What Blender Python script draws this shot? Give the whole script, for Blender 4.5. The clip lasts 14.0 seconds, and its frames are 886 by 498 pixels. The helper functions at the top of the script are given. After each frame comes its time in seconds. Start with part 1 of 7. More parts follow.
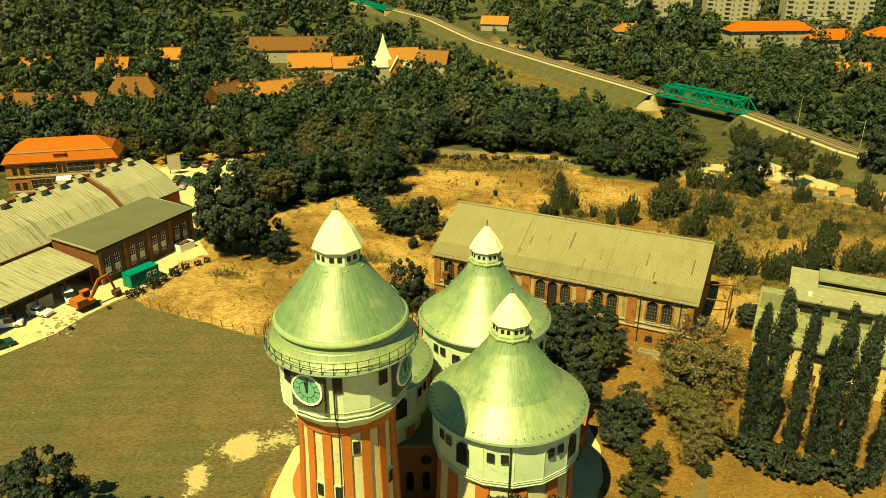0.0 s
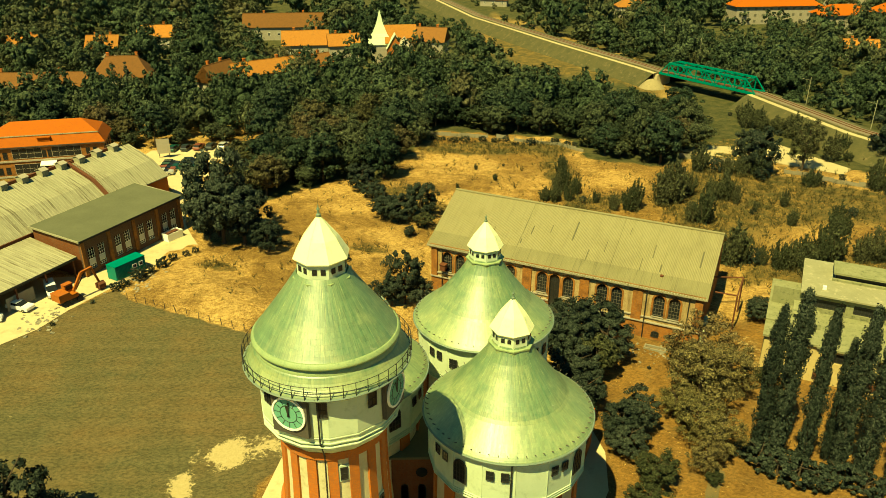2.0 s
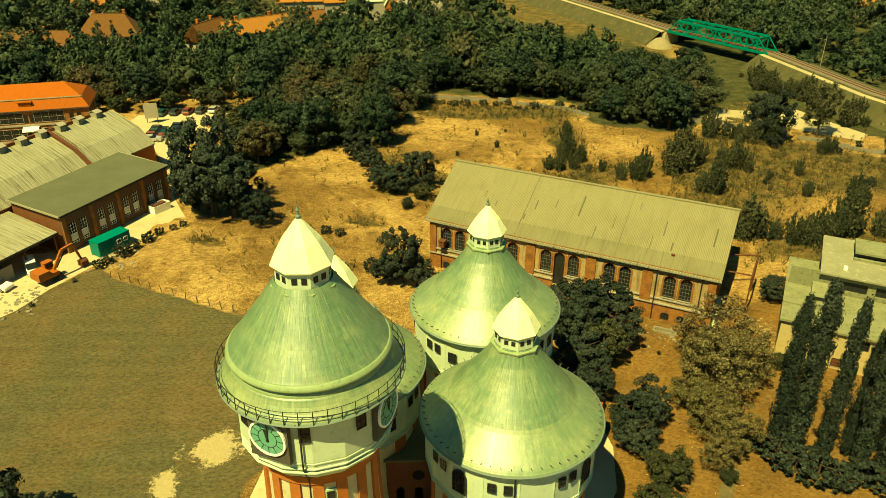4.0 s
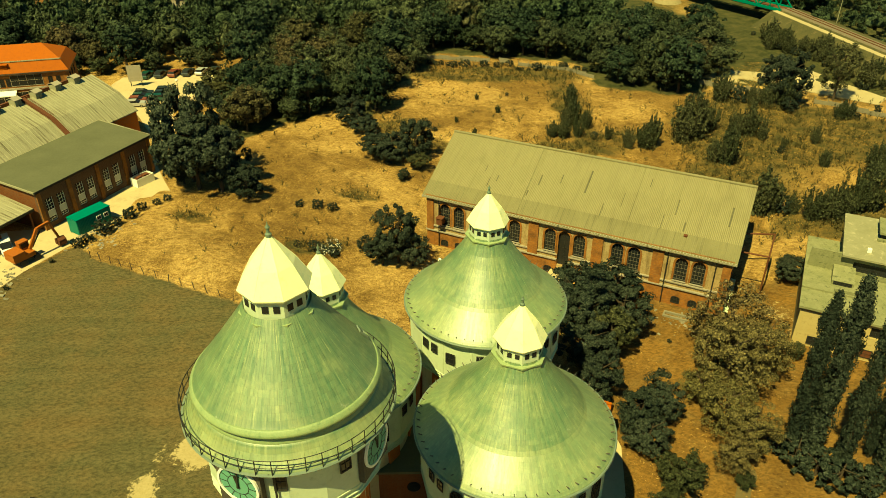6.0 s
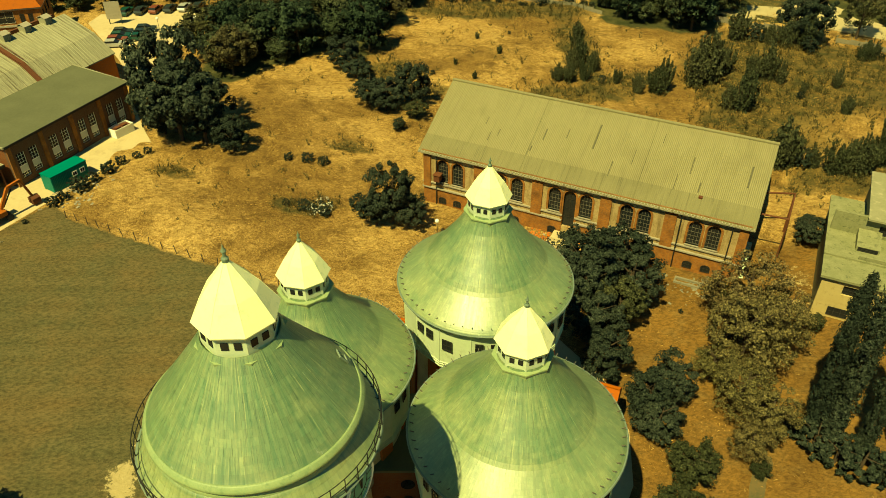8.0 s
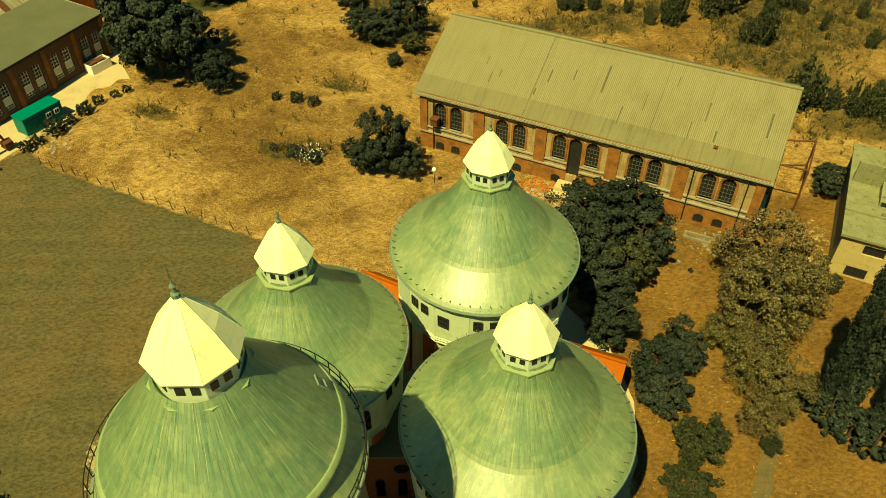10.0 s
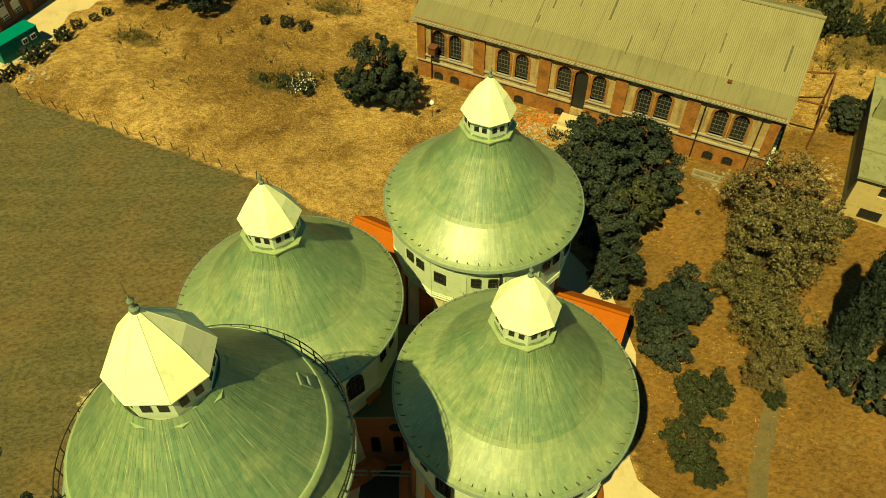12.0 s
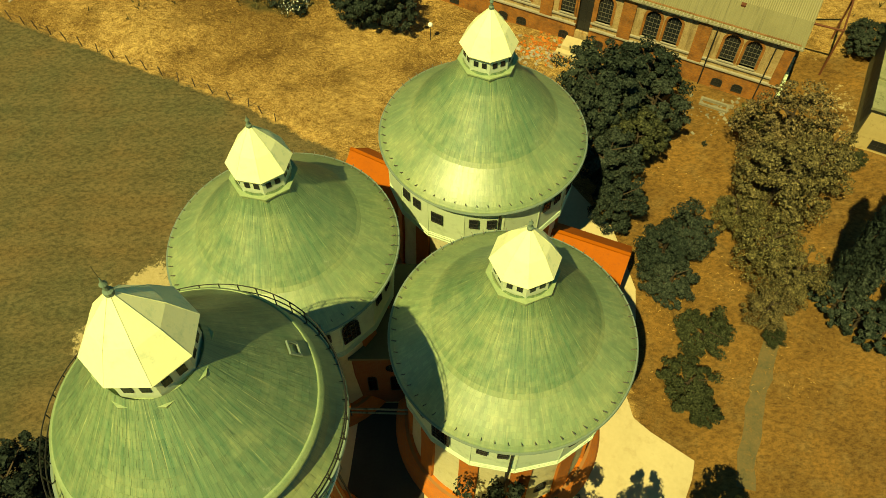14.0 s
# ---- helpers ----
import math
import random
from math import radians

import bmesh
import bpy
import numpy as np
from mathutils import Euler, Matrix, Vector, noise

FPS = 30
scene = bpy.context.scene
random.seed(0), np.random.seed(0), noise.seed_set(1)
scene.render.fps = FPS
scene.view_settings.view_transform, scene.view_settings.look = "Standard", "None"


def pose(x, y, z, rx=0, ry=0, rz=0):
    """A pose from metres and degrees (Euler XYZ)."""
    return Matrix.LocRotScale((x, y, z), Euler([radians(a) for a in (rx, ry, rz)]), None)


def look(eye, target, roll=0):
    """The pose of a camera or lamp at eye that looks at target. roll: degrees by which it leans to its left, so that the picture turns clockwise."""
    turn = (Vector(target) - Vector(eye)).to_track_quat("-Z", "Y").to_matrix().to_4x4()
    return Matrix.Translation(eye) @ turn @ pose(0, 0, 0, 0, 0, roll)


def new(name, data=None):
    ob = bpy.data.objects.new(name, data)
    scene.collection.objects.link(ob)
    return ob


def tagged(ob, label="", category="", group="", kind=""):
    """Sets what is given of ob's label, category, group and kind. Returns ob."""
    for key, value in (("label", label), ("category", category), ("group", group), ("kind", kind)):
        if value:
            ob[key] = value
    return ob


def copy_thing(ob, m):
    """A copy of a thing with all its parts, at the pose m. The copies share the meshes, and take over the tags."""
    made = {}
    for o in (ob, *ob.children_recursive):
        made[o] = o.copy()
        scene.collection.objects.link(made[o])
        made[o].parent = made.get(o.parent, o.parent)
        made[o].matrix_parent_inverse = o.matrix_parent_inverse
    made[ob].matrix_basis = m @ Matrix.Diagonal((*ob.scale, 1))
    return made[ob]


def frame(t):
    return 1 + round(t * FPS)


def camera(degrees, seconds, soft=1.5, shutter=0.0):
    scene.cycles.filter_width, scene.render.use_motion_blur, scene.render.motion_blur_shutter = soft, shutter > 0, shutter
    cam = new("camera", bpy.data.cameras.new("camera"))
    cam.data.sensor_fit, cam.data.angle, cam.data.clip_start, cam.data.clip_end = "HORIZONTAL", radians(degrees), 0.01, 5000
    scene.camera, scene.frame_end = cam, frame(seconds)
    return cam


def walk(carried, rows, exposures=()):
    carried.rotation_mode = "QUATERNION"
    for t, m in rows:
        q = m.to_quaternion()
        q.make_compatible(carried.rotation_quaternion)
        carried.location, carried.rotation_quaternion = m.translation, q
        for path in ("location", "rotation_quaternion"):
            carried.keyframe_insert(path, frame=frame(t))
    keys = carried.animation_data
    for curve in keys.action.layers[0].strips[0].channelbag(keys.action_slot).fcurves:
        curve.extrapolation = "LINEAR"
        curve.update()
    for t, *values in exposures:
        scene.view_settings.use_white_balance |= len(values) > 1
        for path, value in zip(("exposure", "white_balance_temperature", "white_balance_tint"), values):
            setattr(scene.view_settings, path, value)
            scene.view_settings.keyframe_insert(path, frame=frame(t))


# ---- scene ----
cam = camera(60.5, 14.0, soft=0.85)
PATH = [
    (0, (-7.749, -65.059, 60.616), (-7.716, -63.22, 59.829), 0.2),
    (0.5, (-7.616, -63.639, 60.621), (-7.582, -61.806, 59.823), 0.2),
    (1, (-7.491, -62.189, 60.623), (-7.457, -60.361, 59.814), 0.2),
    (1.5, (-7.385, -60.688, 60.625), (-7.351, -58.865, 59.802), 0.1),
    (2, (-7.295, -59.117, 60.624), (-7.261, -57.304, 59.781), 0.1),
    (2.5, (-7.211, -57.468, 60.625), (-7.177, -55.666, 59.759), 0.1),
    (3, (-7.123, -55.736, 60.628), (-7.09, -53.946, 59.736), 0.1),
    (5.5, (-6.67, -46.581, 60.684), (-6.638, -44.863, 59.66), 0.0),
    (6, (-6.563, -44.652, 60.69), (-6.531, -42.95, 59.64), -0.0),
    (6.5, (-6.443, -42.655, 60.697), (-6.412, -40.971, 59.619), -0.0),
    (7, (-6.301, -40.618, 60.708), (-6.271, -38.96, 59.589), -0.0),
    (7.5, (-6.158, -38.63, 60.722), (-6.129, -37.002, 59.56), -0.1),
    (8, (-6.038, -36.77, 60.733), (-6.009, -35.173, 59.53), -0.1),
    (10.5, (-5.451, -28.455, 60.829), (-5.426, -27.037, 59.418), 0.0),
    (11, (-5.332, -27.172, 60.85), (-5.309, -25.797, 59.398), -0.0),
    (11.5, (-5.239, -26.193, 60.862), (-5.217, -24.86, 59.372), -0.0),
    (12, (-5.147, -25.382, 60.867), (-5.126, -24.092, 59.339), -0.0),
    (12.5, (-5.057, -24.632, 60.859), (-5.037, -23.386, 59.295), 0.0),
    (13, (-4.98, -23.938, 60.858), (-4.961, -22.739, 59.257), 0.1),
    (13.5, (-4.927, -23.299, 60.858), (-4.908, -22.147, 59.224), 0.1),
    (14, (-4.896, -22.697, 60.862), (-4.878, -21.591, 59.196), 0.2),
]
walk(cam, [(t, look(eye, target, roll)) for t, eye, target, roll in PATH], [(0.0, 1.32, 8800, -63), (6.5, 1.02, 8800, -63), (14.0, 0.84, 8800, -62)])

# ---- light ----
SUN_EL, SUN_AZ = radians(58), radians(213)
world = bpy.data.worlds.new("world")
scene.world = world
world.use_nodes = True
wn = world.node_tree
sky = wn.nodes.new("ShaderNodeTexSky")
sky.sky_type, sky.sun_disc = "NISHITA", False
sky.sun_elevation, sky.sun_rotation = SUN_EL, SUN_AZ
sky.air_density, sky.dust_density, sky.ozone_density = 1.0, 0.0, 10.0
wn.links.new(sky.outputs[0], wn.nodes["Background"].inputs[0])
wn.nodes["Background"].inputs[1].default_value = 0.035
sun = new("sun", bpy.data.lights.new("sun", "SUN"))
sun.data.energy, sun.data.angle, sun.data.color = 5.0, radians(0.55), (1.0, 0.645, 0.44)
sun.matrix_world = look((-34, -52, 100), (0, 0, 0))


# ---- materials ----
def shader(name, rough=0.8, metal=0.0, spec=0.3):
    m = bpy.data.materials.new(name)
    m.use_nodes = True
    nt = m.node_tree
    b = nt.nodes["Principled BSDF"]
    b.inputs["Roughness"].default_value = rough
    b.inputs["Metallic"].default_value = metal
    b.inputs["Specular IOR Level"].default_value = spec
    return m, nt, b


def node(nt, kind, **kw):
    n = nt.nodes.new(kind)
    for k, v in kw.items():
        n.inputs[k.replace("_", " ")].default_value = v
    return n


def mixc(nt, fac, a, b, mode="MIX"):
    n = nt.nodes.new("ShaderNodeMix")
    n.data_type, n.blend_type = "RGBA", mode
    for sock, v in ((n.inputs[0], fac), (n.inputs[6], a), (n.inputs[7], b)):
        if isinstance(v, (int, float)):
            sock.default_value = v
        elif isinstance(v, tuple):
            sock.default_value = (*v, 1.0)
        else:
            nt.links.new(v, sock)
    return n.outputs[2]


def calc(nt, op, a, b=0.0):
    n = nt.nodes.new("ShaderNodeMath")
    n.operation = op
    for sock, v in ((n.inputs[0], a), (n.inputs[1], b)):
        if isinstance(v, (int, float)):
            sock.default_value = v
        else:
            nt.links.new(v, sock)
    return n.outputs[0]


def ramp(nt, fac, lo, hi):
    n = nt.nodes.new("ShaderNodeMapRange")
    nt.links.new(fac, n.inputs[0])
    n.inputs[1].default_value, n.inputs[2].default_value = lo, hi
    return n.outputs[0]


def noise_tex(nt, vec, scale, detail=4.0, rough=0.6):
    n = node(nt, "ShaderNodeTexNoise", Scale=scale, Detail=detail, Roughness=rough)
    nt.links.new(vec, n.inputs["Vector"])
    return n.outputs[0]


def bump(nt, b, height, strength, distance=0.05):
    n = node(nt, "ShaderNodeBump", Strength=strength, Distance=distance)
    nt.links.new(height, n.inputs["Height"])
    nt.links.new(n.outputs[0], b.inputs["Normal"])


def coords(nt, kind="Object"):
    return nt.nodes.new("ShaderNodeTexCoord").outputs[kind]


def surf(name, c1, c2, scale=0.6, rough=0.8, metal=0.0, grain=9.0, relief=0.25, stain=None, spec=0.3, vary=0.0):
    """A weathered plain surface: two scales of variation, stains, and a fine relief."""
    m, nt, b = shader(name, rough, metal, spec)
    co = coords(nt)
    big, fine = noise_tex(nt, co, scale), noise_tex(nt, co, scale * grain, 6.0)
    col = mixc(nt, ramp(nt, big, 0.3, 0.7), c1, c2)
    col = mixc(nt, 0.35, col, mixc(nt, ramp(nt, fine, 0.35, 0.65), c1, c2))
    if stain:
        blot = noise_tex(nt, co, scale * 2.3, 8.0, 0.7)
        col = mixc(nt, ramp(nt, blot, 0.54, 0.72), col, stain)
    if vary:
        info = nt.nodes.new("ShaderNodeObjectInfo").outputs["Random"]
        hsv = nt.nodes.new("ShaderNodeHueSaturation")
        nt.links.new(calc(nt, "ADD", calc(nt, "MULTIPLY", info, 2 * vary), 1.0 - vary), hsv.inputs["Value"])
        nt.links.new(col, hsv.inputs["Color"])
        col = hsv.outputs[0]
    nt.links.new(col, b.inputs["Base Color"])
    bump(nt, b, fine, relief)
    return m


def streaked(name, c1, c2, dirt, rough=0.75, worn=0.85):
    """Sheets whose stains run down the slope, across the thing's own x."""
    m, nt, b = shader(name, rough, 0.0, 0.3)
    co = coords(nt)
    stretch = nt.nodes.new("ShaderNodeMapping")
    stretch.inputs["Scale"].default_value = (2.2, 0.10, 0.10)
    nt.links.new(co, stretch.inputs[0])
    run, big, fine = noise_tex(nt, stretch.outputs[0], 1.0, 6.0, 0.7), noise_tex(nt, co, 0.16, 5.0), noise_tex(nt, co, 5.0, 5.0)
    sheets = nt.nodes.new("ShaderNodeMapping")
    sheets.inputs["Scale"].default_value = (0.9, 0.32, 0.0)
    nt.links.new(co, sheets.inputs[0])
    cell = node(nt, "ShaderNodeTexVoronoi", Scale=1.0)
    nt.links.new(sheets.outputs[0], cell.inputs["Vector"])
    col = mixc(nt, ramp(nt, run, 0.34, 0.62), c1, c2)
    col = mixc(nt, 0.22, col, mixc(nt, cell.outputs["Color"], c1, c2))
    col = mixc(nt, calc(nt, "MULTIPLY", ramp(nt, run, 0.50, 0.64), worn), col, dirt)
    col = mixc(nt, calc(nt, "MULTIPLY", ramp(nt, big, 0.52, 0.72), 0.3), col, dirt)
    nt.links.new(col, b.inputs["Base Color"])
    bump(nt, b, fine, 0.2)
    return m


def grimy(name, c1, c2, soot):
    """Plaster with patches broken off and soot that has run down the wall."""
    m, nt, b = shader(name, 0.9, 0.0, 0.2)
    co = coords(nt)
    run = nt.nodes.new("ShaderNodeMapping")
    run.inputs["Scale"].default_value = (1.6, 1.6, 0.14)
    nt.links.new(co, run.inputs[0])
    drip, patch, fine = noise_tex(nt, run.outputs[0], 1.0, 7.0, 0.75), noise_tex(nt, co, 0.55, 8.0, 0.75), noise_tex(nt, co, 4.0, 7.0, 0.75)
    col = mixc(nt, ramp(nt, patch, 0.42, 0.58), c1, c2)
    col = mixc(nt, calc(nt, "MULTIPLY", ramp(nt, drip, 0.48, 0.66), 0.7), col, soot)
    col = mixc(nt, calc(nt, "MULTIPLY", ramp(nt, patch, 0.56, 0.62), 0.55), col, (0.25, 0.105, 0.03))
    col = mixc(nt, calc(nt, "MULTIPLY", ramp(nt, fine, 0.50, 0.62), 0.35), col, soot)
    nt.links.new(col, b.inputs["Base Color"])
    bump(nt, b, fine, 0.4)
    return m


def wall_coords(nt):
    """Along the wall and up it, for walls in the axes of their thing."""
    sep = nt.nodes.new("ShaderNodeSeparateXYZ")
    nt.links.new(coords(nt), sep.inputs[0])
    comb = nt.nodes.new("ShaderNodeCombineXYZ")
    nt.links.new(calc(nt, "ADD", sep.outputs[0], sep.outputs[1]), comb.inputs[0])
    nt.links.new(sep.outputs[2], comb.inputs[1])
    return comb.outputs[0]


def round_coords(nt, radius):
    """Round the thing's axis and up it."""
    sep = nt.nodes.new("ShaderNodeSeparateXYZ")
    nt.links.new(coords(nt), sep.inputs[0])
    comb = nt.nodes.new("ShaderNodeCombineXYZ")
    nt.links.new(calc(nt, "MULTIPLY", calc(nt, "ARCTAN2", sep.outputs[1], sep.outputs[0]), radius), comb.inputs[0])
    nt.links.new(sep.outputs[2], comb.inputs[1])
    return comb.outputs[0]


def brickwork(name, c1, c2, joint, radius=0.0, stain=(0.16, 0.09, 0.05), soiled=0.35):
    m, nt, b = shader(name, 0.88, 0.0, 0.2)
    vec = round_coords(nt, radius) if radius else wall_coords(nt)
    t = node(nt, "ShaderNodeTexBrick", Scale=1.0, Mortar_Size=0.012, Brick_Width=0.27, Row_Height=0.085)
    for k, c in (("Color1", c1), ("Color2", c2), ("Mortar", joint)):
        t.inputs[k].default_value = (*c, 1)
    nt.links.new(vec, t.inputs["Vector"])
    co = coords(nt)
    blot = noise_tex(nt, co, 0.7, 8.0, 0.7)
    col = mixc(nt, calc(nt, "MULTIPLY", ramp(nt, blot, 0.44, 0.68), soiled), t.outputs[0], stain)
    nt.links.new(col, b.inputs["Base Color"])
    bump(nt, b, t.outputs[1], -0.3, 0.01)
    return m


def patina(name, c1, c2, c3, rough=0.46, tiled=False):
    """Weathered green sheet metal, streaked down the slope from the roof's axis; tiled: each sheet a shade of its own."""
    m, nt, b = shader(name, rough, 0.0, 0.85)
    b.inputs["IOR"].default_value = 1.6
    sep = nt.nodes.new("ShaderNodeSeparateXYZ")
    nt.links.new(coords(nt), sep.inputs[0])
    ang = calc(nt, "ARCTAN2", sep.outputs[1], sep.outputs[0])
    rad = calc(nt, "SQRT", calc(nt, "ADD", calc(nt, "MULTIPLY", sep.outputs[0], sep.outputs[0]), calc(nt, "MULTIPLY", sep.outputs[1], sep.outputs[1])))

    def polar_noise(across, down, detail, rough_):
        v = nt.nodes.new("ShaderNodeCombineXYZ")
        nt.links.new(calc(nt, "MULTIPLY", ang, across), v.inputs[0])
        nt.links.new(calc(nt, "MULTIPLY", rad, down), v.inputs[1])
        return noise_tex(nt, v.outputs[0], 1.0, detail, rough_)

    streak, thread, blot, fine = polar_noise(14.0, 0.22, 7.0, 0.75), polar_noise(52.0, 0.7, 5.0, 0.7), noise_tex(nt, coords(nt), 0.32, 7.0, 0.68), noise_tex(nt, coords(nt), 4.5, 6.0, 0.7)
    col = mixc(nt, ramp(nt, streak, 0.34, 0.66), c1, c2)
    col = mixc(nt, calc(nt, "MULTIPLY", ramp(nt, blot, 0.46, 0.66), 0.5), col, c3)
    near = calc(nt, "ADD", calc(nt, "MULTIPLY", ramp(nt, rad, 5.6, 2.2), 0.5), 0.28)
    col = mixc(nt, calc(nt, "MULTIPLY", ramp(nt, thread, 0.52, 0.64), near), col, tuple(0.45 * v for v in c1))
    col = mixc(nt, calc(nt, "MULTIPLY", ramp(nt, polar_noise(38.0, 0.5, 4.0, 0.6), 0.60, 0.68), near), col, tuple(1.15 * v for v in c3))
    col = mixc(nt, calc(nt, "SUBTRACT", 1.0, calc(nt, "MULTIPLY", ramp(nt, fine, 0.58, 0.40), 0.4)), mixc(nt, 0.5, col, c1), col)
    # flatter outer sheets painted paler, as if better lit; flaked paint along the joint
    outer = ramp(nt, rad, 5.36, 5.40)
    col = mixc(nt, calc(nt, "MULTIPLY", outer, 0.20), col, c3)
    band = calc(nt, "MULTIPLY", ramp(nt, rad, 4.75, 5.0), calc(nt, "SUBTRACT", 1.0, ramp(nt, rad, 5.2, 5.35)))
    flake = ramp(nt, polar_noise(5.5, 1.6, 6.0, 0.75), 0.60, 0.66)
    col = mixc(nt, calc(nt, "MULTIPLY", calc(nt, "MULTIPLY", band, flake), 0.55), col, (0.32, 0.36, 0.26))
    if tiled:
        isl = nt.nodes.new("ShaderNodeNewGeometry").outputs["Random Per Island"]
        hsv = nt.nodes.new("ShaderNodeHueSaturation")
        nt.links.new(calc(nt, "ADD", calc(nt, "MULTIPLY", isl, 0.20), 0.91), hsv.inputs["Value"])
        nt.links.new(col, hsv.inputs["Color"])
        col = hsv.outputs[0]
    nt.links.new(col, b.inputs["Base Color"])
    nt.links.new(calc(nt, "ADD", calc(nt, "MULTIPLY", streak, 0.34), rough - 0.17), b.inputs["Roughness"])
    bump(nt, b, calc(nt, "ADD", calc(nt, "MULTIPLY", fine, 0.6), calc(nt, "ADD", streak, thread)), 0.3, 0.02)
    return m


def leaves(name, dark, light, vary=0.35, toned=False, leafy=3.5):
    """Foliage: each leaf a shade of its own; toned: each tree of a joined wood too; leafy: the grain of leaves finer
    than the mesh, with the dark gaps between them painted in.
    """
    m, nt, b = shader(name, 0.7, 0.0, 0.06)
    isl = nt.nodes.new("ShaderNodeNewGeometry").outputs["Random Per Island"]
    info = nt.nodes.new("ShaderNodeObjectInfo").outputs["Random"]
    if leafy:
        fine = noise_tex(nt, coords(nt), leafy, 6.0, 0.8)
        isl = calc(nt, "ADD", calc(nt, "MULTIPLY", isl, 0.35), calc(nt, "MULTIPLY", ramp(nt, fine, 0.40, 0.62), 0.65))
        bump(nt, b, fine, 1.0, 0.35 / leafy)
    # pushes more of the grain near black: shade between leaves put into the colour
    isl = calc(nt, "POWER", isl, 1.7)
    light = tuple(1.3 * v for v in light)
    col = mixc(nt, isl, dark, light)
    if toned:
        tone = nt.nodes.new("ShaderNodeAttribute")
        tone.attribute_name = "tone"
        info = tone.outputs["Fac"]
        col = mixc(nt, calc(nt, "MULTIPLY", ramp(nt, info, 0.45, 1.0), 0.75), col, mixc(nt, isl, (0.028, 0.029, 0.014), (0.122, 0.114, 0.058)))
        vary = 0.3
    hsv = nt.nodes.new("ShaderNodeHueSaturation")
    nt.links.new(calc(nt, "ADD", calc(nt, "MULTIPLY", info, 2 * vary), 1.0 - vary), hsv.inputs["Value"])
    nt.links.new(calc(nt, "ADD", calc(nt, "MULTIPLY", info, -0.05), 0.52), hsv.inputs["Hue"])
    nt.links.new(col, hsv.inputs["Color"])
    nt.links.new(hsv.outputs[0], b.inputs["Base Color"])
    return m


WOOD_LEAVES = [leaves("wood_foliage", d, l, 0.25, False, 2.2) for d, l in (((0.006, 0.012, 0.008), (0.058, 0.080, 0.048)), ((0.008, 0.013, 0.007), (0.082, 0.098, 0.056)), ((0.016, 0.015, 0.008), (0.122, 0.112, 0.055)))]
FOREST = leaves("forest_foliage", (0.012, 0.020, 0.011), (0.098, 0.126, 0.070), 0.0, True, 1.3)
ROOF_GREEN = patina("green_patina", (0.075, 0.145, 0.068), (0.178, 0.228, 0.105), (0.335, 0.350, 0.162))
ROOF_SHEETS = patina("green_patina_sheets", (0.082, 0.158, 0.074), (0.195, 0.250, 0.115), (0.370, 0.385, 0.178), tiled=True)
SILL_PAINT = surf("pale_green_sill", (0.190, 0.260, 0.125), (0.290, 0.345, 0.175), 1.2, 0.55, stain=(0.14, 0.20, 0.10), spec=0.5)
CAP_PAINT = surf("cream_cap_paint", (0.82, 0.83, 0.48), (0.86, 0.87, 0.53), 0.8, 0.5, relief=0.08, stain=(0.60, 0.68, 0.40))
SHAFT_PLASTER = surf("cream_shaft_plaster", (0.46, 0.42, 0.25), (0.56, 0.52, 0.33), 0.7, 0.85, relief=0.2, stain=(0.36, 0.31, 0.18))
TRIM_GREEN = surf("green_trim", (0.154, 0.206, 0.154), (0.216, 0.257, 0.206), 1.2, 0.5, 0.2)
CAP_WHITE = surf("white_paint", (0.80, 0.80, 0.68), (0.86, 0.86, 0.74), 0.8, 0.5, relief=0.05)
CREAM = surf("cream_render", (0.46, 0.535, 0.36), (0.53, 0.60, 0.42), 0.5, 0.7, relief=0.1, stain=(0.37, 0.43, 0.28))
PALE_PLASTER = surf("pale_plaster", (0.268, 0.237, 0.175), (0.329, 0.299, 0.237), 0.6, 0.85, stain=(0.206, 0.175, 0.123))
SHAFT_BRICK = brickwork("red_brick_round", (0.47, 0.135, 0.022), (0.38, 0.10, 0.018), (0.27, 0.13, 0.05), 7.0)
RED_BRICK = brickwork("red_brick", (0.46, 0.135, 0.022), (0.37, 0.10, 0.018), (0.27, 0.13, 0.05))
HALL_BRICK = brickwork("ochre_brick", (0.33, 0.135, 0.03), (0.23, 0.085, 0.022), (0.22, 0.125, 0.058), stain=(0.075, 0.038, 0.016), soiled=0.75)
HALL_WALL = grimy("ochre_plaster", (0.30, 0.22, 0.105), (0.40, 0.305, 0.16), (0.085, 0.052, 0.022))
# red brick darkened to paint the shade between the towers; workshop ends share it
DIMMED_BRICK = brickwork("dimmed_red_brick", (0.155, 0.046, 0.012), (0.110, 0.033, 0.010), (0.125, 0.07, 0.039))
DARK_BRICK = brickwork("brown_brick", (0.103, 0.051, 0.031), (0.077, 0.041, 0.026), (0.113, 0.083, 0.057))
IRON = surf("dark_iron", (0.018, 0.019, 0.017), (0.034, 0.032, 0.027), 2.0, 0.6, 0.2)
OLD_IRON = surf("flaking_grey_iron", (0.10, 0.095, 0.075), (0.15, 0.14, 0.11), 3.0, 0.7, 0.2)
RUST = surf("rusty_iron", (0.16, 0.06, 0.03), (0.10, 0.04, 0.02), 3.0, 0.8, 0.3)
DARK_GLASS = surf("dark_glass", (0.012, 0.014, 0.015), (0.02, 0.022, 0.022), 1.0, 0.22, spec=0.3, relief=0.02)
FAR_GLASS = surf("curtained_glass", (0.10, 0.095, 0.07), (0.16, 0.15, 0.11), 1.0, 0.3, spec=0.5, relief=0.02)
CLOCK_GREEN = surf("clock_green", (0.130, 0.310, 0.215), (0.165, 0.350, 0.240), 1.5, 0.6)
ORANGE_TILE = surf("orange_tiles", (0.330, 0.082, 0.005), (0.275, 0.066, 0.004), 1.0, 0.8, stain=(0.225, 0.058, 0.006))
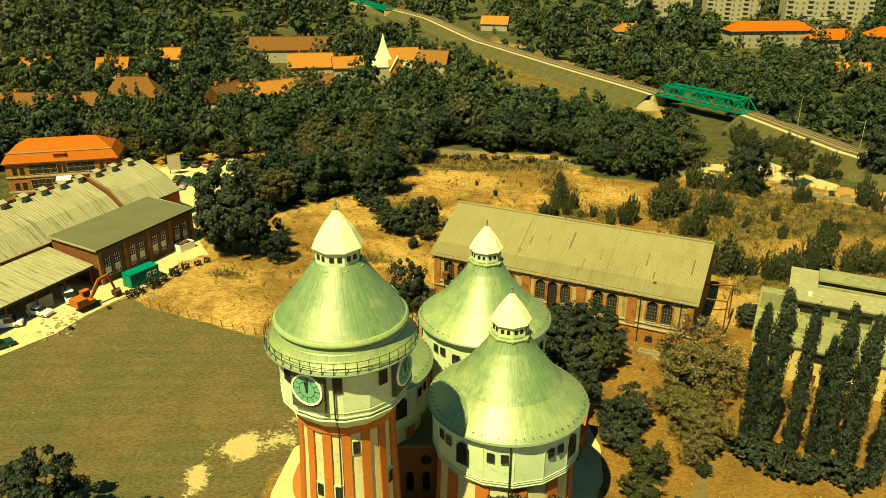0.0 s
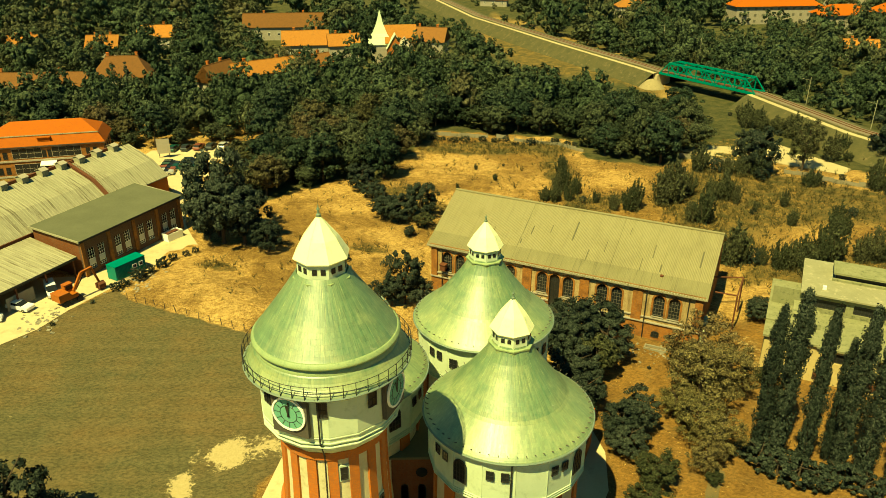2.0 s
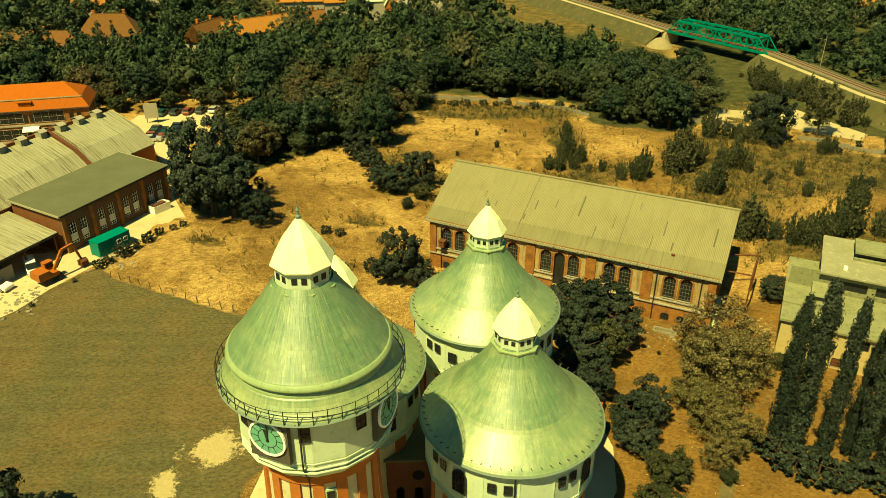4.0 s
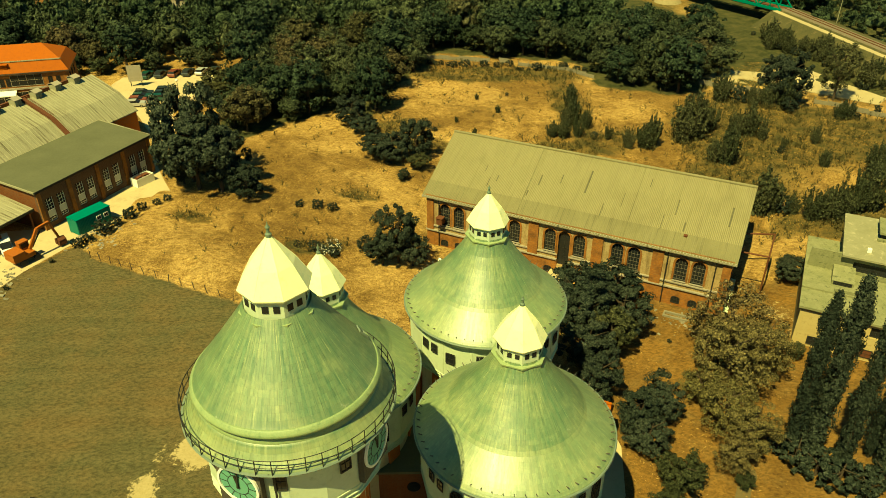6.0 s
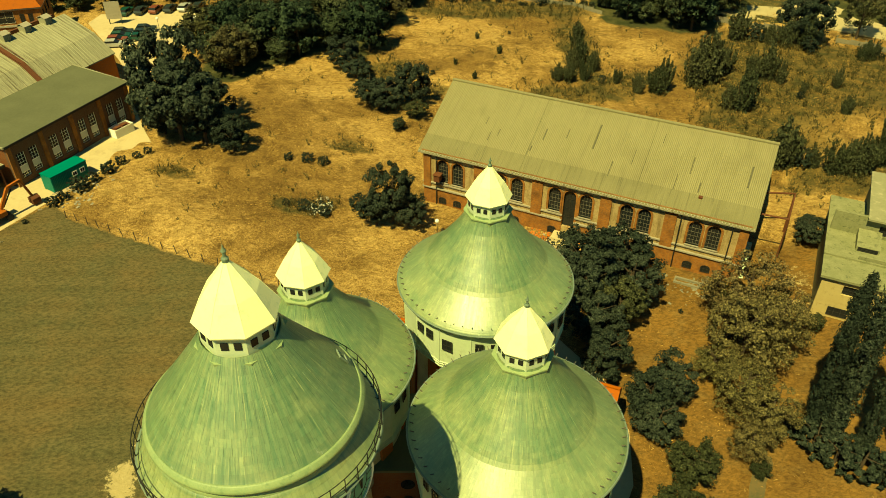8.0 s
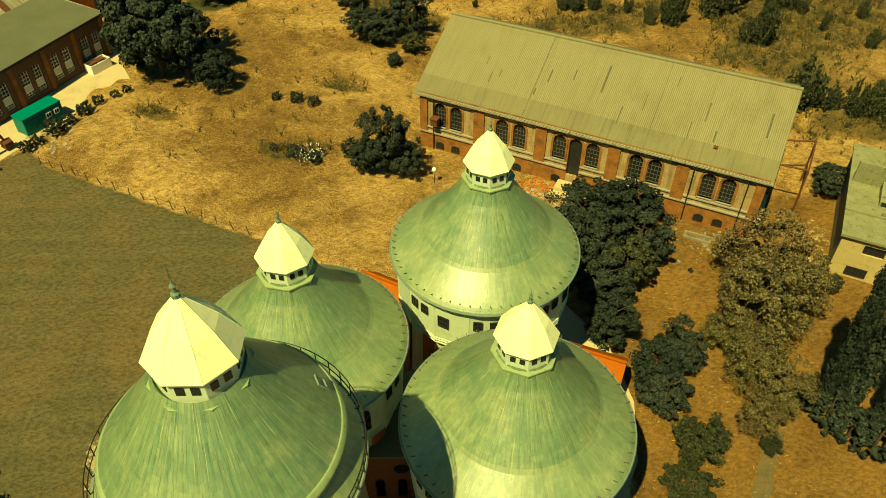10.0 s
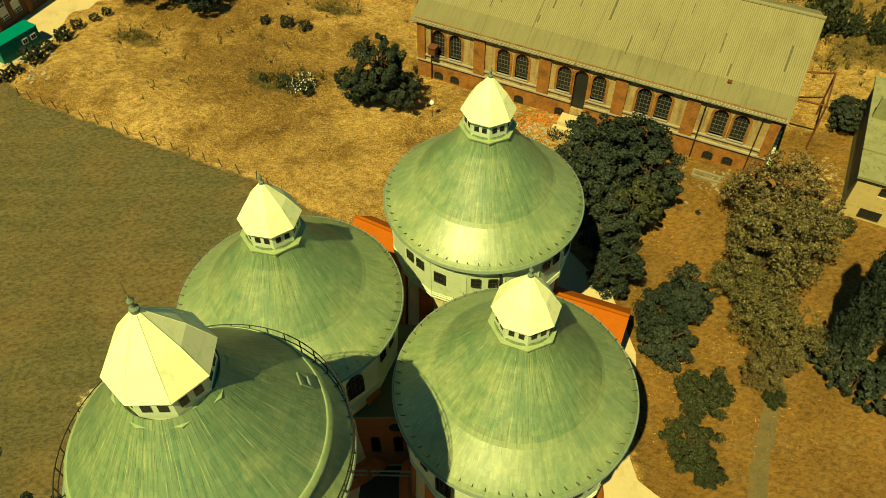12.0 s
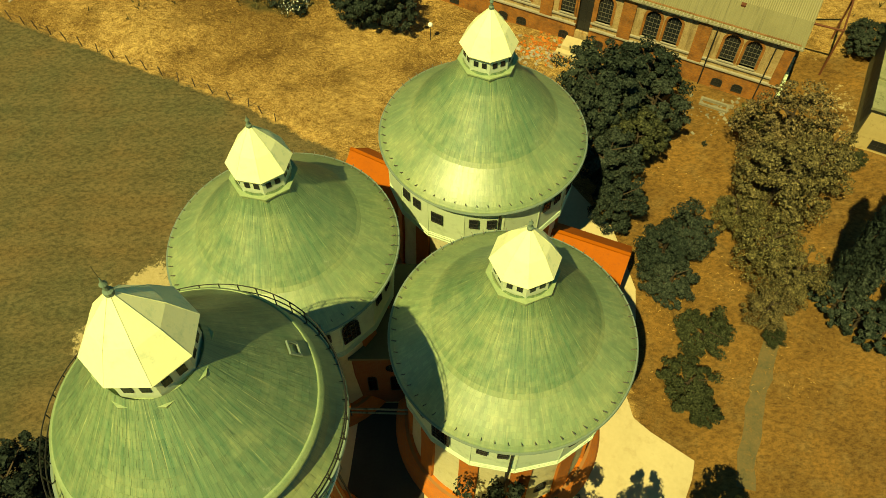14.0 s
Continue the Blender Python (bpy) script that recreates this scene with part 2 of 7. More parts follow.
OLD_TILE = surf("old_tiles", (0.130, 0.058, 0.016), (0.180, 0.082, 0.024), 1.1, 0.9, stain=(0.070, 0.038, 0.017), vary=0.2)
CORRUGATED = streaked("corrugated_cement", (0.190, 0.172, 0.088), (0.262, 0.236, 0.132), (0.120, 0.105, 0.052), worn=0.4)
MOSSY_SHEETS = streaked("mossy_cement_sheets", (0.135, 0.125, 0.062), (0.205, 0.186, 0.100), (0.070, 0.066, 0.032), worn=0.7)
SHEET_METAL = streaked("pale_sheet_metal", (0.215, 0.205, 0.130), (0.345, 0.325, 0.225), (0.080, 0.066, 0.034))
FELT = surf("olive_roofing_felt", (0.082, 0.086, 0.050), (0.112, 0.114, 0.068), 0.25, 0.9, grain=14.0)
CONCRETE = surf("pale_concrete", (0.42, 0.35, 0.20), (0.50, 0.42, 0.25), 0.22, 0.9, grain=12.0, relief=0.15, stain=(0.36, 0.29, 0.16))
GREY_CONCRETE = surf("mossy_concrete", (0.150, 0.158, 0.078), (0.255, 0.245, 0.140), 0.7, 0.9, grain=7.0, stain=(0.055, 0.064, 0.032))
FACTORY_WALL = surf("yellow_factory_plaster", (0.38, 0.30, 0.135), (0.46, 0.37, 0.18), 0.7, 0.9, stain=(0.22, 0.165, 0.07))
FLAKED_CONCRETE = surf("flaking_concrete", (0.195, 0.187, 0.113), (0.265, 0.25, 0.156), 0.5, 0.9, grain=7.0, stain=(0.39, 0.351, 0.234))
DUST = surf("dusty_yard", (0.406, 0.328, 0.187), (0.484, 0.398, 0.242), 0.12, 0.95, grain=14.0, relief=0.15, stain=(0.312, 0.25, 0.148))
WORN_TILE = surf("weathered_tiles", (0.240, 0.098, 0.020), (0.300, 0.135, 0.032), 1.1, 0.9, stain=(0.115, 0.058, 0.022), vary=0.2)
OLD_CONCRETE = surf("old_concrete", (0.175, 0.16, 0.113), (0.226, 0.206, 0.149), 0.8, 0.9, stain=(0.103, 0.093, 0.057))
GAP_SHADE = surf("gap_shade", (0.026, 0.025, 0.021), (0.042, 0.039, 0.033), 0.5, 0.9)
BALLAST = surf("rail_ballast", (0.123, 0.103, 0.072), (0.175, 0.144, 0.098), 0.8, 0.95, relief=0.6)
PALE_SAND = surf("pale_sand", (0.34, 0.28, 0.155), (0.42, 0.35, 0.20), 0.15, 0.95)
TEAL = surf("teal_paint", (0.009, 0.145, 0.105), (0.015, 0.175, 0.130), 1.5, 0.5)
BRIDGE_GREEN = surf("bridge_green", (0.010, 0.150, 0.100), (0.014, 0.180, 0.120), 0.5, 0.55)
BARK = surf("bark", (0.051, 0.036, 0.023), (0.077, 0.057, 0.036), 3.0, 0.95, relief=0.8)
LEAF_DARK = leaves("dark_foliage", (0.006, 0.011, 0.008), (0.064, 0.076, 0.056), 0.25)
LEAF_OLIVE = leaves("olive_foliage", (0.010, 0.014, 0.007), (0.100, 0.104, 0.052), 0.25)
LEAF_DRY = leaves("dry_foliage", (0.024, 0.023, 0.010), (0.245, 0.212, 0.095), 0.12)
LEAF_WEED = leaves("weed_foliage", (0.014, 0.018, 0.010), (0.105, 0.112, 0.060), 0.2)
TYRE = surf("tyre_rubber", (0.02, 0.02, 0.02), (0.035, 0.035, 0.03), 3.0, 0.9)


# ---- mesh helpers ----
class Geo:
    """Collects corners and faces of one part."""

    def __init__(self):
        self.v, self.f = [], []

    def add(self, vs, fs):
        n = len(self.v)
        self.v += [tuple(p) for p in vs]
        self.f += [tuple(i + n for i in f) for f in fs]
        return self

    def box(self, x0, y0, z0, x1, y1, z1, m=None):
        vs = [Vector((x, y, z)) for z in (z0, z1) for x, y in ((x0, y0), (x1, y0), (x1, y1), (x0, y1))]
        if m:
            vs = [m @ p for p in vs]
        return self.add(vs, [(3, 2, 1, 0), (4, 5, 6, 7), (0, 1, 5, 4), (1, 2, 6, 5), (2, 3, 7, 6), (3, 0, 4, 7)])

    def prism(self, poly, z0, z1, m=None):
        """An upright prism over a plan that runs counter-clockwise."""
        n = len(poly)
        if sum(a[0] * b[1] - b[0] * a[1] for a, b in zip(poly, poly[1:] + poly[:1])) < 0:
            poly = poly[::-1]
        vs = [Vector((x, y, z)) for z in (z0, z1) for x, y in poly]
        if m:
            vs = [m @ p for p in vs]
        return self.add(vs, [tuple(range(n))[::-1], tuple(range(n, 2 * n))] + [(i, (i + 1) % n, n + (i + 1) % n, n + i) for i in range(n)])

    def profile(self, poly, x0, x1, m=None):
        """A section in y and z, drawn out along x."""
        n = len(poly)
        vs = [Vector((x, y, z)) for x in (x0, x1) for y, z in poly]
        if m:
            vs = [m @ p for p in vs]
        return self.add(vs, [tuple(range(n))[::-1], tuple(range(n, 2 * n))] + [(i, (i + 1) % n, n + (i + 1) % n, n + i) for i in range(n)])

    def panel(self, poly, y0, y1):
        """An outline in x and z with the thickness y0 to y1."""
        n = len(poly)
        vs = [(x, y, z) for y in (y0, y1) for x, z in poly]
        return self.add(vs, [tuple(range(n)), tuple(range(n, 2 * n))[::-1]] + [(i, n + i, n + (i + 1) % n, (i + 1) % n) for i in range(n)])

    def lathe(self, prof, n=64, phase=0.0, closed=False):
        """Radius and height pairs, turned round z. Flat facets for a small n."""
        k = len(prof)
        vs = [(r * math.cos(phase + 2 * math.pi * i / n), r * math.sin(phase + 2 * math.pi * i / n), z) for i in range(n) for r, z in prof]
        fs = [(i * k + j, (i + 1) % n * k + j, (i + 1) % n * k + j + 1, i * k + j + 1) for i in range(n) for j in range(k - 1)]
        if closed:
            fs += [(i * k + k - 1, (i + 1) % n * k + k - 1, (i + 1) % n * k, i * k) for i in range(n)]
        return self.add(vs, fs)

    def tube(self, p, q, r, n=6, r2=None):
        p, q = Vector(p), Vector(q)
        r2 = r if r2 is None else r2
        d = (q - p).normalized()
        a = d.orthogonal().normalized()
        b = d.cross(a)
        ring = [(a * math.cos(2 * math.pi * i / n) + b * math.sin(2 * math.pi * i / n)) for i in range(n)]
        vs = [p + w * r for w in ring] + [q + w * r2 for w in ring]
        return self.add(vs, [(i, (i + 1) % n, n + (i + 1) % n, n + i) for i in range(n)] + [tuple(range(n))[::-1], tuple(range(n, 2 * n))])

    def ring(self, r, z, thick, n=48, sides=4):
        prof = [(r + thick * math.cos(2 * math.pi * i / sides), z + thick * math.sin(2 * math.pi * i / sides)) for i in range(sides)]
        return self.lathe(prof, n, closed=True)

    def mesh(self, name, material, smooth=False):
        me = bpy.data.meshes.new(name)
        me.from_pydata(self.v, [], self.f)
        me.materials.append(material)
        if smooth:
            me.polygons.foreach_set("use_smooth", [True] * len(me.polygons))
        me.update()
        return me


def clumps_mesh(name, v, f, material):
    me = bpy.data.meshes.new(name)
    me.vertices.add(len(v))
    me.vertices.foreach_set("co", np.asarray(v, np.float32).ravel())
    me.loops.add(3 * len(f))
    me.loops.foreach_set("vertex_index", np.asarray(f, np.int32).ravel())
    me.polygons.add(len(f))
    me.polygons.foreach_set("loop_start", np.arange(0, 3 * len(f), 3, dtype=np.int32))
    me.materials.append(material)
    me.update(calc_edges=True)
    return me


def part(name, g, material, parent=None, label="", m=None, smooth=False):
    """One mesh object out of g, under a thing or a part."""
    ob = new(name, g.mesh(name, material, smooth) if isinstance(g, Geo) else g)
    if parent:
        ob.parent = parent
    if m:
        ob.matrix_basis = m
    if label:
        tagged(ob, label)
    return ob


def thing(name, m, label, category, group="", kind=""):
    ob = new(name)
    ob.empty_display_size = 0.5
    ob.matrix_basis = m
    return tagged(ob, label, category, group, kind)


def frame_axes(x, y, ux, uy, z=0.0):
    """A pose at x, y whose own x runs along (ux, uy)."""
    return pose(x, y, z, 0, 0, math.degrees(math.atan2(uy, ux)))


def inside(px, py, poly):
    """Which of the points lie in the plan."""
    hit = np.zeros(np.shape(px), bool)
    for (x0, y0), (x1, y1) in zip(poly, poly[1:] + poly[:1]):
        cross = (y0 > py) != (y1 > py)
        with np.errstate(divide="ignore", invalid="ignore"):
            hit ^= cross & (px < (x1 - x0) * (py - y0) / (y1 - y0 + 1e-12) + x0)
    return hit


def soft_inside(px, py, poly, w):
    """From 0 outside the plan to 1 inside it, over a border 2 w wide."""
    near = np.full(np.shape(px), 1e9)
    for (x0, y0), (x1, y1) in zip(poly, poly[1:] + poly[:1]):
        dx, dy = x1 - x0, y1 - y0
        t = np.clip(((px - x0) * dx + (py - y0) * dy) / (dx * dx + dy * dy + 1e-9), 0, 1)
        near = np.minimum(near, np.hypot(px - x0 - t * dx, py - y0 - t * dy))
    return np.clip(0.5 + np.where(inside(px, py, poly), near, -near) / (2 * w), 0, 1)


# ---- ground ----
FIELD = [(-57.1, 51.9), (-50, 48.3), (-39.7, 43.4), (-31.7, 39.7), (-25.3, 36.6), (-19.3, 32.6), (-15, 30), (-20, 18), (-27, 8), (-28, -10), (-36, -60), (-130, -60), (-73.3, 35.9), (-65.7, 48.5), (-60.6, 56.5)]
WOOD = [(-51, 93), (-43, 97), (-33, 107), (-26, 111), (-19, 107), (-13, 128), (-4, 151), (30, 143), (33, 124), (52, 119), (64, 130), (70, 150), (76, 165), (64, 208), (44, 225), (20, 262), (0, 235), (-20, 222), (-60, 215), (-55, 152), (-50, 140), (-50, 100)]
WEEDS = [(38, 78), (50, 92), (48, 110), (60, 122), (76, 112), (100, 96), (140, 60), (140, 30), (100, 40), (64, 62)]
RAILSIDE = [(30, 380), (57, 306), (82, 236), (72, 190), (58, 172), (38, 182), (20, 200), (18, 303)]
PLAZA = [(13.8, -20.0), (14.6, -6.2), (15.4, -4.7), (15.9, -3.2), (14.6, -2.2), (12.7, -0.7), (11.5, 0.5), (11.2, 2.4), (11.4, 4.2), (12.6, 6.5), (13.6, 13), (12.4, 20), (8, 27), (-2, 28.6), (-10, 27.4), (-18, 19.5), (-25, 13.2), (-26.3, 5), (-25, -8), (-25, -34), (15, -34)]


def smooth01(v):
    v = np.clip(v, 0, 1)
    return v * v * (3 - 2 * v)


def height(x, y):
    """The lie of the land."""
    x, y = np.asarray(x, float), np.asarray(y, float)
    rough = 0.10 * np.sin(x * 0.35 + 1.7 * np.sin(y * 0.21)) + 0.10 * np.sin(y * 0.41 + 1.3 * np.sin(x * 0.27)) + 0.05 * np.sin(x * 1.1 + y * 0.9)
    hay = smooth01((y - 38 + 0.45 * x + 6) / 10) * smooth01((x + 57 + (y - 52) * 0.1) / 6) * smooth01((150 - y) / 10)
    z = rough * hay
    for bx, by, r, h in ((-47, 56, 6, 1.3), (-40, 52, 5, 0.7), (-33, 86, 8, 0.6), (-20, 70, 7, 0.5), (-6, 112, 9, 0.5)):
        z = z + h * np.exp(-((x - bx) ** 2 + (y - by) ** 2) / (r * r))
    along, off = 0.894 * (x + 7.6) - 0.447 * (y - 56.9), 0.447 * (x + 7.6) + 0.894 * (y - 56.9)
    dip = smooth01((off + 9) / 7) * smooth01((34 - off) / 9) * smooth01((along + 8) / 8) * smooth01((56 - along) / 8)
    return z - 0.85 * dip


WEED_BANDS = ((24, 112, 4, 18), (20, 90, 13, 4), (48, 92, 6, 18), (10, 134, 24, 6), (-10, 92, 8, 4), (62, 60, 16, 5), (-19, 70.7, 3.4, 2.2), (-45, 64, 3.5, 2.2), (-14, 101, 7, 5), (33, 96, 8, 3), (-24, 54.5, 6, 2.2))


def weediness(x, y, fx, fy):
    """How weedy the meadow is: the weed beds, bands of tall weeds, and the railway's side."""
    bands = sum(0.95 * np.exp(-(((x - cx) / rx) ** 2 + ((y - cy) / ry) ** 2) ** 2) for cx, cy, rx, ry in WEED_BANDS)
    beds = 0.9 * np.maximum(soft_inside(x, y, WEEDS, 2.5), soft_inside(fx, fy, RAILSIDE, 9.0))
    return np.maximum(beds, bands) * (1 - np.exp(-(((fx - 76) / 20) ** 2 + ((fy - 74) / 9) ** 2)))


def axis_steps(lo, hi, step, far):
    mid = list(np.arange(lo, hi + 0.01, step))
    up, s = [hi], step
    while up[-1] < far:
        s *= 1.25
        up.append(up[-1] + s)
    down, s = [lo], step
    while down[-1] > -far:
        s *= 1.25
        down.append(down[-1] - s)
    return np.array(down[:0:-1] + mid + up[1:])


def make_ground():
    xs, ys = axis_steps(-95, 80, 0.8, 2600), axis_steps(-45, 165, 0.8, 2600)
    gx, gy = np.meshgrid(xs, ys)
    gz = height(gx, gy)
    nx, ny = len(xs), len(ys)
    me = bpy.data.meshes.new("ground")
    i = np.arange(nx * ny).reshape(ny, nx)
    quads = np.stack([i[:-1, :-1], i[:-1, 1:], i[1:, 1:], i[1:, :-1]], -1).reshape(-1, 4)
    me.from_pydata(np.stack([gx, gy, gz], -1).reshape(-1, 3).tolist(), [], quads.tolist())
    wob_x, wob_y = gx + 0.7 * np.sin(gy * 0.8) + 0.4 * np.sin(gy * 2.1 + gx), gy + 0.7 * np.sin(gx * 0.7) + 0.4 * np.sin(gx * 1.9 + gy)
    zones = {
        "field": soft_inside(gx, gy, FIELD, 1.6),
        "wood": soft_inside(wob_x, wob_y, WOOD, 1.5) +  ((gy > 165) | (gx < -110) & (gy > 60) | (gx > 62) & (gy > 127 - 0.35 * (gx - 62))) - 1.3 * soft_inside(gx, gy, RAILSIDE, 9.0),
        "weeds": weediness(wob_x, wob_y, gx, gy),
        "lawn": smooth01((gx - 9) / 5) * smooth01((44 - gy + 0.1 * gx) / 6) * smooth01((64 - gx) / 8),
        "dirt": np.exp(-(((gx + 31.5) / 3.5) ** 2 + ((gy - 13.6) / 2.6) ** 2)) + np.exp(-(((gx + 35.5) / 1.6) ** 2 + ((gy - 7.5) / 4) ** 2)) + 0.6 * np.exp(-(((gx + 26) / 3) ** 2 + ((gy - 16) / 4) ** 2)) + 0.5 * np.exp(-(((gx - 40) / 2.6) ** 2 + ((gy - 37) / 9) ** 2)) + 0.6 * np.exp(-(((gx - 31) / 6) ** 2 + ((gy - 33) / 3) ** 2)) + 0.7 * np.exp(-(((gx - 14) / 8) ** 2 + ((gy - 41) / 3) ** 2)),
    }
    for name, values in zones.items():
        at = me.attributes.new(name, "FLOAT", "POINT")
        at.data.foreach_set("value", np.asarray(values, float).clip(0, 1).ravel())
    m, nt, b = shader("dry_grassland", 0.95, 0.0, 0.1)
    co = coords(nt)
    warp = node(nt, "ShaderNodeTexNoise", Scale=0.10, Detail=3.0)
    nt.links.new(co, warp.inputs["Vector"])
    bent = nt.nodes.new("ShaderNodeVectorMath")
    bent.operation = "MULTIPLY_ADD"
    nt.links.new(warp.outputs["Color"], bent.inputs[0])
    bent.inputs[1].default_value = (6, 6, 0)
    nt.links.new(co, bent.inputs[2])
    bent = bent.outputs[0]
    big, mid, fine = noise_tex(nt, co, 0.045, 5.0), noise_tex(nt, bent, 0.30, 8.0, 0.7), noise_tex(nt, co, 2.2, 8.0, 0.75)

    def zone(name):
        a = nt.nodes.new("ShaderNodeAttribute")
        a.attribute_name = name
        return a.outputs["Fac"]

    # straw lies in torn, swirling tufts
    stretch = nt.nodes.new("ShaderNodeMapping")
    stretch.inputs["Scale"].default_value = (0.85, 1.3, 1.0)
    stretch.inputs["Rotation"].default_value = (0, 0, 0.6)
    nt.links.new(bent, stretch.inputs[0])
    tuft = noise_tex(nt, stretch.outputs[0], 1.15, 10.0, 0.82)
    fibre = noise_tex(nt, stretch.outputs[0], 5.5, 6.0, 0.8)
    hay = mixc(nt, ramp(nt, tuft, 0.38, 0.60), (0.170, 0.090, 0.027), (0.58, 0.370, 0.128))
    hay = mixc(nt, ramp(nt, fine, 0.36, 0.60), mixc(nt, 0.6, hay, (0.100, 0.052, 0.017)), hay)
    hay = mixc(nt, calc(nt, "MULTIPLY", ramp(nt, fibre, 0.51, 0.60), 0.65), hay, (0.78, 0.55, 0.23))
    hay = mixc(nt, calc(nt, "MULTIPLY", ramp(nt, fibre, 0.48, 0.38), 0.8), hay, (0.075, 0.043, 0.016))
    hay = mixc(nt, calc(nt, "MULTIPLY", ramp(nt, mid, 0.50, 0.62), 0.7), hay, (0.110, 0.064, 0.021))
    hay = mixc(nt, calc(nt, "MULTIPLY", ramp(nt, big, 0.46, 0.58), 0.6), hay, (0.120, 0.070, 0.022))
    hay = mixc(nt, calc(nt, "MULTIPLY", ramp(nt, big, 0.52, 0.40), 0.55), hay, mixc(nt, ramp(nt, tuft, 0.40, 0.58), (0.30, 0.175, 0.055), (0.72, 0.50, 0.20)))
    wave = node(nt, "ShaderNodeTexWave", Scale=0.10, Distortion=3.0, Detail=4.0, Detail_Scale=0.5)
    wave.wave_type = "RINGS"
    shift = nt.nodes.new("ShaderNodeMapping")
    shift.inputs["Location"].default_value = (52, -30, 0)
    nt.links.new(co, shift.inputs[0])
    nt.links.new(shift.outputs[0], wave.inputs["Vector"])
    rows = nt.nodes.new("ShaderNodeMapping")
    rows.inputs["Scale"].default_value = (0.25, 1.3, 1.0)
    rows.inputs["Rotation"].default_value = (0, 0, -0.75)
    nt.links.new(bent, rows.inputs[0])
    blade = noise_tex(nt, rows.outputs[0], 0.9, 9.0, 0.8)
    mown = mixc(nt, ramp(nt, noise_tex(nt, bent, 0.07, 7.0, 0.68), 0.42, 0.58), (0.062, 0.072, 0.037), (0.146, 0.094, 0.040))
    mown = mixc(nt, calc(nt, "MULTIPLY", wave.outputs["Fac"], 0.34), mown, (0.176, 0.150, 0.080))
    mown = mixc(nt, calc(nt, "MULTIPLY", ramp(nt, noise_tex(nt, bent, 0.22, 8.0, 0.72), 0.44, 0.62), 0.55), mown, (0.052, 0.050, 0.024))
    mown = mixc(nt, ramp(nt, blade, 0.36, 0.64), mixc(nt, 0.42, mown, (0.044, 0.039, 0.019)), mixc(nt, 0.22, mown, (0.186, 0.139, 0.067)))
    mown = mixc(nt, ramp(nt, fine, 0.36, 0.6), mixc(nt, 0.35, mown, (0.051, 0.046, 0.023)), mown)
    tilt = nt.nodes.new("ShaderNodeMapping")
    tilt.inputs["Scale"].default_value = (0.75, 1.25, 1.0)
    tilt.inputs["Rotation"].default_value = (0, 0, -0.75)
    nt.links.new(co, tilt.inputs[0])
    grit = noise_tex(nt, tilt.outputs[0], 2.2, 8.0, 0.80)
    mown = mixc(nt, ramp(nt, grit, 0.40, 0.58), mixc(nt, 0.5, mown, (0.024, 0.026, 0.013)), mixc(nt, 0.22, mown, (0.234, 0.185, 0.090)))
    weeds = mixc(nt, ramp(nt, mid, 0.40, 0.62), (0.084, 0.076, 0.03), (0.253, 0.168, 0.059))
    weeds = mixc(nt, ramp(nt, fine, 0.4, 0.66), mixc(nt, 0.5, weeds, (0.051, 0.046, 0.021)), weeds)
    lawn = mixc(nt, ramp(nt, noise_tex(nt, co, 0.16, 7.0, 0.68), 0.38, 0.62), (0.105, 0.058, 0.018), (0.215, 0.118, 0.034))
    lawn = mixc(nt, calc(nt, "MULTIPLY", ramp(nt, noise_tex(nt, co, 0.42, 7.0, 0.7), 0.50, 0.66), 0.6), lawn, (0.195, 0.134, 0.056))
    lawn = mixc(nt, ramp(nt, fine, 0.38, 0.60), mixc(nt, 0.42, lawn, (0.055, 0.039, 0.015)), lawn)
    lawn = mixc(nt, ramp(nt, grit, 0.40, 0.56), mixc(nt, 0.5, lawn, (0.047, 0.028, 0.011)), mixc(nt, 0.2, lawn, (0.343, 0.203, 0.07)))
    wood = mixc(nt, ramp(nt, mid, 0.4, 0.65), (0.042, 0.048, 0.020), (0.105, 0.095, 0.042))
    dirt = mixc(nt, ramp(nt, fine, 0.3, 0.7), (0.31, 0.25, 0.125), (0.42, 0.345, 0.185))
    edge = calc(nt, "ADD", zone("field"), calc(nt, "MULTIPLY", calc(nt, "SUBTRACT", calc(nt, "ADD", calc(nt, "MULTIPLY", mid, 0.6), calc(nt, "MULTIPLY", fine, 0.4)), 0.5), 1.1))
    col = mixc(nt, ramp(nt, zone("weeds"), 0.3, 0.7), hay, weeds)
    col = mixc(nt, ramp(nt, calc(nt, "ADD", zone("lawn"), calc(nt, "MULTIPLY", calc(nt, "SUBTRACT", mid, 0.5), 0.8)), 0.4, 0.65), col, lawn)
    col = mixc(nt, ramp(nt, edge, 0.42, 0.58), col, mown)
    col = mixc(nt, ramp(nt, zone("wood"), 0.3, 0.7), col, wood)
    col = mixc(nt, ramp(nt, calc(nt, "ADD", zone("dirt"), calc(nt, "ADD", calc(nt, "MULTIPLY", calc(nt, "SUBTRACT", mid, 0.5), 2.0), calc(nt, "MULTIPLY", calc(nt, "SUBTRACT", fine, 0.5), 1.6))), 0.48, 0.66), col, dirt)
    nt.links.new(col, b.inputs["Base Color"])
    flat = calc(nt, "SUBTRACT", 1.0, calc(nt, "MULTIPLY", calc(nt, "MAXIMUM", zone("field"), zone("lawn")), 0.78))
    bump(nt, b, calc(nt, "MULTIPLY", calc(nt, "ADD", tuft, calc(nt, "MULTIPLY", fine, 0.8)), flat), 1.0, 0.45)
    me.materials.append(m)
    me.polygons.foreach_set("use_smooth", [True] * len(me.polygons))
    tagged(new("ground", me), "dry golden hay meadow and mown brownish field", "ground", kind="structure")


make_ground()


def slab(name, plan, material, label, category, z=0.03, kind="structure"):
    g = Geo().prism(plan, -0.25, z)
    return tagged(part(name, g, material), label, category, kind=kind)


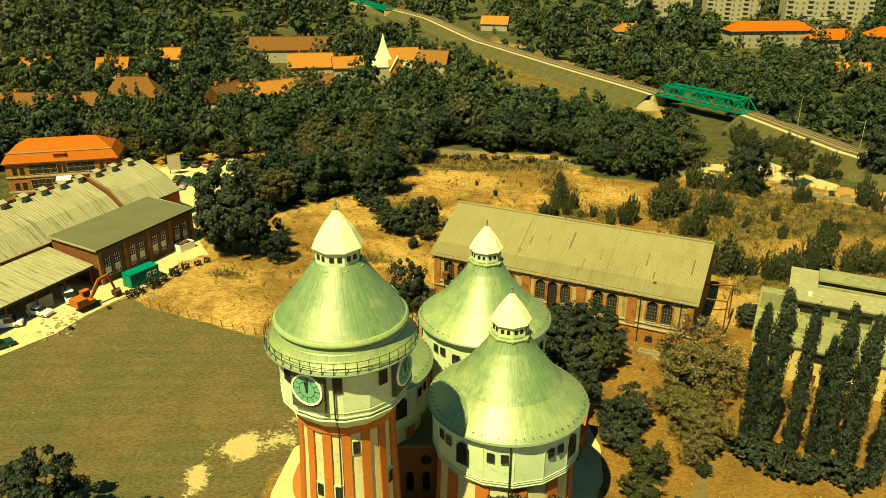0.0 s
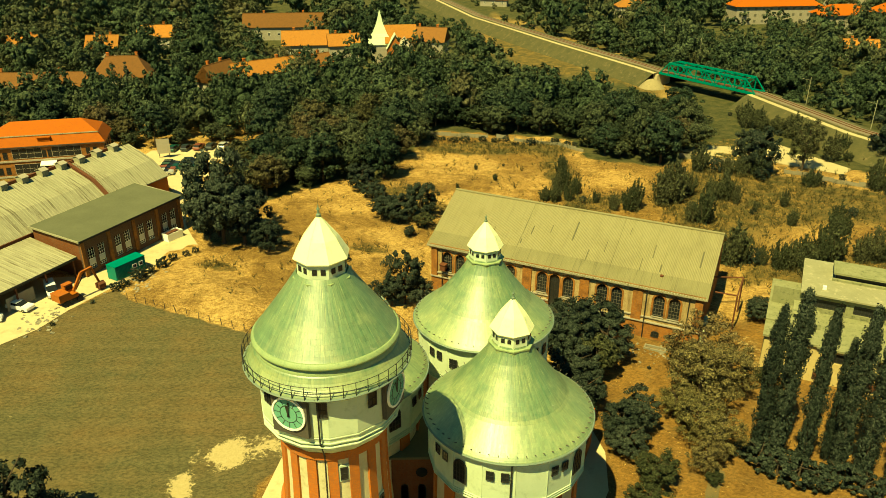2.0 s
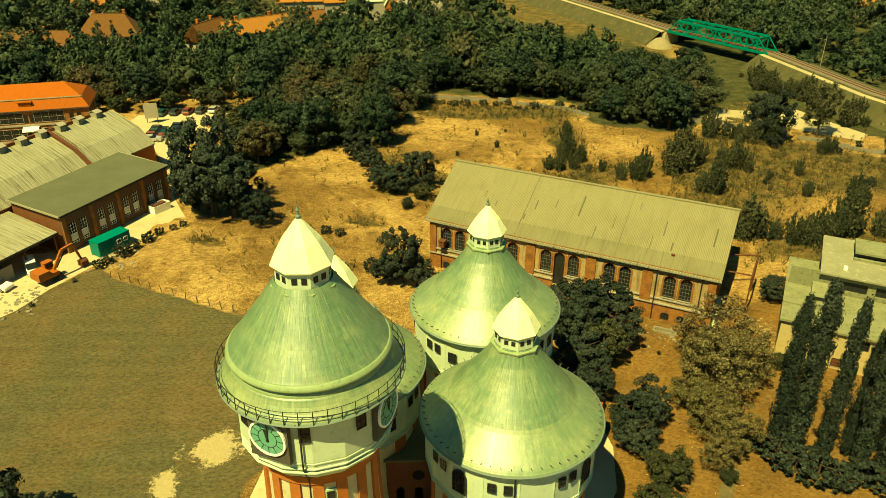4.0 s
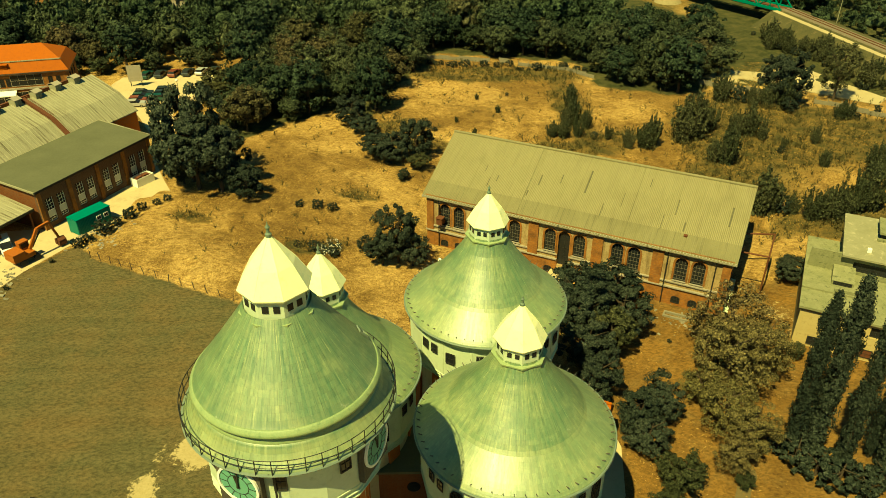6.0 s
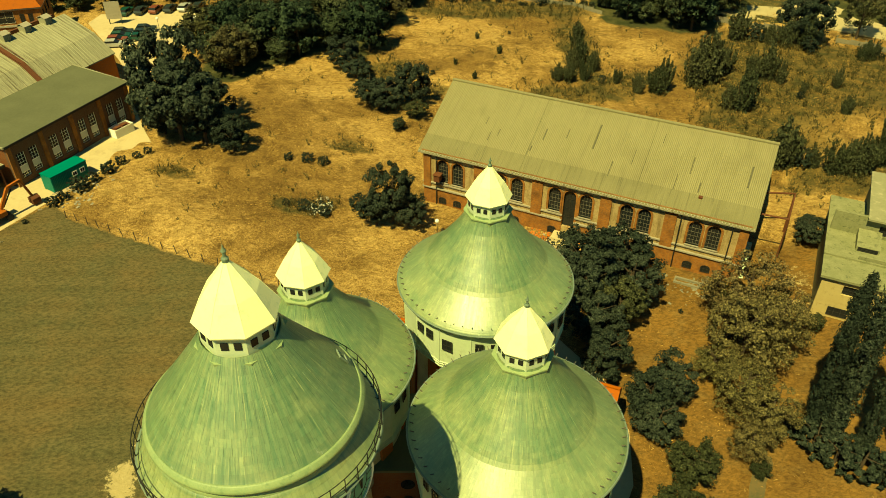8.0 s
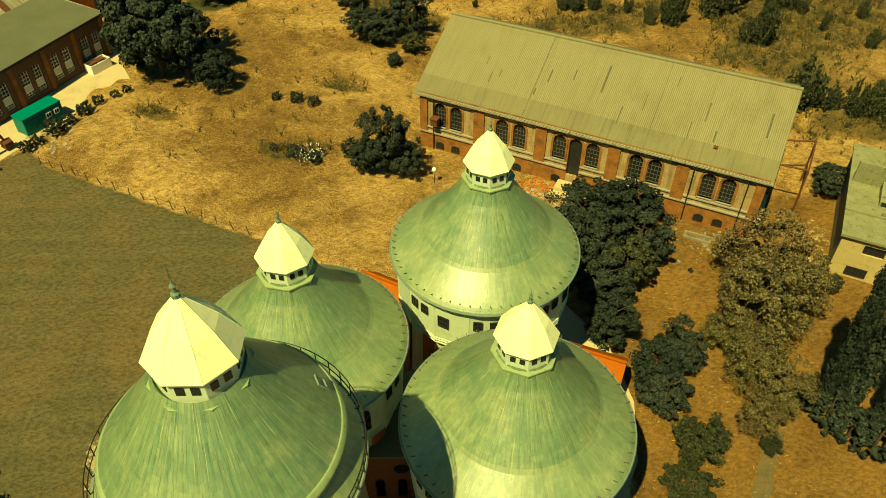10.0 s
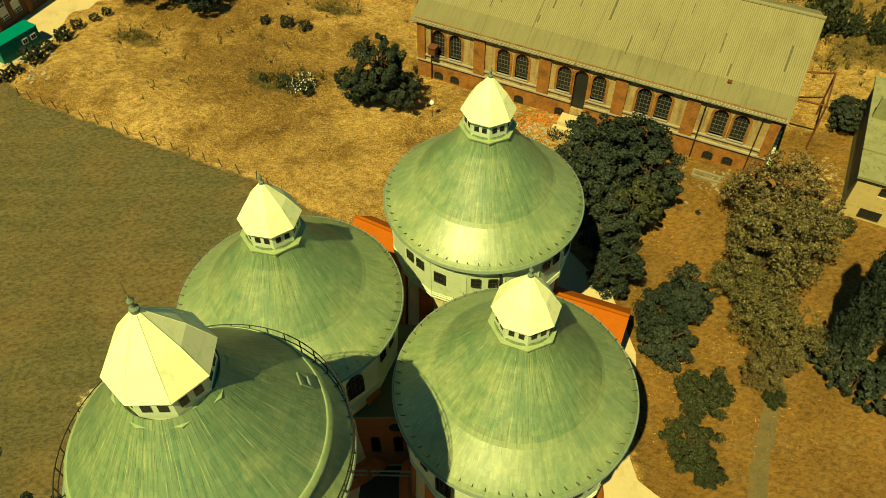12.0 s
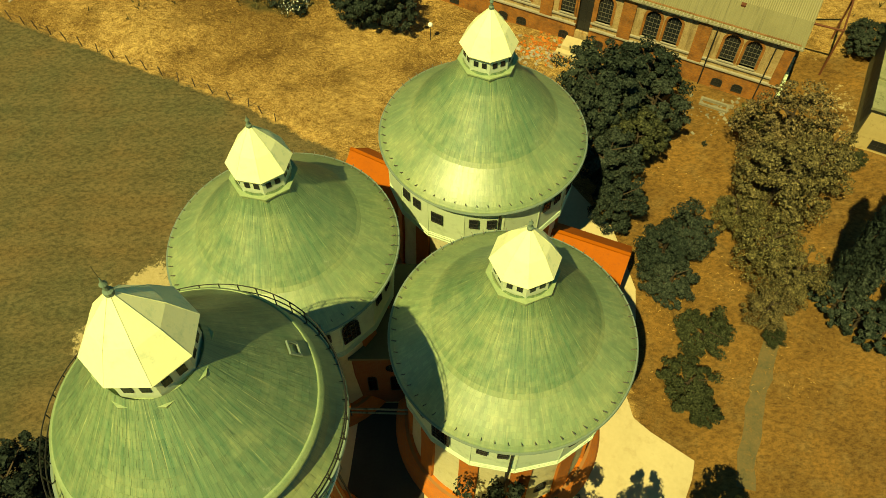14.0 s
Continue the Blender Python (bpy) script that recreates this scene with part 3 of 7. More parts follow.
slab("pavement", PLAZA, CONCRETE, "pale concrete yard round the four towers", "pavement", 0.03)
slab("road", [(-73.3, 35.9), (-67.8, 42.8), (-65.7, 48.5), (-60.6, 58), (-56, 66), (-50.5, 71.6), (-54, 78), (-57, 84), (-59, 92), (-57, 108), (-56, 136), (-80, 133.5), (-81, 128), (-68, 108), (-63.5, 100), (-60, 92), (-57.5, 82), (-67.5, 60.8), (-79, 60), (-92, 30)], DUST, "pale dusty concrete road and parking yard", "road", 0.025)
slab("sand_yard", [(58, 131), (66, 127), (80, 121), (92, 112), (96, 116), (91, 126), (86, 138), (80, 142), (76, 134), (66, 136)], PALE_SAND, "pale sandy yard behind the concrete fence", "yard", 0.12)
rag = random.Random(31)
PATH_LINE = [(19.4 + 0.3 * i + 0.008 * i * i, -5.5 + 0.95 * i) for i in range(17)]
slab("garden_path", [(x - 0.55 - rag.uniform(0, 0.4), y + 0.2) for x, y in PATH_LINE] + [(x + 0.5 + rag.uniform(0, 0.4), y - 0.2) for x, y in PATH_LINE[::-1]], surf("mossy_path", (0.072, 0.068, 0.034), (0.150, 0.105, 0.045), 0.9, 0.95, grain=6.0, relief=0.6, stain=(0.175, 0.105, 0.036)), "mossy old garden path in dry grass", "path", 0.02)
# near-black sheet laid to paint the clock tower's shade on the yard
slab("asphalt_yard", [(-16, -30), (-7.0, -30), (-6.6, -14), (-6.0, -6.6), (-6.4, 2.1), (-11.4, 2.1), (-12, -4)], GAP_SHADE, "dark sheet painting the shade between the towers", "yard", 0.045)
slab("cobbled_yard", [(-10.5, 10.5), (-6.8, 8.8), (-4.5, 11.0), (-8.6, 16.5), (-9.2, 21.0), (-12.5, 18.5), (-9.2, 14.0)], surf("tan_cobbles", (0.237, 0.175, 0.103), (0.299, 0.226, 0.144), 2.2, 0.9, relief=0.6), "tan cobbled yard between the towers", "yard", 0.05)

from mathutils.geometry import tessellate_polygon


# ---- openings in straight walls ----
def arch_points(x0, x1, z1, rise, n=8):
    """The top of an opening, from its right springing to its left one."""
    c, r = (x0 + x1) / 2, (x1 - x0) / 2
    return [(c + r * math.cos(math.pi * i / n), z1 - rise + rise * math.sin(math.pi * i / n)) for i in range(n + 1)]


def pierced(length, z0, z1, openings, y0, y1):
    """A wall along x with openings (x0, x1, sill, head, rise) cut through it."""
    loops = [[(0.0, z0), (length, z0), (length, z1), (0.0, z1)]]
    loops += [[(a, s), (b, s)] + (arch_points(a, b, e, r) if r else [(b, e), (a, e)]) for a, b, s, e, r in openings]
    flat = [p for loop in loops for p in loop]
    tris = tessellate_polygon([[Vector((x, z, 0)) for x, z in loop] for loop in loops])
    n, g, k = len(flat), Geo(), 0
    fs = []
    for t in tris:
        (ax, az), (bx, bz), (cx, cz) = (flat[i] for i in t)
        t = t if (bx - ax) * (cz - az) - (bz - az) * (cx - ax) > 0 else t[::-1]
        fs += [tuple(t), tuple(i + n for i in t[::-1])]
    for loop in loops:
        m = len(loop)
        for i in range(m):
            a, b = k + i, k + (i + 1) % m
            fs.append((a, a + n, b + n, b) if k == 0 else (b, b + n, a + n, a))
        k += m
    return g.add([(x, y0, z) for x, z in flat] + [(x, y1, z) for x, z in flat], fs)


def window_part(parent, x0, x1, z0, z1, rise, y, bars=(2, 4), name="window", frame_mat=None, m=None, glass=None):
    """A window: frame with glazing bars, and its pane."""
    t = 0.036
    outer = [(x0, z0), (x1, z0)] + arch_points(x0, x1, z1, rise)
    inner = [(x0 + 0.07, z0 + 0.09), (x1 - 0.07, z0 + 0.09)] + arch_points(x0 + 0.07, x1 - 0.07, z1 - 0.07, max(rise - 0.07, 0.0))
    n = len(outer)
    vs = [(x, yy, z) for yy in (y, y + 0.08) for loop in (outer, inner) for x, z in loop]
    fs = []
    for i in range(n):
        k = (i + 1) % n
        fs += [(i, k, n + k, n + i), (2 * n + k, 2 * n + i, 3 * n + i, 3 * n + k), (k, i, 2 * n + i, 2 * n + k), (n + i, n + k, 3 * n + k, 3 * n + i)]
    w = part(name, Geo().add(vs, fs), frame_mat or IRON, parent, m=m)
    for i in range(1, bars[0] + 1):
        x = x0 + (x1 - x0) * i / (bars[0] + 1)
        part("glazing_bar", Geo().box(x - t / 2, y + 0.01, z0 + 0.09, x + t / 2, y + 0.06, z1 - rise * 0.35 - 0.05), frame_mat or IRON, w)
    for i in range(1, bars[1] + 1):
        z = z0 + (z1 - z0) * i / (bars[1] + 1)
        part("glazing_bar", Geo().box(x0 + 0.07, y + 0.012, z - t / 2, x1 - 0.07, y + 0.055, z + t / 2), frame_mat or IRON, w)
    pts = arch_points(x0, x1, z1, rise)
    part("pane", Geo().panel([(x0, z0), (x1, z0)] + pts, y + 0.05, y + 0.075), glass or DARK_GLASS, w)
    return w


# ---- the four towers ----
def polar(r, deg, z=0.0):
    """deg is taken from the side that faces the open field in front, towards +x."""
    a = radians(deg - 90)
    return (r * math.cos(a), r * math.sin(a), z)


def on_round(r, deg, z):
    """A pose on a round wall: x along the wall, y inwards, z up."""
    return pose(*polar(r, deg, z), 0, 0, deg)


def lantern(parent, z, phase, r=1.0):
    """The windowed white lantern on a roof, z being the foot of its wall."""
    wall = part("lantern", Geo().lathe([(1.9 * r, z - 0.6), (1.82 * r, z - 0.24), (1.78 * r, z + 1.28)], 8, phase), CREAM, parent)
    part("lantern_sill", Geo().lathe([(2.06 * r, z - 1.3), (2.06 * r, z - 0.34), (2.16 * r, z - 0.32), (2.16 * r, z - 0.2), (1.8 * r, z - 0.14)], 8, phase), SILL_PAINT, wall)
    ap = 1.79 * r * math.cos(math.pi / 8)
    pane = Geo().box(-0.17, -0.03, 0.0, 0.17, 0.05, 0.42).mesh("lantern_window", DARK_GLASS)
    for i in range(8):
        deg = math.degrees(phase) + 90 + 22.5 + 45 * i
        for s in (-0.3, 0.3):
            part("lantern_window", pane, DARK_GLASS, wall, m=on_round(ap + 0.02, deg, z + 0.36) @ pose(s * r, 0, 0))
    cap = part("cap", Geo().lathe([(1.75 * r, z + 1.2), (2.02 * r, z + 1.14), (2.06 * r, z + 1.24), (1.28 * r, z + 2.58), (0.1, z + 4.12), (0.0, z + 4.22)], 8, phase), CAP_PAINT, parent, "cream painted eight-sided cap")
    hip = Geo()
    for p, q in (((2.05 * r, z + 1.25), (1.28 * r, z + 2.59)), ((1.28 * r, z + 2.59), (0.1, z + 4.13))):
        hip.tube((p[0], 0, p[1]), (q[0], 0, q[1]), 0.012, 5)
    me = hip.mesh("hip_rib", CAP_PAINT)
    for i in range(8):
        part("hip_rib", me, CAP_PAINT, cap, m=pose(0, 0, 0, 0, 0, math.degrees(phase) + 45 * i))
    fin = Geo().lathe([(0.0, z + 4.0), (0.17, z + 4.05), (0.18, z + 4.22), (0.09, z + 4.3), (0.08, z + 4.5), (0.14, z + 4.6), (0.05, z + 4.74), (0.02, z + 4.9), (0.0, z + 5.0)], 10)
    part("finial", fin, surf("dark_copper", (0.10, 0.14, 0.10), (0.16, 0.21, 0.15), 3.0, 0.6), cap)
    return cap


def bell(r0, z0, r1, z1, sag, n=18):
    """A bell-shaped roof line, steep at the top and flat at the eaves."""
    out = []
    for i in range(n + 1):
        t = i / n
        z = z0 + (z1 - z0) * (t - sag * math.sin(math.pi * t) * (1 - 0.35 * t))
        out.append((r0 + (r1 - r0) * t, z))
    return out[::-1]


SQUAT_ROOF = [(8.08, 16.3), (7.9, 16.52), (7.3, 17.05), (6.3, 17.86), (5.42, 18.58), (5.34, 18.74), (4.2, 20.13), (3.2, 21.42), (2.4, 22.6), (1.95, 23.45), (1.75, 24.0)]


def sheets(prof, width=0.21, course=0.40, seed=1):
    """Small lapped metal sheets in courses down a turned roof, each tipped a little its own way: corners and triangles."""
    rng = np.random.default_rng(seed)
    p = np.array(prof[::-1], float)
    run = np.concatenate([[0], np.cumsum(np.hypot(*np.diff(p, axis=0).T))])
    vs, fs, n = [], [], 0
    rows = np.arange(0.04, run[-1] - course * 0.6, course)
    for i, s0 in enumerate(rows):
        s1 = min(s0 + course * 0.975, run[-1] - 0.01)
        (r0, r1), (z0, z1) = np.interp([s0, s1], run, p[:, 0]), np.interp([s0, s1], run, p[:, 1])
        nr, nz = z0 - z1, r1 - r0
        d = math.hypot(nr, nz)
        nr, nz = nr / d, nz / d
        k = max(12, round(2 * math.pi * r1 / width))
        a = (np.arange(k) + 0.5 * (i % 2) + rng.uniform(-0.06, 0.06, k)) * 2 * math.pi / k
        w = math.pi / k * 0.955
        low = 0.007 + rng.uniform(-0.003, 0.003, (k, 2))
        top = 0.007 + rng.uniform(-0.003, 0.003, (k, 2))
        def ring(r, z, off, e0, e1):
            rr, zz = r + nr * off, z + nz * off
            return np.stack([np.stack([rr[:, j] * np.cos(a + e), rr[:, j] * np.sin(a + e), zz[:, j]], -1) for j, e in ((0, e0), (1, e1))], 1)
        v = np.concatenate([ring(r0, z0, top, -w, w), ring(r1, z1, low, w, -w)], 1)
        vs.append(v.reshape(-1, 3))
        b = n + 4 * np.arange(k)[:, None]
        fs.append(np.concatenate([b + (0, 3, 2), b + (0, 2, 1)]))
        n += 4 * k
    return np.concatenate(vs), np.concatenate(fs)


def roof_sheets(parent, prof, seed):
    v, f = sheets(prof, seed=seed)
    return tagged(part("sheet", clumps_mesh("sheet", v, f, ROOF_SHEETS), ROOF_SHEETS, parent), kind="stuff")


def hooks(count, r, z, length, rise):
    g = Geo()
    for i in range(count):
        d = 360 * i / count
        m = on_round(r, d, z)
        g.box(-0.016, -0.06, -0.02, 0.016, length, 0.03, m)
        g.add([m @ Vector(p) for p in ((-0.02, length - 0.1, 0.0), (0.02, length - 0.1, 0.0), (0.02, length, 0.1), (-0.02, length, 0.1), (-0.016, -0.12, rise), (0.016, -0.12, rise), (0.016, -0.07, rise + 0.04), (-0.016, -0.07, rise + 0.04))], [(3, 2, 1, 0), (4, 5, 6, 7), (0, 1, 5, 4), (1, 2, 6, 5), (2, 3, 7, 6), (3, 0, 4, 7)])
    return g


def drum_window(parent, r, deg, z, w, h, arched=False):
    m = on_round(r, deg, z)
    if arched:
        return window_part(parent, -w / 2, w / 2, -h / 2, h / 2, w / 2, -0.06, (3, 4), m=m)
    return window_part(parent, -w / 2, w / 2, -h / 2, h / 2, 0.0, -0.06, (1, 1), m=m)


def tar_tower(x, y, turn, phase, label, arched=True):
    """A squat tower: brick-striped shaft, cream drum, wide green bell roof with a white lantern."""
    t = thing("tower", pose(x, y, 0), label, "tower", "squat towers with green bell roofs")
    part("plinth", Geo().lathe([(8.5, 0), (8.3, 0.5), (7.7, 1.35), (7.1, 1.4)], 64), SHAFT_BRICK, t, "red brick sloping plinth")
    part("shaft", Geo().lathe([(7.25, 0), (7.0, 6), (6.9, 11.4)], 64), SHAFT_PLASTER, t)
    strip = Geo()
    for z0, z1, r0, r1 in ((0.6, 6.0, 7.26, 7.02), (6.0, 10.9, 7.02, 6.93)):
        strip.add([(-0.70, -r0 - 0.16, z0), (0.70, -r0 - 0.16, z0), (0.70, -r0 + 0.3, z0), (-0.70, -r0 + 0.3, z0), (-0.70, -r1 - 0.16, z1), (0.70, -r1 - 0.16, z1), (0.70, -r1 + 0.3, z1), (-0.70, -r1 + 0.3, z1)], [(3, 2, 1, 0), (4, 5, 6, 7), (0, 1, 5, 4), (1, 2, 6, 5), (2, 3, 7, 6), (3, 0, 4, 7)])
    me = strip.mesh("pilaster", RED_BRICK)
    for i in range(12):
        part("pilaster", me, RED_BRICK, t, m=pose(0, 0, 0, 0, 0, 30 * i + turn + 6))
    slit = Geo().box(-0.13, -0.05, -0.35, 0.13, 0.1, 0.35).mesh("slit_window", DARK_GLASS)
    for k in range(4):
        for d in (-4, 0, 4):
            part("slit_window", slit, DARK_GLASS, t, m=on_round(7.14, 90 * k + turn - 9 + d, 3.2))
    drum = part("drum", Geo().lathe([(6.7, 10.2), (7.15, 10.35), (7.55, 10.9), (7.62, 11.6), (7.66, 16.1), (7.0, 16.2)], 16, radians(turn)), CREAM, t, "cream panelled iron drum")
    bands = Geo()
    for z in (10.95, 11.25, 11.5):
        bands.lathe([(7.6, z), (7.69, z + 0.02), (7.69, z + 0.08), (7.6, z + 0.1)], 16, radians(turn))
    part("rivet_band", bands, CREAM, drum)
    rib = Geo().tube((7.63, 0, 11.0), (7.67, 0, 16.1), 0.045, 4).mesh("drum_rib", CREAM)
    for i in range(16):
        part("drum_rib", rib, CREAM, drum, m=pose(0, 0, 0, 0, 0, turn + 22.5 * i))
    for k in range(4):
        for d in (-62, -53, -17, -7):
            drum_window(t, 7.66, d + 90 * k + turn, 14.35, 0.72, 1.0)
        drum_window(t, 7.66, -39 + 90 * k + turn, 13.8 if arched else 13.9, 1.4 if arched else 0.95, 2.5 if arched else 1.2, arched)
    roof = part("roof", Geo().lathe([(7.0, 16.15), (8.0, 16.08), (8.12, 16.2)] + SQUAT_ROOF, 96), ROOF_GREEN, t, "pale green patinated bell roof", smooth=True)
    roof_sheets(roof, SQUAT_ROOF, int(x * 10) % 97)
    part("gutter", Geo().ring(8.12, 16.2, 0.11, 72, 6), TRIM_GREEN, roof)
    tagged(part("snow_guard", hooks(60, 7.85, 16.48, 0.55, 0.42), OLD_IRON, roof), kind="stuff")
    lantern(t, 24.0, phase)
    for d in (-3, 117, 237):
        pipe = Geo()
        pipe.tube(polar(8.1, d + turn, 16.15), polar(7.8, d + turn, 15.5), 0.08)
        pipe.tube(polar(7.8, d + turn, 15.5), polar(7.75, d + turn, 10.9), 0.08)
        pipe.tube(polar(7.75, d + turn, 10.9), polar(7.25, d + turn, 10.0), 0.08)
        pipe.tube(polar(7.25, d + turn, 10.0), polar(7.5, d + turn, 0.2), 0.08)
        part("downpipe", pipe, IRON, t)
    for d in (21, 81, 171, 261):
        window_part(t, -0.45, 0.45, -0.9, 0.9, 0.45, -0.04, (1, 3), m=on_round(7.12, d + turn, 4.2))
    return t


tar_tower(0.08, 0.3, 0, radians(-90), "squat tower with cream drum and sunlit green bell roof")
tar_tower(-1.12, 18.0, 10, radians(-90), "squat tower with cream drum beside the brick hall", False)
tar_tower(-15.68, 7.75, -12, radians(-80), "squat tower half hidden behind the clock tower")


def clock(parent, deg, z):
    m = on_round(5.4, deg, z)
    c = part("clock", Geo().box(-1.45, -0.1, -1.75, 1.45, 0.25, 1.6), surf("dark_slate", (0.05, 0.045, 0.035), (0.09, 0.08, 0.06), 6.0, 0.8), parent, "round green clock face on dark slate", m)
    disc = Geo().lathe([(0, 0.0), (1.2, 0.0), (1.2, 0.08), (0, 0.08)], 40)
    lay = pose(0, -0.11, 0.05, 90)
    part("face", disc, CLOCK_GREEN, c, m=lay)
    part("rim", Geo().lathe([(1.22, 0.0), (1.36, 0.0), (1.36, 0.14), (1.22, 0.14)], 40, closed=True), CAP_WHITE, c, m=lay)
    mark = Geo().box(-0.018, 0.70, 0.09, 0.018, 1.18, 0.105).mesh("hour_mark", IRON)
    for i in range(12):
        part("hour_mark", mark, IRON, c, m=lay @ pose(0, 0, 0, 0, 0, 30 * i))
    part("inner_ring", Geo().ring(0.68, 0.09, 0.022, 32), IRON, c, m=lay)
    part("pointer", Geo().box(-0.07, -0.2, 0.12, 0.07, 0.75, 0.15, pose(0, 0, 0, 0, 0, 12)), IRON, c, m=lay)
    part("pointer", Geo().box(-0.05, -0.2, 0.16, 0.05, 1.05, 0.19, pose(0, 0, 0, 0, 0, -6)), IRON, c, m=lay)


def clock_tower(x, y):
    t = thing("clock_tower", pose(x, y, 0), "tall water tower with striped brick shaft and clock faces", "tower")
    part("plinth", Geo().lathe([(6.2, 0), (6.0, 0.8), (5.4, 2.0), (4.9, 2.1)], 64), SHAFT_BRICK, t, "red brick sloping plinth")
    part("shaft", Geo().lathe([(5.1, 0), (4.45, 9), (4.0, 20), (3.95, 24.0)], 64), SHAFT_PLASTER, t)
    g = Geo()
    for (r0, z0), (r1, z1) in (((5.12, 1.2), (4.47, 9)), ((4.47, 9), (4.02, 20)), ((4.02, 20), (3.98, 23.6))):
        g.add([(-0.38, -r0 - 0.14, z0), (0.38, -r0 - 0.14, z0), (0.38, -r0 + 0.3, z0), (-0.38, -r0 + 0.3, z0), (-0.38, -r1 - 0.14, z1), (0.38, -r1 - 0.14, z1), (0.38, -r1 + 0.3, z1), (-0.38, -r1 + 0.3, z1)], [(3, 2, 1, 0), (4, 5, 6, 7), (0, 1, 5, 4), (1, 2, 6, 5), (2, 3, 7, 6), (3, 0, 4, 7)])
    me = g.mesh("pilaster", RED_BRICK)
    for i in range(16):
        part("pilaster", me, RED_BRICK, t, m=pose(0, 0, 0, 0, 0, 22.5 * i + 5))
    for d, z in ((16.25, 21.6), (-28.75, 17.2), (-6.25, 17.2), (61.25, 17.2), (16.25, 12), (-28.75, 8)):
        r = (4.0 if z > 20 else 4.0 + 0.45 * (20 - z) / 11) + 0.02
        part("window_surround", Geo().box(-0.42, -0.05, -0.74, 0.42, 0.2, 0.74), CREAM, t, m=on_round(r, d, z))
        window_part(t, -0.28, 0.28, -0.58, 0.58, 0.0, -0.135, (0, 1), m=on_round(r, d, z))
    part("frieze", Geo().lathe([(4.0, 23.0), (4.25, 23.1), (4.25, 23.75), (4.0, 23.8)], 64), RED_BRICK, t)
    drum = part("drum", Geo().lathe([(3.9, 23.6), (4.25, 23.75), (4.95, 24.5), (5.2, 25.3), (5.3, 26.0), (5.3, 29.75), (4.5, 29.8)], 16, radians(5)), CREAM, t, "cream panelled iron drum")
    b = Geo()
    for z in (25.0, 25.35, 25.8):
        b.lathe([(5.15, z), (5.33, z + 0.02), (5.33, z + 0.09), (5.2, z + 0.12)], 16, radians(5))
    part("rivet_band", b, CREAM, drum)
    for k in range(4):
        clock(t, -24 + 90 * k, 27.9)
        for d in (-25, 25):
            drum_window(t, 5.32, -24 + 90 * k + d, 28.4, 0.75, 1.3)
    skirt = part("skirt_roof", Geo().lathe([(5.0, 29.58), (6.06, 29.66), (6.16, 29.78), (6.1, 29.92), (5.6, 30.5), (5.3, 31.05), (5.2, 31.12)], 96), ROOF_GREEN, t, "green patinated skirt roof", smooth=True)
    roof_sheets(skirt, [(6.1, 29.92), (5.6, 30.5), (5.3, 31.05)], 6)
    part("gutter", Geo().ring(6.16, 29.78, 0.1, 72, 6), TRIM_GREEN, skirt)
    part("fascia", Geo().lathe([(5.24, 31.05), (5.24, 31.62), (5.0, 31.64)], 96), SILL_PAINT, t, "pale green vertical band under the cone", smooth=True)
    rail = Geo()
    for z in (30.35, 30.88):
        rail.ring(6.2, z, 0.03, 72)
    part("handrail", rail, IRON, t)
    post = Geo().tube((0, 0, 0), (0, 0, 1.12), 0.03, 5).tube((0, 0, 0.1), (0, 0.42, 0.42), 0.022, 4).mesh("railing_post", IRON)
    for i in range(44):
        part("railing_post", post, IRON, t, m=on_round(6.2, 360 / 44 * i, 29.78))
    cone = bell(1.85, 36.7, 5.24, 32.06, -0.02)
    roof = part("roof", Geo().lathe([(5.0, 31.6), (5.32, 31.64), (5.42, 31.78), (5.38, 31.92)] + cone, 96), ROOF_GREEN, t, "pale green patinated conical roof", smooth=True)
    roof_sheets(roof, cone[1:], 5)
    part("roof_edge", Geo().lathe([(5.3, 31.62), (5.42, 31.66), (5.46, 31.78), (5.42, 31.9), (5.30, 32.04), (5.22, 32.13), (5.2, 32.09)], 96), SILL_PAINT, roof, "pale green rolled rim of the cone", smooth=True)
    frame_bits = Geo().add([(x * q, y * q, z) for z in (-0.02, 0.07) for q in (1.0, 0.78) for x, y in ((-0.32, -0.34), (0.32, -0.34), (0.32, 0.34), (-0.32, 0.34))], [f for i in range(4) for f in ((8 + i, 8 + (i + 1) % 4, 12 + (i + 1) % 4, 12 + i), (i, (i + 1) % 4, 8 + (i + 1) % 4, 8 + i), (4 + (i + 1) % 4, 4 + i, 12 + i, 12 + (i + 1) % 4))])
    part("hatch_frame", frame_bits, TRIM_GREEN, roof, m=on_round(4.6, 113, 33.05) @ pose(0, 0, 0, 54))
    lantern(t, 36.62, radians(-90 + 22.5), 1.0)
    part("mast", Geo().tube((0, 0, 41.4), (0, 0, 42.2), 0.008, 5), IRON, t)
    for d in (-2, 118, 238):
        pipe = Geo()
        pipe.tube(polar(6.2, d, 29.85), polar(5.42, d, 29.2), 0.07)
        pipe.tube(polar(5.42, d, 29.2), polar(5.42, d, 25.6), 0.07)
        pipe.tube(polar(5.42, d, 25.6), polar(4.2, d, 23.4), 0.07)
        pipe.tube(polar(4.2, d, 23.4), polar(5.3, d, 0.2), 0.07)
        part("downpipe", pipe, IRON, t)
    return t


clock_tower(-14.93, -10.8)


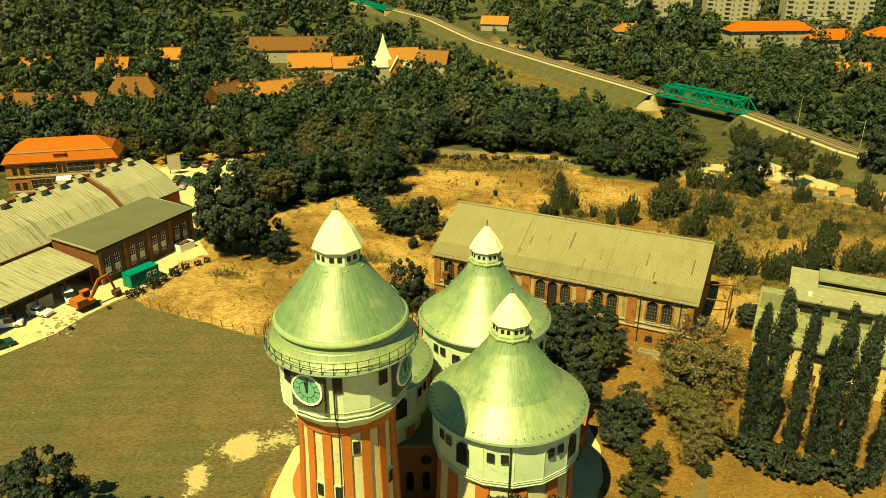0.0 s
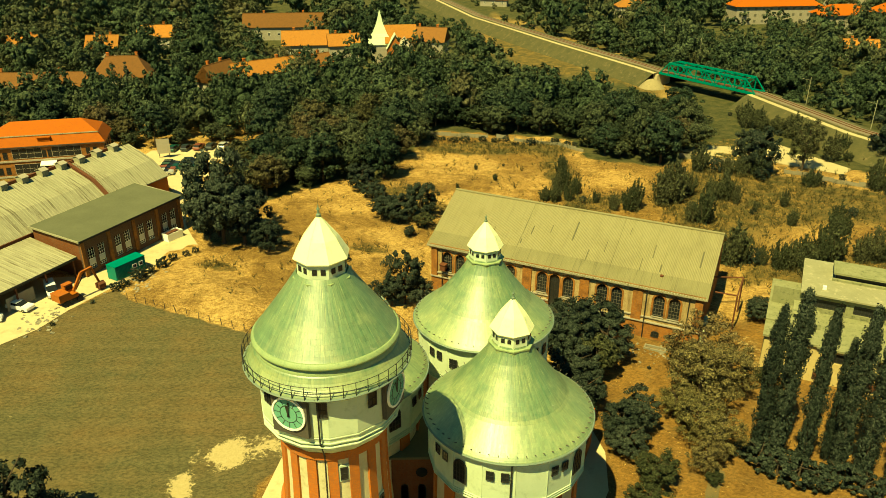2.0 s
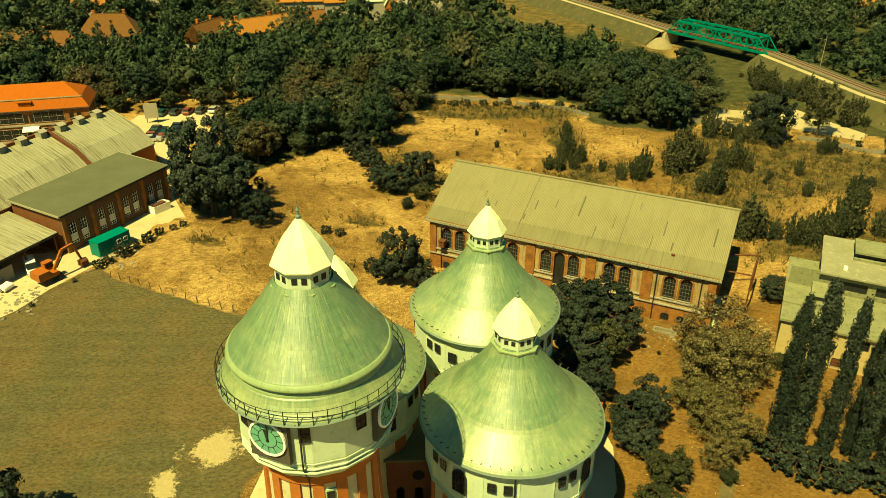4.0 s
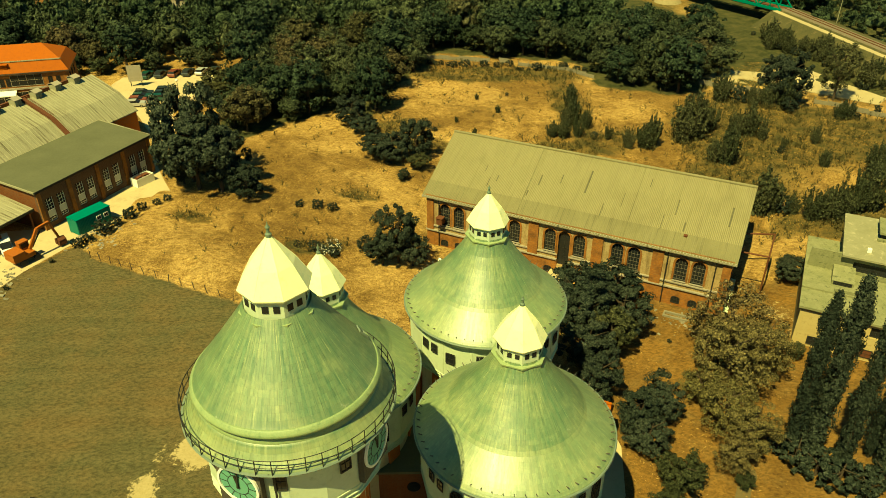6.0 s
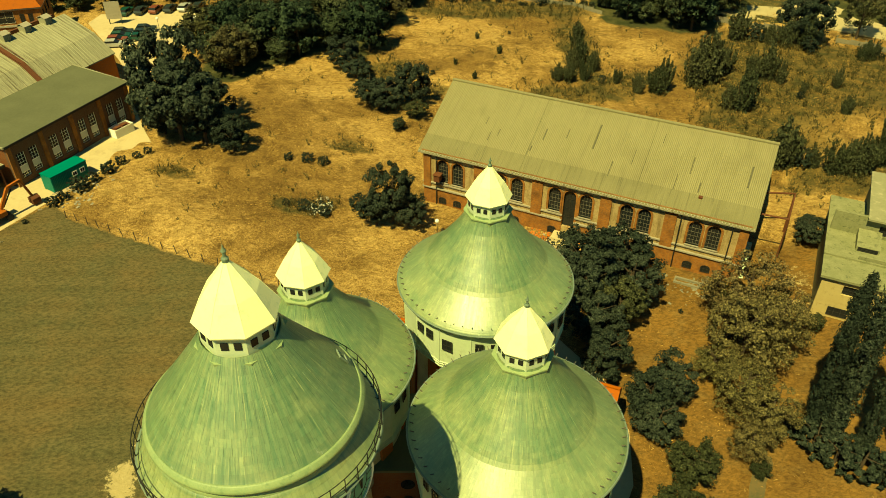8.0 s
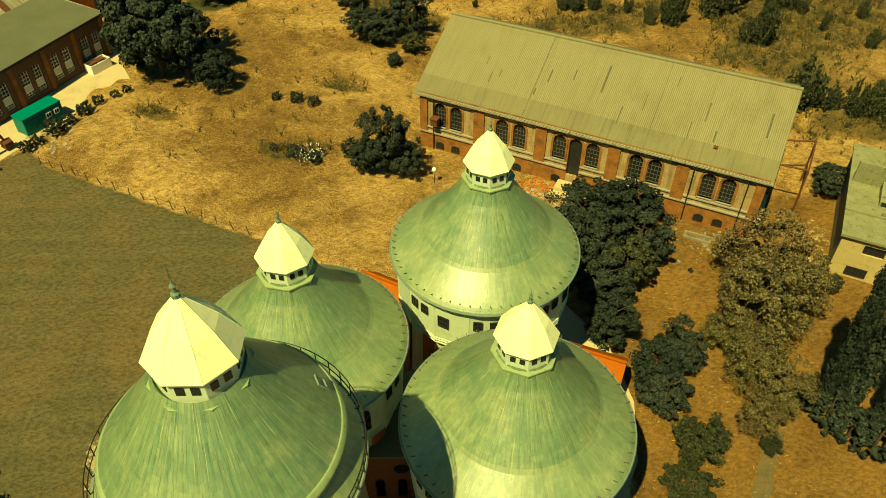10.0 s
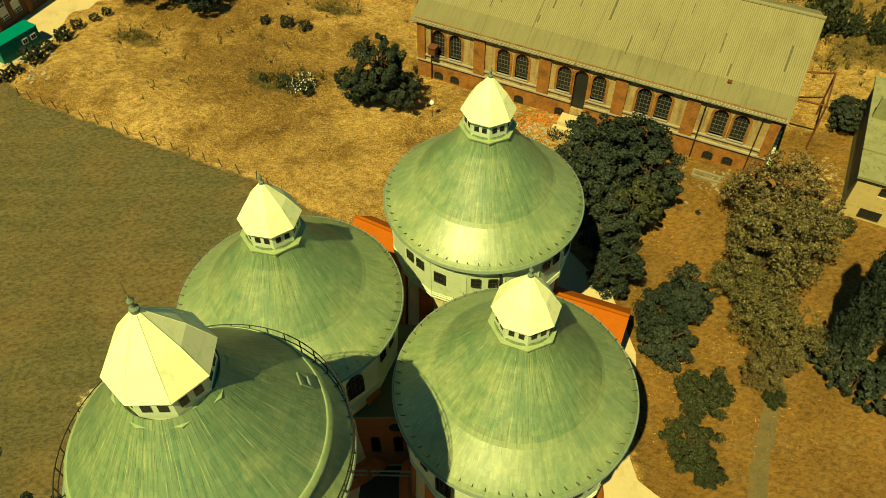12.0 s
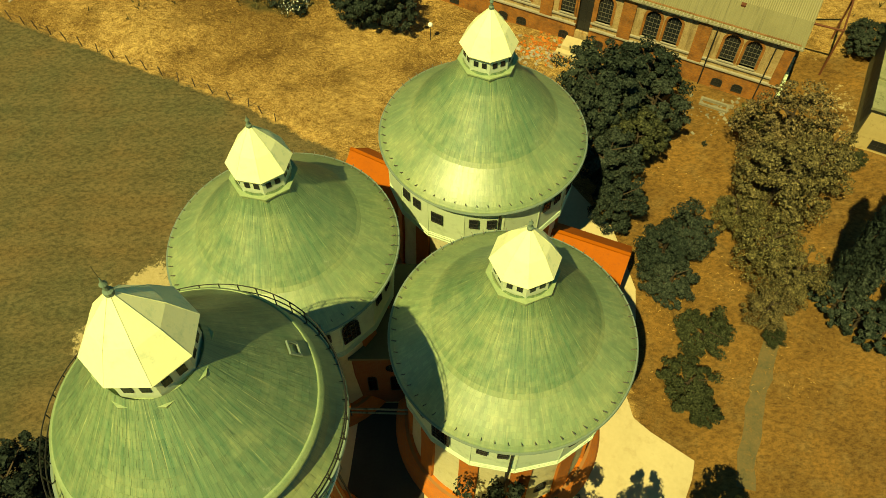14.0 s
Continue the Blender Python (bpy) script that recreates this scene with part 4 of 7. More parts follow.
# ---- houses with gables ----
def gabled(name, m, L, W, h, ridge, wall_mat, roof_mat, label, windows=0, storeys=1, over=0.4, chimneys=0, hip=0.0, group="", category="house"):
    """A house along its own x: four walls, a pitched roof, windows in rows, chimneys."""
    t = thing(name, m, label, category, group)
    walls = Geo().box(0, 0, -1.0, L, 0.3, h).box(0, W - 0.3, -1.0, L, W, h)
    for x in (0, L - 0.3):
        walls.profile([(0.3, -1.0), (W - 0.3, -1.0), (W - 0.3, h), (W / 2, h + (ridge - h) * (0.96 if not hip else 0.0) + 0.01), (0.3, h)], x, x + 0.3)
    part("wall", walls, wall_mat, t)
    s = (ridge - h) / (W / 2)
    e = h - over * s
    g = Geo()
    a, b = -over, L + over
    hx = hip
    pts = [(a, -over, e), (b, -over, e), (b - hx - (over if hip else 0), W / 2, ridge), (a + hx + (over if hip else 0), W / 2, ridge), (a, W + over, e), (b, W + over, e)]
    dn = [(x, y, z - 0.18) for x, y, z in pts]
    fs = [(0, 1, 2, 3), (3, 2, 5, 4), (0, 3, 4), (1, 5, 2)]
    g.add(pts, fs)
    g.add(dn, [f[::-1] for f in fs])
    g.add(pts + dn, [(0, 6, 7, 1), (1, 7, 11, 5), (5, 11, 10, 4), (4, 10, 6, 0)])
    roof = part("roof", g, roof_mat, t)
    part("ridge_cap", Geo().box(a + hx, W / 2 - 0.15, ridge - 0.04, b - hx, W / 2 + 0.15, ridge + 0.1), roof_mat, roof)
    for i in range(chimneys):
        x = L * (i + 0.5) / chimneys
        part("chimney", Geo().box(x - 0.4, W / 2 + 0.6, h, x + 0.4, W / 2 + 1.4, ridge + 1.0).box(x - 0.48, W / 2 + 0.52, ridge + 0.85, x + 0.48, W / 2 + 1.48, ridge + 1.02), RED_BRICK, roof)
    for k in range(storeys):
        for i in range(windows):
            x, z = L * (i + 0.5) / windows, h * (k + 0.32) / storeys
            window_part(t, x - 0.5, x + 0.5, z, z + 1.5, 0.0, -0.07, (1, 1), frame_mat=CAP_WHITE)
    return t


gabled("annex", frame_axes(2.6, 13.6, 0.92, -0.39), 8.4, 4.8, 4.6, 6.8, RED_BRICK, ORANGE_TILE, "small brick annex with bright orange tiled roof", 2, category="annex", group="orange-roofed annexes")
gabled("annex", frame_axes(-13.6, 22.4, 0.87, -0.49), 7.5, 4.6, 4.6, 6.8, RED_BRICK, ORANGE_TILE, "small brick annex with bright orange tiled roof", 2, category="annex", group="orange-roofed annexes")


def link_building():
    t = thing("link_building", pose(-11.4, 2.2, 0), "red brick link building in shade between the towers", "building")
    part("wall", Geo().box(0, 0, -0.3, 6.4, 8, 8.6), DIMMED_BRICK, t)
    part("roof", Geo().box(-0.2, -0.2, 8.6, 6.6, 8.2, 8.85), FELT, t)
    for x in (1.3, 3.1, 4.9):
        window_part(t, x - 0.4, x + 0.4, 2.6, 5.2, 0.4, -0.05, (1, 3))
    part("round_window", Geo().lathe([(0, 0), (0.6, 0), (0.6, 0.06), (0, 0.06)], 24), DARK_GLASS, t, m=pose(3.1, -0.02, 6.8, 90))
    for z in (1.6, 2.4):
        part("pipe", Geo().tube((-1, -1.5, z), (6.5, -1.8, z), 0.09), SHEET_METAL, t)
    for x in (-0.6, 6.2):
        part("pipe_post", Geo().tube((x, -1.55 - 0.03 * x, -0.05), (x, -1.55 - 0.03 * x, 2.45), 0.06), IRON, t)


link_building()


# ---- the long brick hall ----
def brick_hall():
    L, W, z0, h, ridge = 44.1, 22.6, -1.2, 7.85, 13.45
    t = thing("hall", frame_axes(-6.95, 57.0, 0.8945, -0.4472), "long derelict ochre brick hall with corrugated roof", "hall")
    xs = [2.9, 5.2, 11.7, 14.1, 19.5, 21.6, 23.8, 29.2, 31.5, 37.9, 40.2]
    ops = []
    for i, x in enumerate(xs):
        w = 0.82
        if i == 5:
            ops.append((x - w, x + w, 0.9, 6.6, w))
            continue
        ops.append((x - w, x + w, 3.05, 6.6, w))
    front = pierced(L, z0, h, ops, 0.0, 0.55)
    part("front_wall", front, HALL_WALL, t, "ochre plaster wall with arched windows")
    for i, (a, b, s, e, r) in enumerate(ops):
        if i == 5:
            d = window_part(t, a, b, s, e, r, 0.3, (1, 3), "door", IRON)
        else:
            window_part(t, a, b, s, e, r, 0.28, (3, 5), frame_mat=OLD_IRON)
            part("sill", Geo().box(a - 0.1, -0.15, s - 0.14, b + 0.1, 0.3, s), PALE_PLASTER, t)
        arch = Geo()
        outer, inner = arch_points(a - 0.28, b + 0.28, e + 0.28, r + 0.28), arch_points(a, b, e, r)
        for p, q, u, v in zip(outer, outer[1:], inner[1:], inner):
            arch.panel([p, q, u, v], -0.06, 0.2)
        arch.box(a - 0.28, -0.06, s, a, 0.2, e - r).box(b, -0.06, s, b + 0.28, 0.2, e - r)
        part("window_arch", arch, HALL_BRICK, t)
    for i, x in enumerate(xs):
        if i == 5:
            continue
        window_part(t, x - 0.6, x + 0.6, -0.55, 0.5, 0.35, -0.17, (2, 1), "basement_window")
    part("basement", Geo().box(-0.12, -0.08, z0, xs[5] - 0.85, 0.0, 1.75).box(xs[5] + 0.85, -0.08, z0, L + 0.12, 0.0, 1.75), HALL_BRICK, t, "red-brown brick basement band")
    for z, o in ((1.75, 0.3), (2.55, 0.2)):
        part("string_course", Geo().box(-0.2, -o, z, xs[5] - 0.85, -0.0, z + 0.2).box(xs[5] + 0.85, -o, z, L + 0.2, -0.0, z + 0.2), PALE_PLASTER, t)
    for x in (0.5, 8.5, 17.0, 26.4, 34.7, 43.6):
        w = 0.55 if x in (0.5, 43.6) else 0.75
        part("pilaster", Geo().box(x - w, -0.22, 1.95, x + w, -0.0, h - 0.35), HALL_BRICK, t)
    part("cornice", Geo().box(-0.25, -0.28, h - 0.35, L + 0.25, -0.0, h - 0.02), HALL_BRICK, t)
    for x in (0.0, L - 0.5):
        part("end_wall", Geo().profile([(0.55, z0), (W, z0), (W, h), (W / 2, ridge - 0.35), (0.55, h)], x, x + 0.5), HALL_BRICK, t)
    part("back_wall", Geo().box(0.5, W - 0.5, z0, L - 0.5, W, h), HALL_BRICK, t)
    s = (ridge - h) / (W / 2)
    roof = Geo()
    over, e = 0.45, h - 0.45 * s
    sec = [(-over, e), (W / 2, ridge), (W + over, e), (W + over, e - 0.2), (W / 2, ridge - 0.2), (-over, e - 0.2)]
    roof.profile(sec, -0.75, L + 0.6)
    r = part("roof", roof, CORRUGATED, t, "weathered corrugated cement roof")
    ribs = Geo()
    n = 200
    for i in range(n):
        x = -0.7 + (L + 1.25) * i / (n - 1)
        ribs.add([(x - 0.06, -over, e + 0.0), (x + 0.06, -over, e + 0.0), (x + 0.07, W / 2, ridge), (x - 0.07, W / 2, ridge), (x, -over, e + 0.07), (x, W / 2, ridge + 0.07)], [(0, 4, 5, 3), (1, 2, 5, 4), (0, 1, 4)])
        ribs.add([(x - 0.07, W + over, e), (x + 0.07, W + over, e), (x + 0.07, W / 2, ridge), (x - 0.07, W / 2, ridge), (x, W + over, e + 0.07), (x, W / 2, ridge + 0.07)], [(0, 3, 5, 4), (1, 4, 5, 2)])
    tagged(part("rib", ribs, CORRUGATED, r), kind="stuff")
    part("ridge_cap", Geo().box(-0.8, W / 2 - 0.25, ridge - 0.02, L + 0.65, W / 2 + 0.25, ridge + 0.14), CORRUGATED, r)
    part("gutter", Geo().box(-0.75, -over - 0.16, e - 0.2, L + 0.6, -over - 0.01, e - 0.04), SHEET_METAL, r)
    part("eaves_course", Geo().add([(-0.74, -over - 0.02, e + 0.012), (L + 0.59, -over - 0.02, e + 0.012), (L + 0.59, 2.3, h + 2.3 * s + 0.03), (-0.74, 2.3, h + 2.3 * s + 0.03), (-0.74, 2.3, h + 2.3 * s - 0.01), (L + 0.59, 2.3, h + 2.3 * s - 0.01)], [(0, 1, 2, 3), (3, 2, 5, 4)]), MOSSY_SHEETS, r, "darker mossy row of sheets along the eaves")
    hooks_row = Geo()
    for i in range(110):
        x = -0.6 + (L + 1.0) * i / 109
        hooks_row.box(x - 0.07, -over - 0.2, e - 0.06, x + 0.07, -over + 0.12, e + 0.09)
    tagged(part("gutter_bracket", hooks_row, PALE_PLASTER, r), kind="stuff")
    for x in (14.2, 29.6):
        part("sheet_joint", Geo().add([(x - 0.05, -over, e + 0.08), (x + 0.05, -over, e + 0.08), (x + 0.05, W / 2, ridge + 0.08), (x - 0.05, W / 2, ridge + 0.08), (x, -over, e + 0.11), (x, W / 2, ridge + 0.11)], [(0, 4, 5, 3), (1, 2, 5, 4)]), MOSSY_SHEETS, r)
    rng = random.Random(4)
    dark = surf("roof_hole", (0.063, 0.059, 0.035), (0.112, 0.105, 0.063), 2.0, 0.9)
    spots = [(7.0, 5.5, 1.1), (9.3, 4.2, 1.0), (8.2, 3.2, 1.4), (14.5, 3.0, 0.8), (15.6, 5.0, 1.7), (18.6, 6.0, 1.4), (22.5, 5.3, 3.6), (25.6, 2.0, 2.2), (28.0, 4.3, 2.1), (34.0, 2.2, 2.2), (35.4, 4.8, 2.3), (37.0, 2.6, 1.3), (42.5, 4.6, 2.9), (31.0, 8.2, 1.3)]
    for x, y, ln in spots:
        w = rng.choice((0.04, 0.05, 0.07))
        if ln > 2.5:
            w = 0.1
        part("patch", Geo().add([(x - w, y, h + y * s + 0.085), (x + w, y, h + y * s + 0.085), (x + w, y + ln, h + (y + ln) * s + 0.085), (x - w, y + ln, h + (y + ln) * s + 0.085), (x - w, y, h + y * s), (x + w, y, h + y * s), (x + w, y + ln, h + (y + ln) * s), (x - w, y + ln, h + (y + ln) * s)], [(0, 1, 2, 3), (0, 4, 5, 1), (1, 5, 6, 2), (2, 6, 7, 3), (3, 7, 4, 0)]), dark, r)
    part("roof_vent", Geo().box(37.3, 1.8, h + 0.5, 37.7, 2.2, h + 1.14).box(37.25, 1.75, h + 1.14, 37.75, 2.25, h + 1.18), RUST, r)
    stair = part("outside_stair", Geo().box(L + 0.1, 0.55, z0, L + 0.75, 0.6, z0 + 0.24), CREAM, t, "white concrete outside stair")
    for i in range(14):
        part("step", Geo().box(L + 0.1, 0.6 + 0.32 * i, z0, L + 0.75, 0.92 + 0.32 * i, z0 + 0.24 * (i + 1)), CREAM, stair)
    part("door_steps", Geo().box(20.0, -2.2, z0, 23.2, -0.3, 0.1).box(19.6, -2.9, z0, 23.6, -2.2, -0.4), CONCRETE, t)
    for x in (2.0, 36.0, 42.2):
        part("downpipe", Geo().tube((x, -0.3, z0 + 0.2), (x, -0.3, h - 0.3), 0.07), IRON, t)
    part("wall_box", Geo().box(2.0, -1.2, 3.6, 2.9, -0.22, 4.6).box(1.9, -1.3, 4.6, 3.0, -0.2, 4.7), RUST, t)


brick_hall()


def iron_frame():
    """A rusty pipe frame beside the hall's gable."""
    t = thing("pipe_frame", pose(0, 0, 0), "rusty pipe gantry standing beside the brick hall", "gantry")
    a, b, c = Vector((37.5, 48.2, 0)), Vector((42.6, 47.8, 0)), Vector((39.4, 41.8, 0))
    for p in (b, c):
        part("post", Geo().tube((p.x, p.y, -0.9), (p.x, p.y, 5.6), 0.12), RUST, t)
    for p, q in ((a, b), (b, c), (c, Vector((36.2, 43.2, 0)))):
        part("beam", Geo().tube((p.x, p.y, 5.55), (q.x, q.y, 5.55), 0.12), RUST, t)


iron_frame()


# ---- left yard: brick workshop, metal shed, canopy ----
YARD = (-67.4, 60.4, 0.44, 0.898)


def workshop():
    L, W, h = 24.0, 11.3, 6.7
    t = thing("workshop", frame_axes(*YARD), "brown brick workshop with flat olive felt roof", "workshop")
    xs = [2.0, 4.2, 8.0, 10.2, 13.6, 15.8, 19.6, 21.8]
    ops = [(x - 0.75, x + 0.75, 0.9, 4.9, 0.0) for x in xs]
    part("front_wall", pierced(L, -0.3, h, ops, 0.0, 0.45), DARK_BRICK, t)
    panel = surf("window_panel", (0.484, 0.499, 0.437), (0.562, 0.577, 0.515), 1.5, 0.7)
    for a, b, s, e, r in ops:
        window_part(t, a, b, 2.7, e, 0.0, 0.2, (2, 3), frame_mat=CAP_WHITE)
        part("window_panel", Geo().box(a, 0.2, 1.7, b, 0.3, 2.7), panel, t)
        window_part(t, a, b, s, 1.7, 0.0, 0.2, (2, 1), frame_mat=CAP_WHITE)
    for x in (0.35, 6.1, 11.9, 17.7, 23.65):
        part("pilaster", Geo().box(x - 0.35, -0.22, -0.3, x + 0.35, 0.0, h - 0.3), HALL_BRICK, t)
    for x in (0.0, L - 0.45):
        part("end_wall", Geo().profile([(0.45, -0.3), (W, -0.3), (W, h + 0.7), (0.45, h)], x, x + 0.45), DIMMED_BRICK, t)
    part("back_wall", Geo().box(0.45, W, -0.3, L - 0.45, W + 0.4, h + 0.6), DARK_BRICK, t)
    part("roof", Geo().profile([(-0.4, h), (W + 0.4, h + 0.75), (W + 0.4, h + 1.0), (-0.4, h + 0.25)], -0.35, L + 0.3), FELT, t, "flat olive roofing felt")
    for x in (-0.55, L + 0.3):
        part("roof_edge", Geo().profile([(-0.45, h + 0.05), (W + 0.4, h + 0.8), (W + 0.4, h + 1.08), (-0.45, h + 0.33)], x, x + 0.2), SHEET_METAL, t)
    part("fascia", Geo().box(-0.35, -0.5, h - 0.05, L + 0.3, -0.4, h + 0.3), IRON, t)


workshop()


def rib_strip(section, x0, x1, step, lift=0.06):
    """Raised seams that follow a roof section, one every step along x."""
    g, x = Geo(), x0
    while x < x1:
        for (ya, za), (yb, zb) in zip(section, section[1:]):
            g.add([(x - 0.05, ya, za), (x + 0.05, ya, za), (x + 0.05, yb, zb), (x - 0.05, yb, zb), (x, ya, za + lift), (x, yb, zb + lift)], [(0, 4, 5, 3), (1, 2, 5, 4)])
        x += step
    return g


def metal_shed():
    t = thing("shed", frame_axes(*YARD), "long shed with pale metal mansard roof and ridge vents", "shed")
    top = [(11.8, 6.3), (15.6, 9.4), (22.0, 12.0), (28.4, 9.4), (32.2, 6.3)]
    x0, x1 = -48.0, 33.8
    roof = part("roof", Geo().profile(top + [(y, z - 0.2) for y, z in top[::-1]], x0, x1), SHEET_METAL, t, "pale streaked sheet metal roof")
    tagged(part("seam", rib_strip(top[:3], x0 + 0.3, x1, 0.62), SHEET_METAL, roof), kind="stuff")
    for y in (12.2, 31.4):
        part("wall", Geo().box(x0, y, -0.3, x1 - 0.4, y + 0.4, 6.2), RED_BRICK, t)
    gable = [(12.2, -0.3), (31.8, -0.3), (31.8, 6.4), (28.3, 9.2), (22, 11.7), (15.7, 9.2), (12.2, 6.4)]
    for x in (x1 - 0.4, x0 + 0.1):
        part("end_wall", Geo().profile(gable, x, x + 0.3), RED_BRICK, t)
    gap = [(y, z + 0.14) for y, z in top[:3]]
    part("cable_duct", Geo().profile(gap + [(y, z + 0.3) for y, z in gap[::-1]], 17.6, 18.5), RUST, roof)
    part("duct_rail", Geo().tube((17.5, 15.6, 10.2), (17.5, 22, 12.8), 0.05).tube((18.6, 15.6, 10.2), (18.6, 22, 12.8), 0.05), RUST, roof)
    vent = Geo().box(-0.65, -0.9, -0.5, 0.65, 0.9, 0.55)
    lid = Geo().profile([(-1.05, 0.5), (0.0, 0.95), (1.05, 0.5), (1.05, 0.6), (0.0, 1.05), (-1.05, 0.6)], -0.8, 0.8)
    for i in range(14):
        v = part("ridge_vent", vent, SHEET_METAL, t, m=pose(29.5 - 4.35 * i, 22.0, 12.2))
        part("vent_lid", lid, PALE_PLASTER, v)
    part("ridge_duct", Geo().box(x0, 22.8, 11.4, 32, 23.3, 12.3), RUST, roof)


metal_shed()


def canopy():
    t = thing("canopy", frame_axes(*YARD), "open lean-to with pale metal roof before the shed", "canopy")
    roof = part("roof", Geo().profile([(0.6, 4.0), (11.6, 5.6), (11.6, 5.75), (0.6, 4.15)], -42.0, -0.6), SHEET_METAL, t)
    tagged(part("seam", rib_strip([(0.6, 4.15), (11.6, 5.75)], -41.8, -0.7, 0.9), SHEET_METAL, roof), kind="stuff")
    post = Geo().box(-0.12, 0.9, -0.1, 0.12, 1.14, 4.1)
    for i in range(8):
        part("post", post, RUST, t, m=pose(-1.2 - 5.6 * i, 0, 0))
    part("fascia", Geo().box(-42, 0.45, 3.75, -0.6, 0.6, 4.15), IRON, t)
    part("gate", Geo().box(-14.2, 1.3, 0, -9.2, 1.4, 2.3), PALE_PLASTER, t)
    part("low_roof", Geo().box(-42, 11.6, 4.9, 0.0, 11.78, 6.3), RUST, t)


canopy()


def office():
    """The two-storey office with an orange mansard roof."""
    L, W, h = 25.2, 10.4, 7.6
    t = thing("office", frame_axes(-109.6, 111.4, 0.974, 0.228), "two-storey brick office with bright orange tiled roof", "office")
    part("wall", Geo().box(0, 0, -0.3, L, W, h), HALL_BRICK, t)
    for k in range(2):
        z = 0.9 + 3.7 * k
        for x in (2.0, 3.6):
            window_part(t, x - 0.5, x + 0.5, z, z + 1.7, 0.0, -0.06, (1, 1), frame_mat=IRON)
        for x in (8.3, 16.9):
            window_part(t, x - 3.2, x + 3.2, z, z + 2.4, 0.0, -0.08, (3, 1), frame_mat=PALE_PLASTER)
        for x in (12.0, 13.2, 21.6, 23.2):
            window_part(t, x - 0.45, x + 0.45, z, z + 1.7, 0.0, -0.06, (1, 1), frame_mat=IRON)
        part("string_course", Geo().box(-0.1, -0.2, z - 0.75, L + 0.1, 0.0, z - 0.35), PALE_PLASTER, t)
        for y in (2.5, 5.0, 7.5):
            m = pose(L, y, z, 0, 0, 90)
            window_part(t, -0.5, 0.5, 0, 1.7, 0.0, -0.06, (1, 1), m=m)
    part("cornice", Geo().box(-0.4, -0.4, h - 0.35, L + 0.4, W + 0.4, h), PALE_PLASTER, t)
    a = [(-0.6, -0.6), (L + 0.6, -0.6), (L + 0.6, W + 0.6), (-0.6, W + 0.6)]
    b = [(0.9, 0.7), (L - 0.9, 0.7), (L - 0.9, W - 0.7), (0.9, W - 0.7)]
    c = [(4.8, W / 2), (L - 4.8, W / 2)]
    g = Geo().add([(*p, h + 0.002) for p in a] + [(*p, h + 2.2) for p in b], [(0, 1, 5, 4), (1, 2, 6, 5), (2, 3, 7, 6), (3, 0, 4, 7)])
    roof = part("roof", g, ORANGE_TILE, t, "bright orange tiled mansard roof")
    part("upper_roof", Geo().add([(*p, h + 2.2) for p in b] + [(*p, h + 4.6) for p in c], [(0, 1, 5, 4), (1, 2, 5), (2, 3, 4, 5), (3, 0, 4)]), ORANGE_TILE, roof)
    part("roof_band", Geo().box(0.7, 0.5, h + 2.1, L - 0.7, 0.75, h + 2.3), SHEET_METAL, roof)
    part("dormer", Geo().box(11.2, -0.2, h + 0.9, 13.8, 1.4, h + 1.75).box(11.0, -0.5, h + 1.75, 14.0, 1.4, h + 1.9), ORANGE_TILE, roof)
    part("entrance_canopy", Geo().profile([(-1.8, 3.0), (0, 3.6), (0, 3.8), (-1.8, 3.2)], 11.0, 14.4), CAP_WHITE, t)


office()


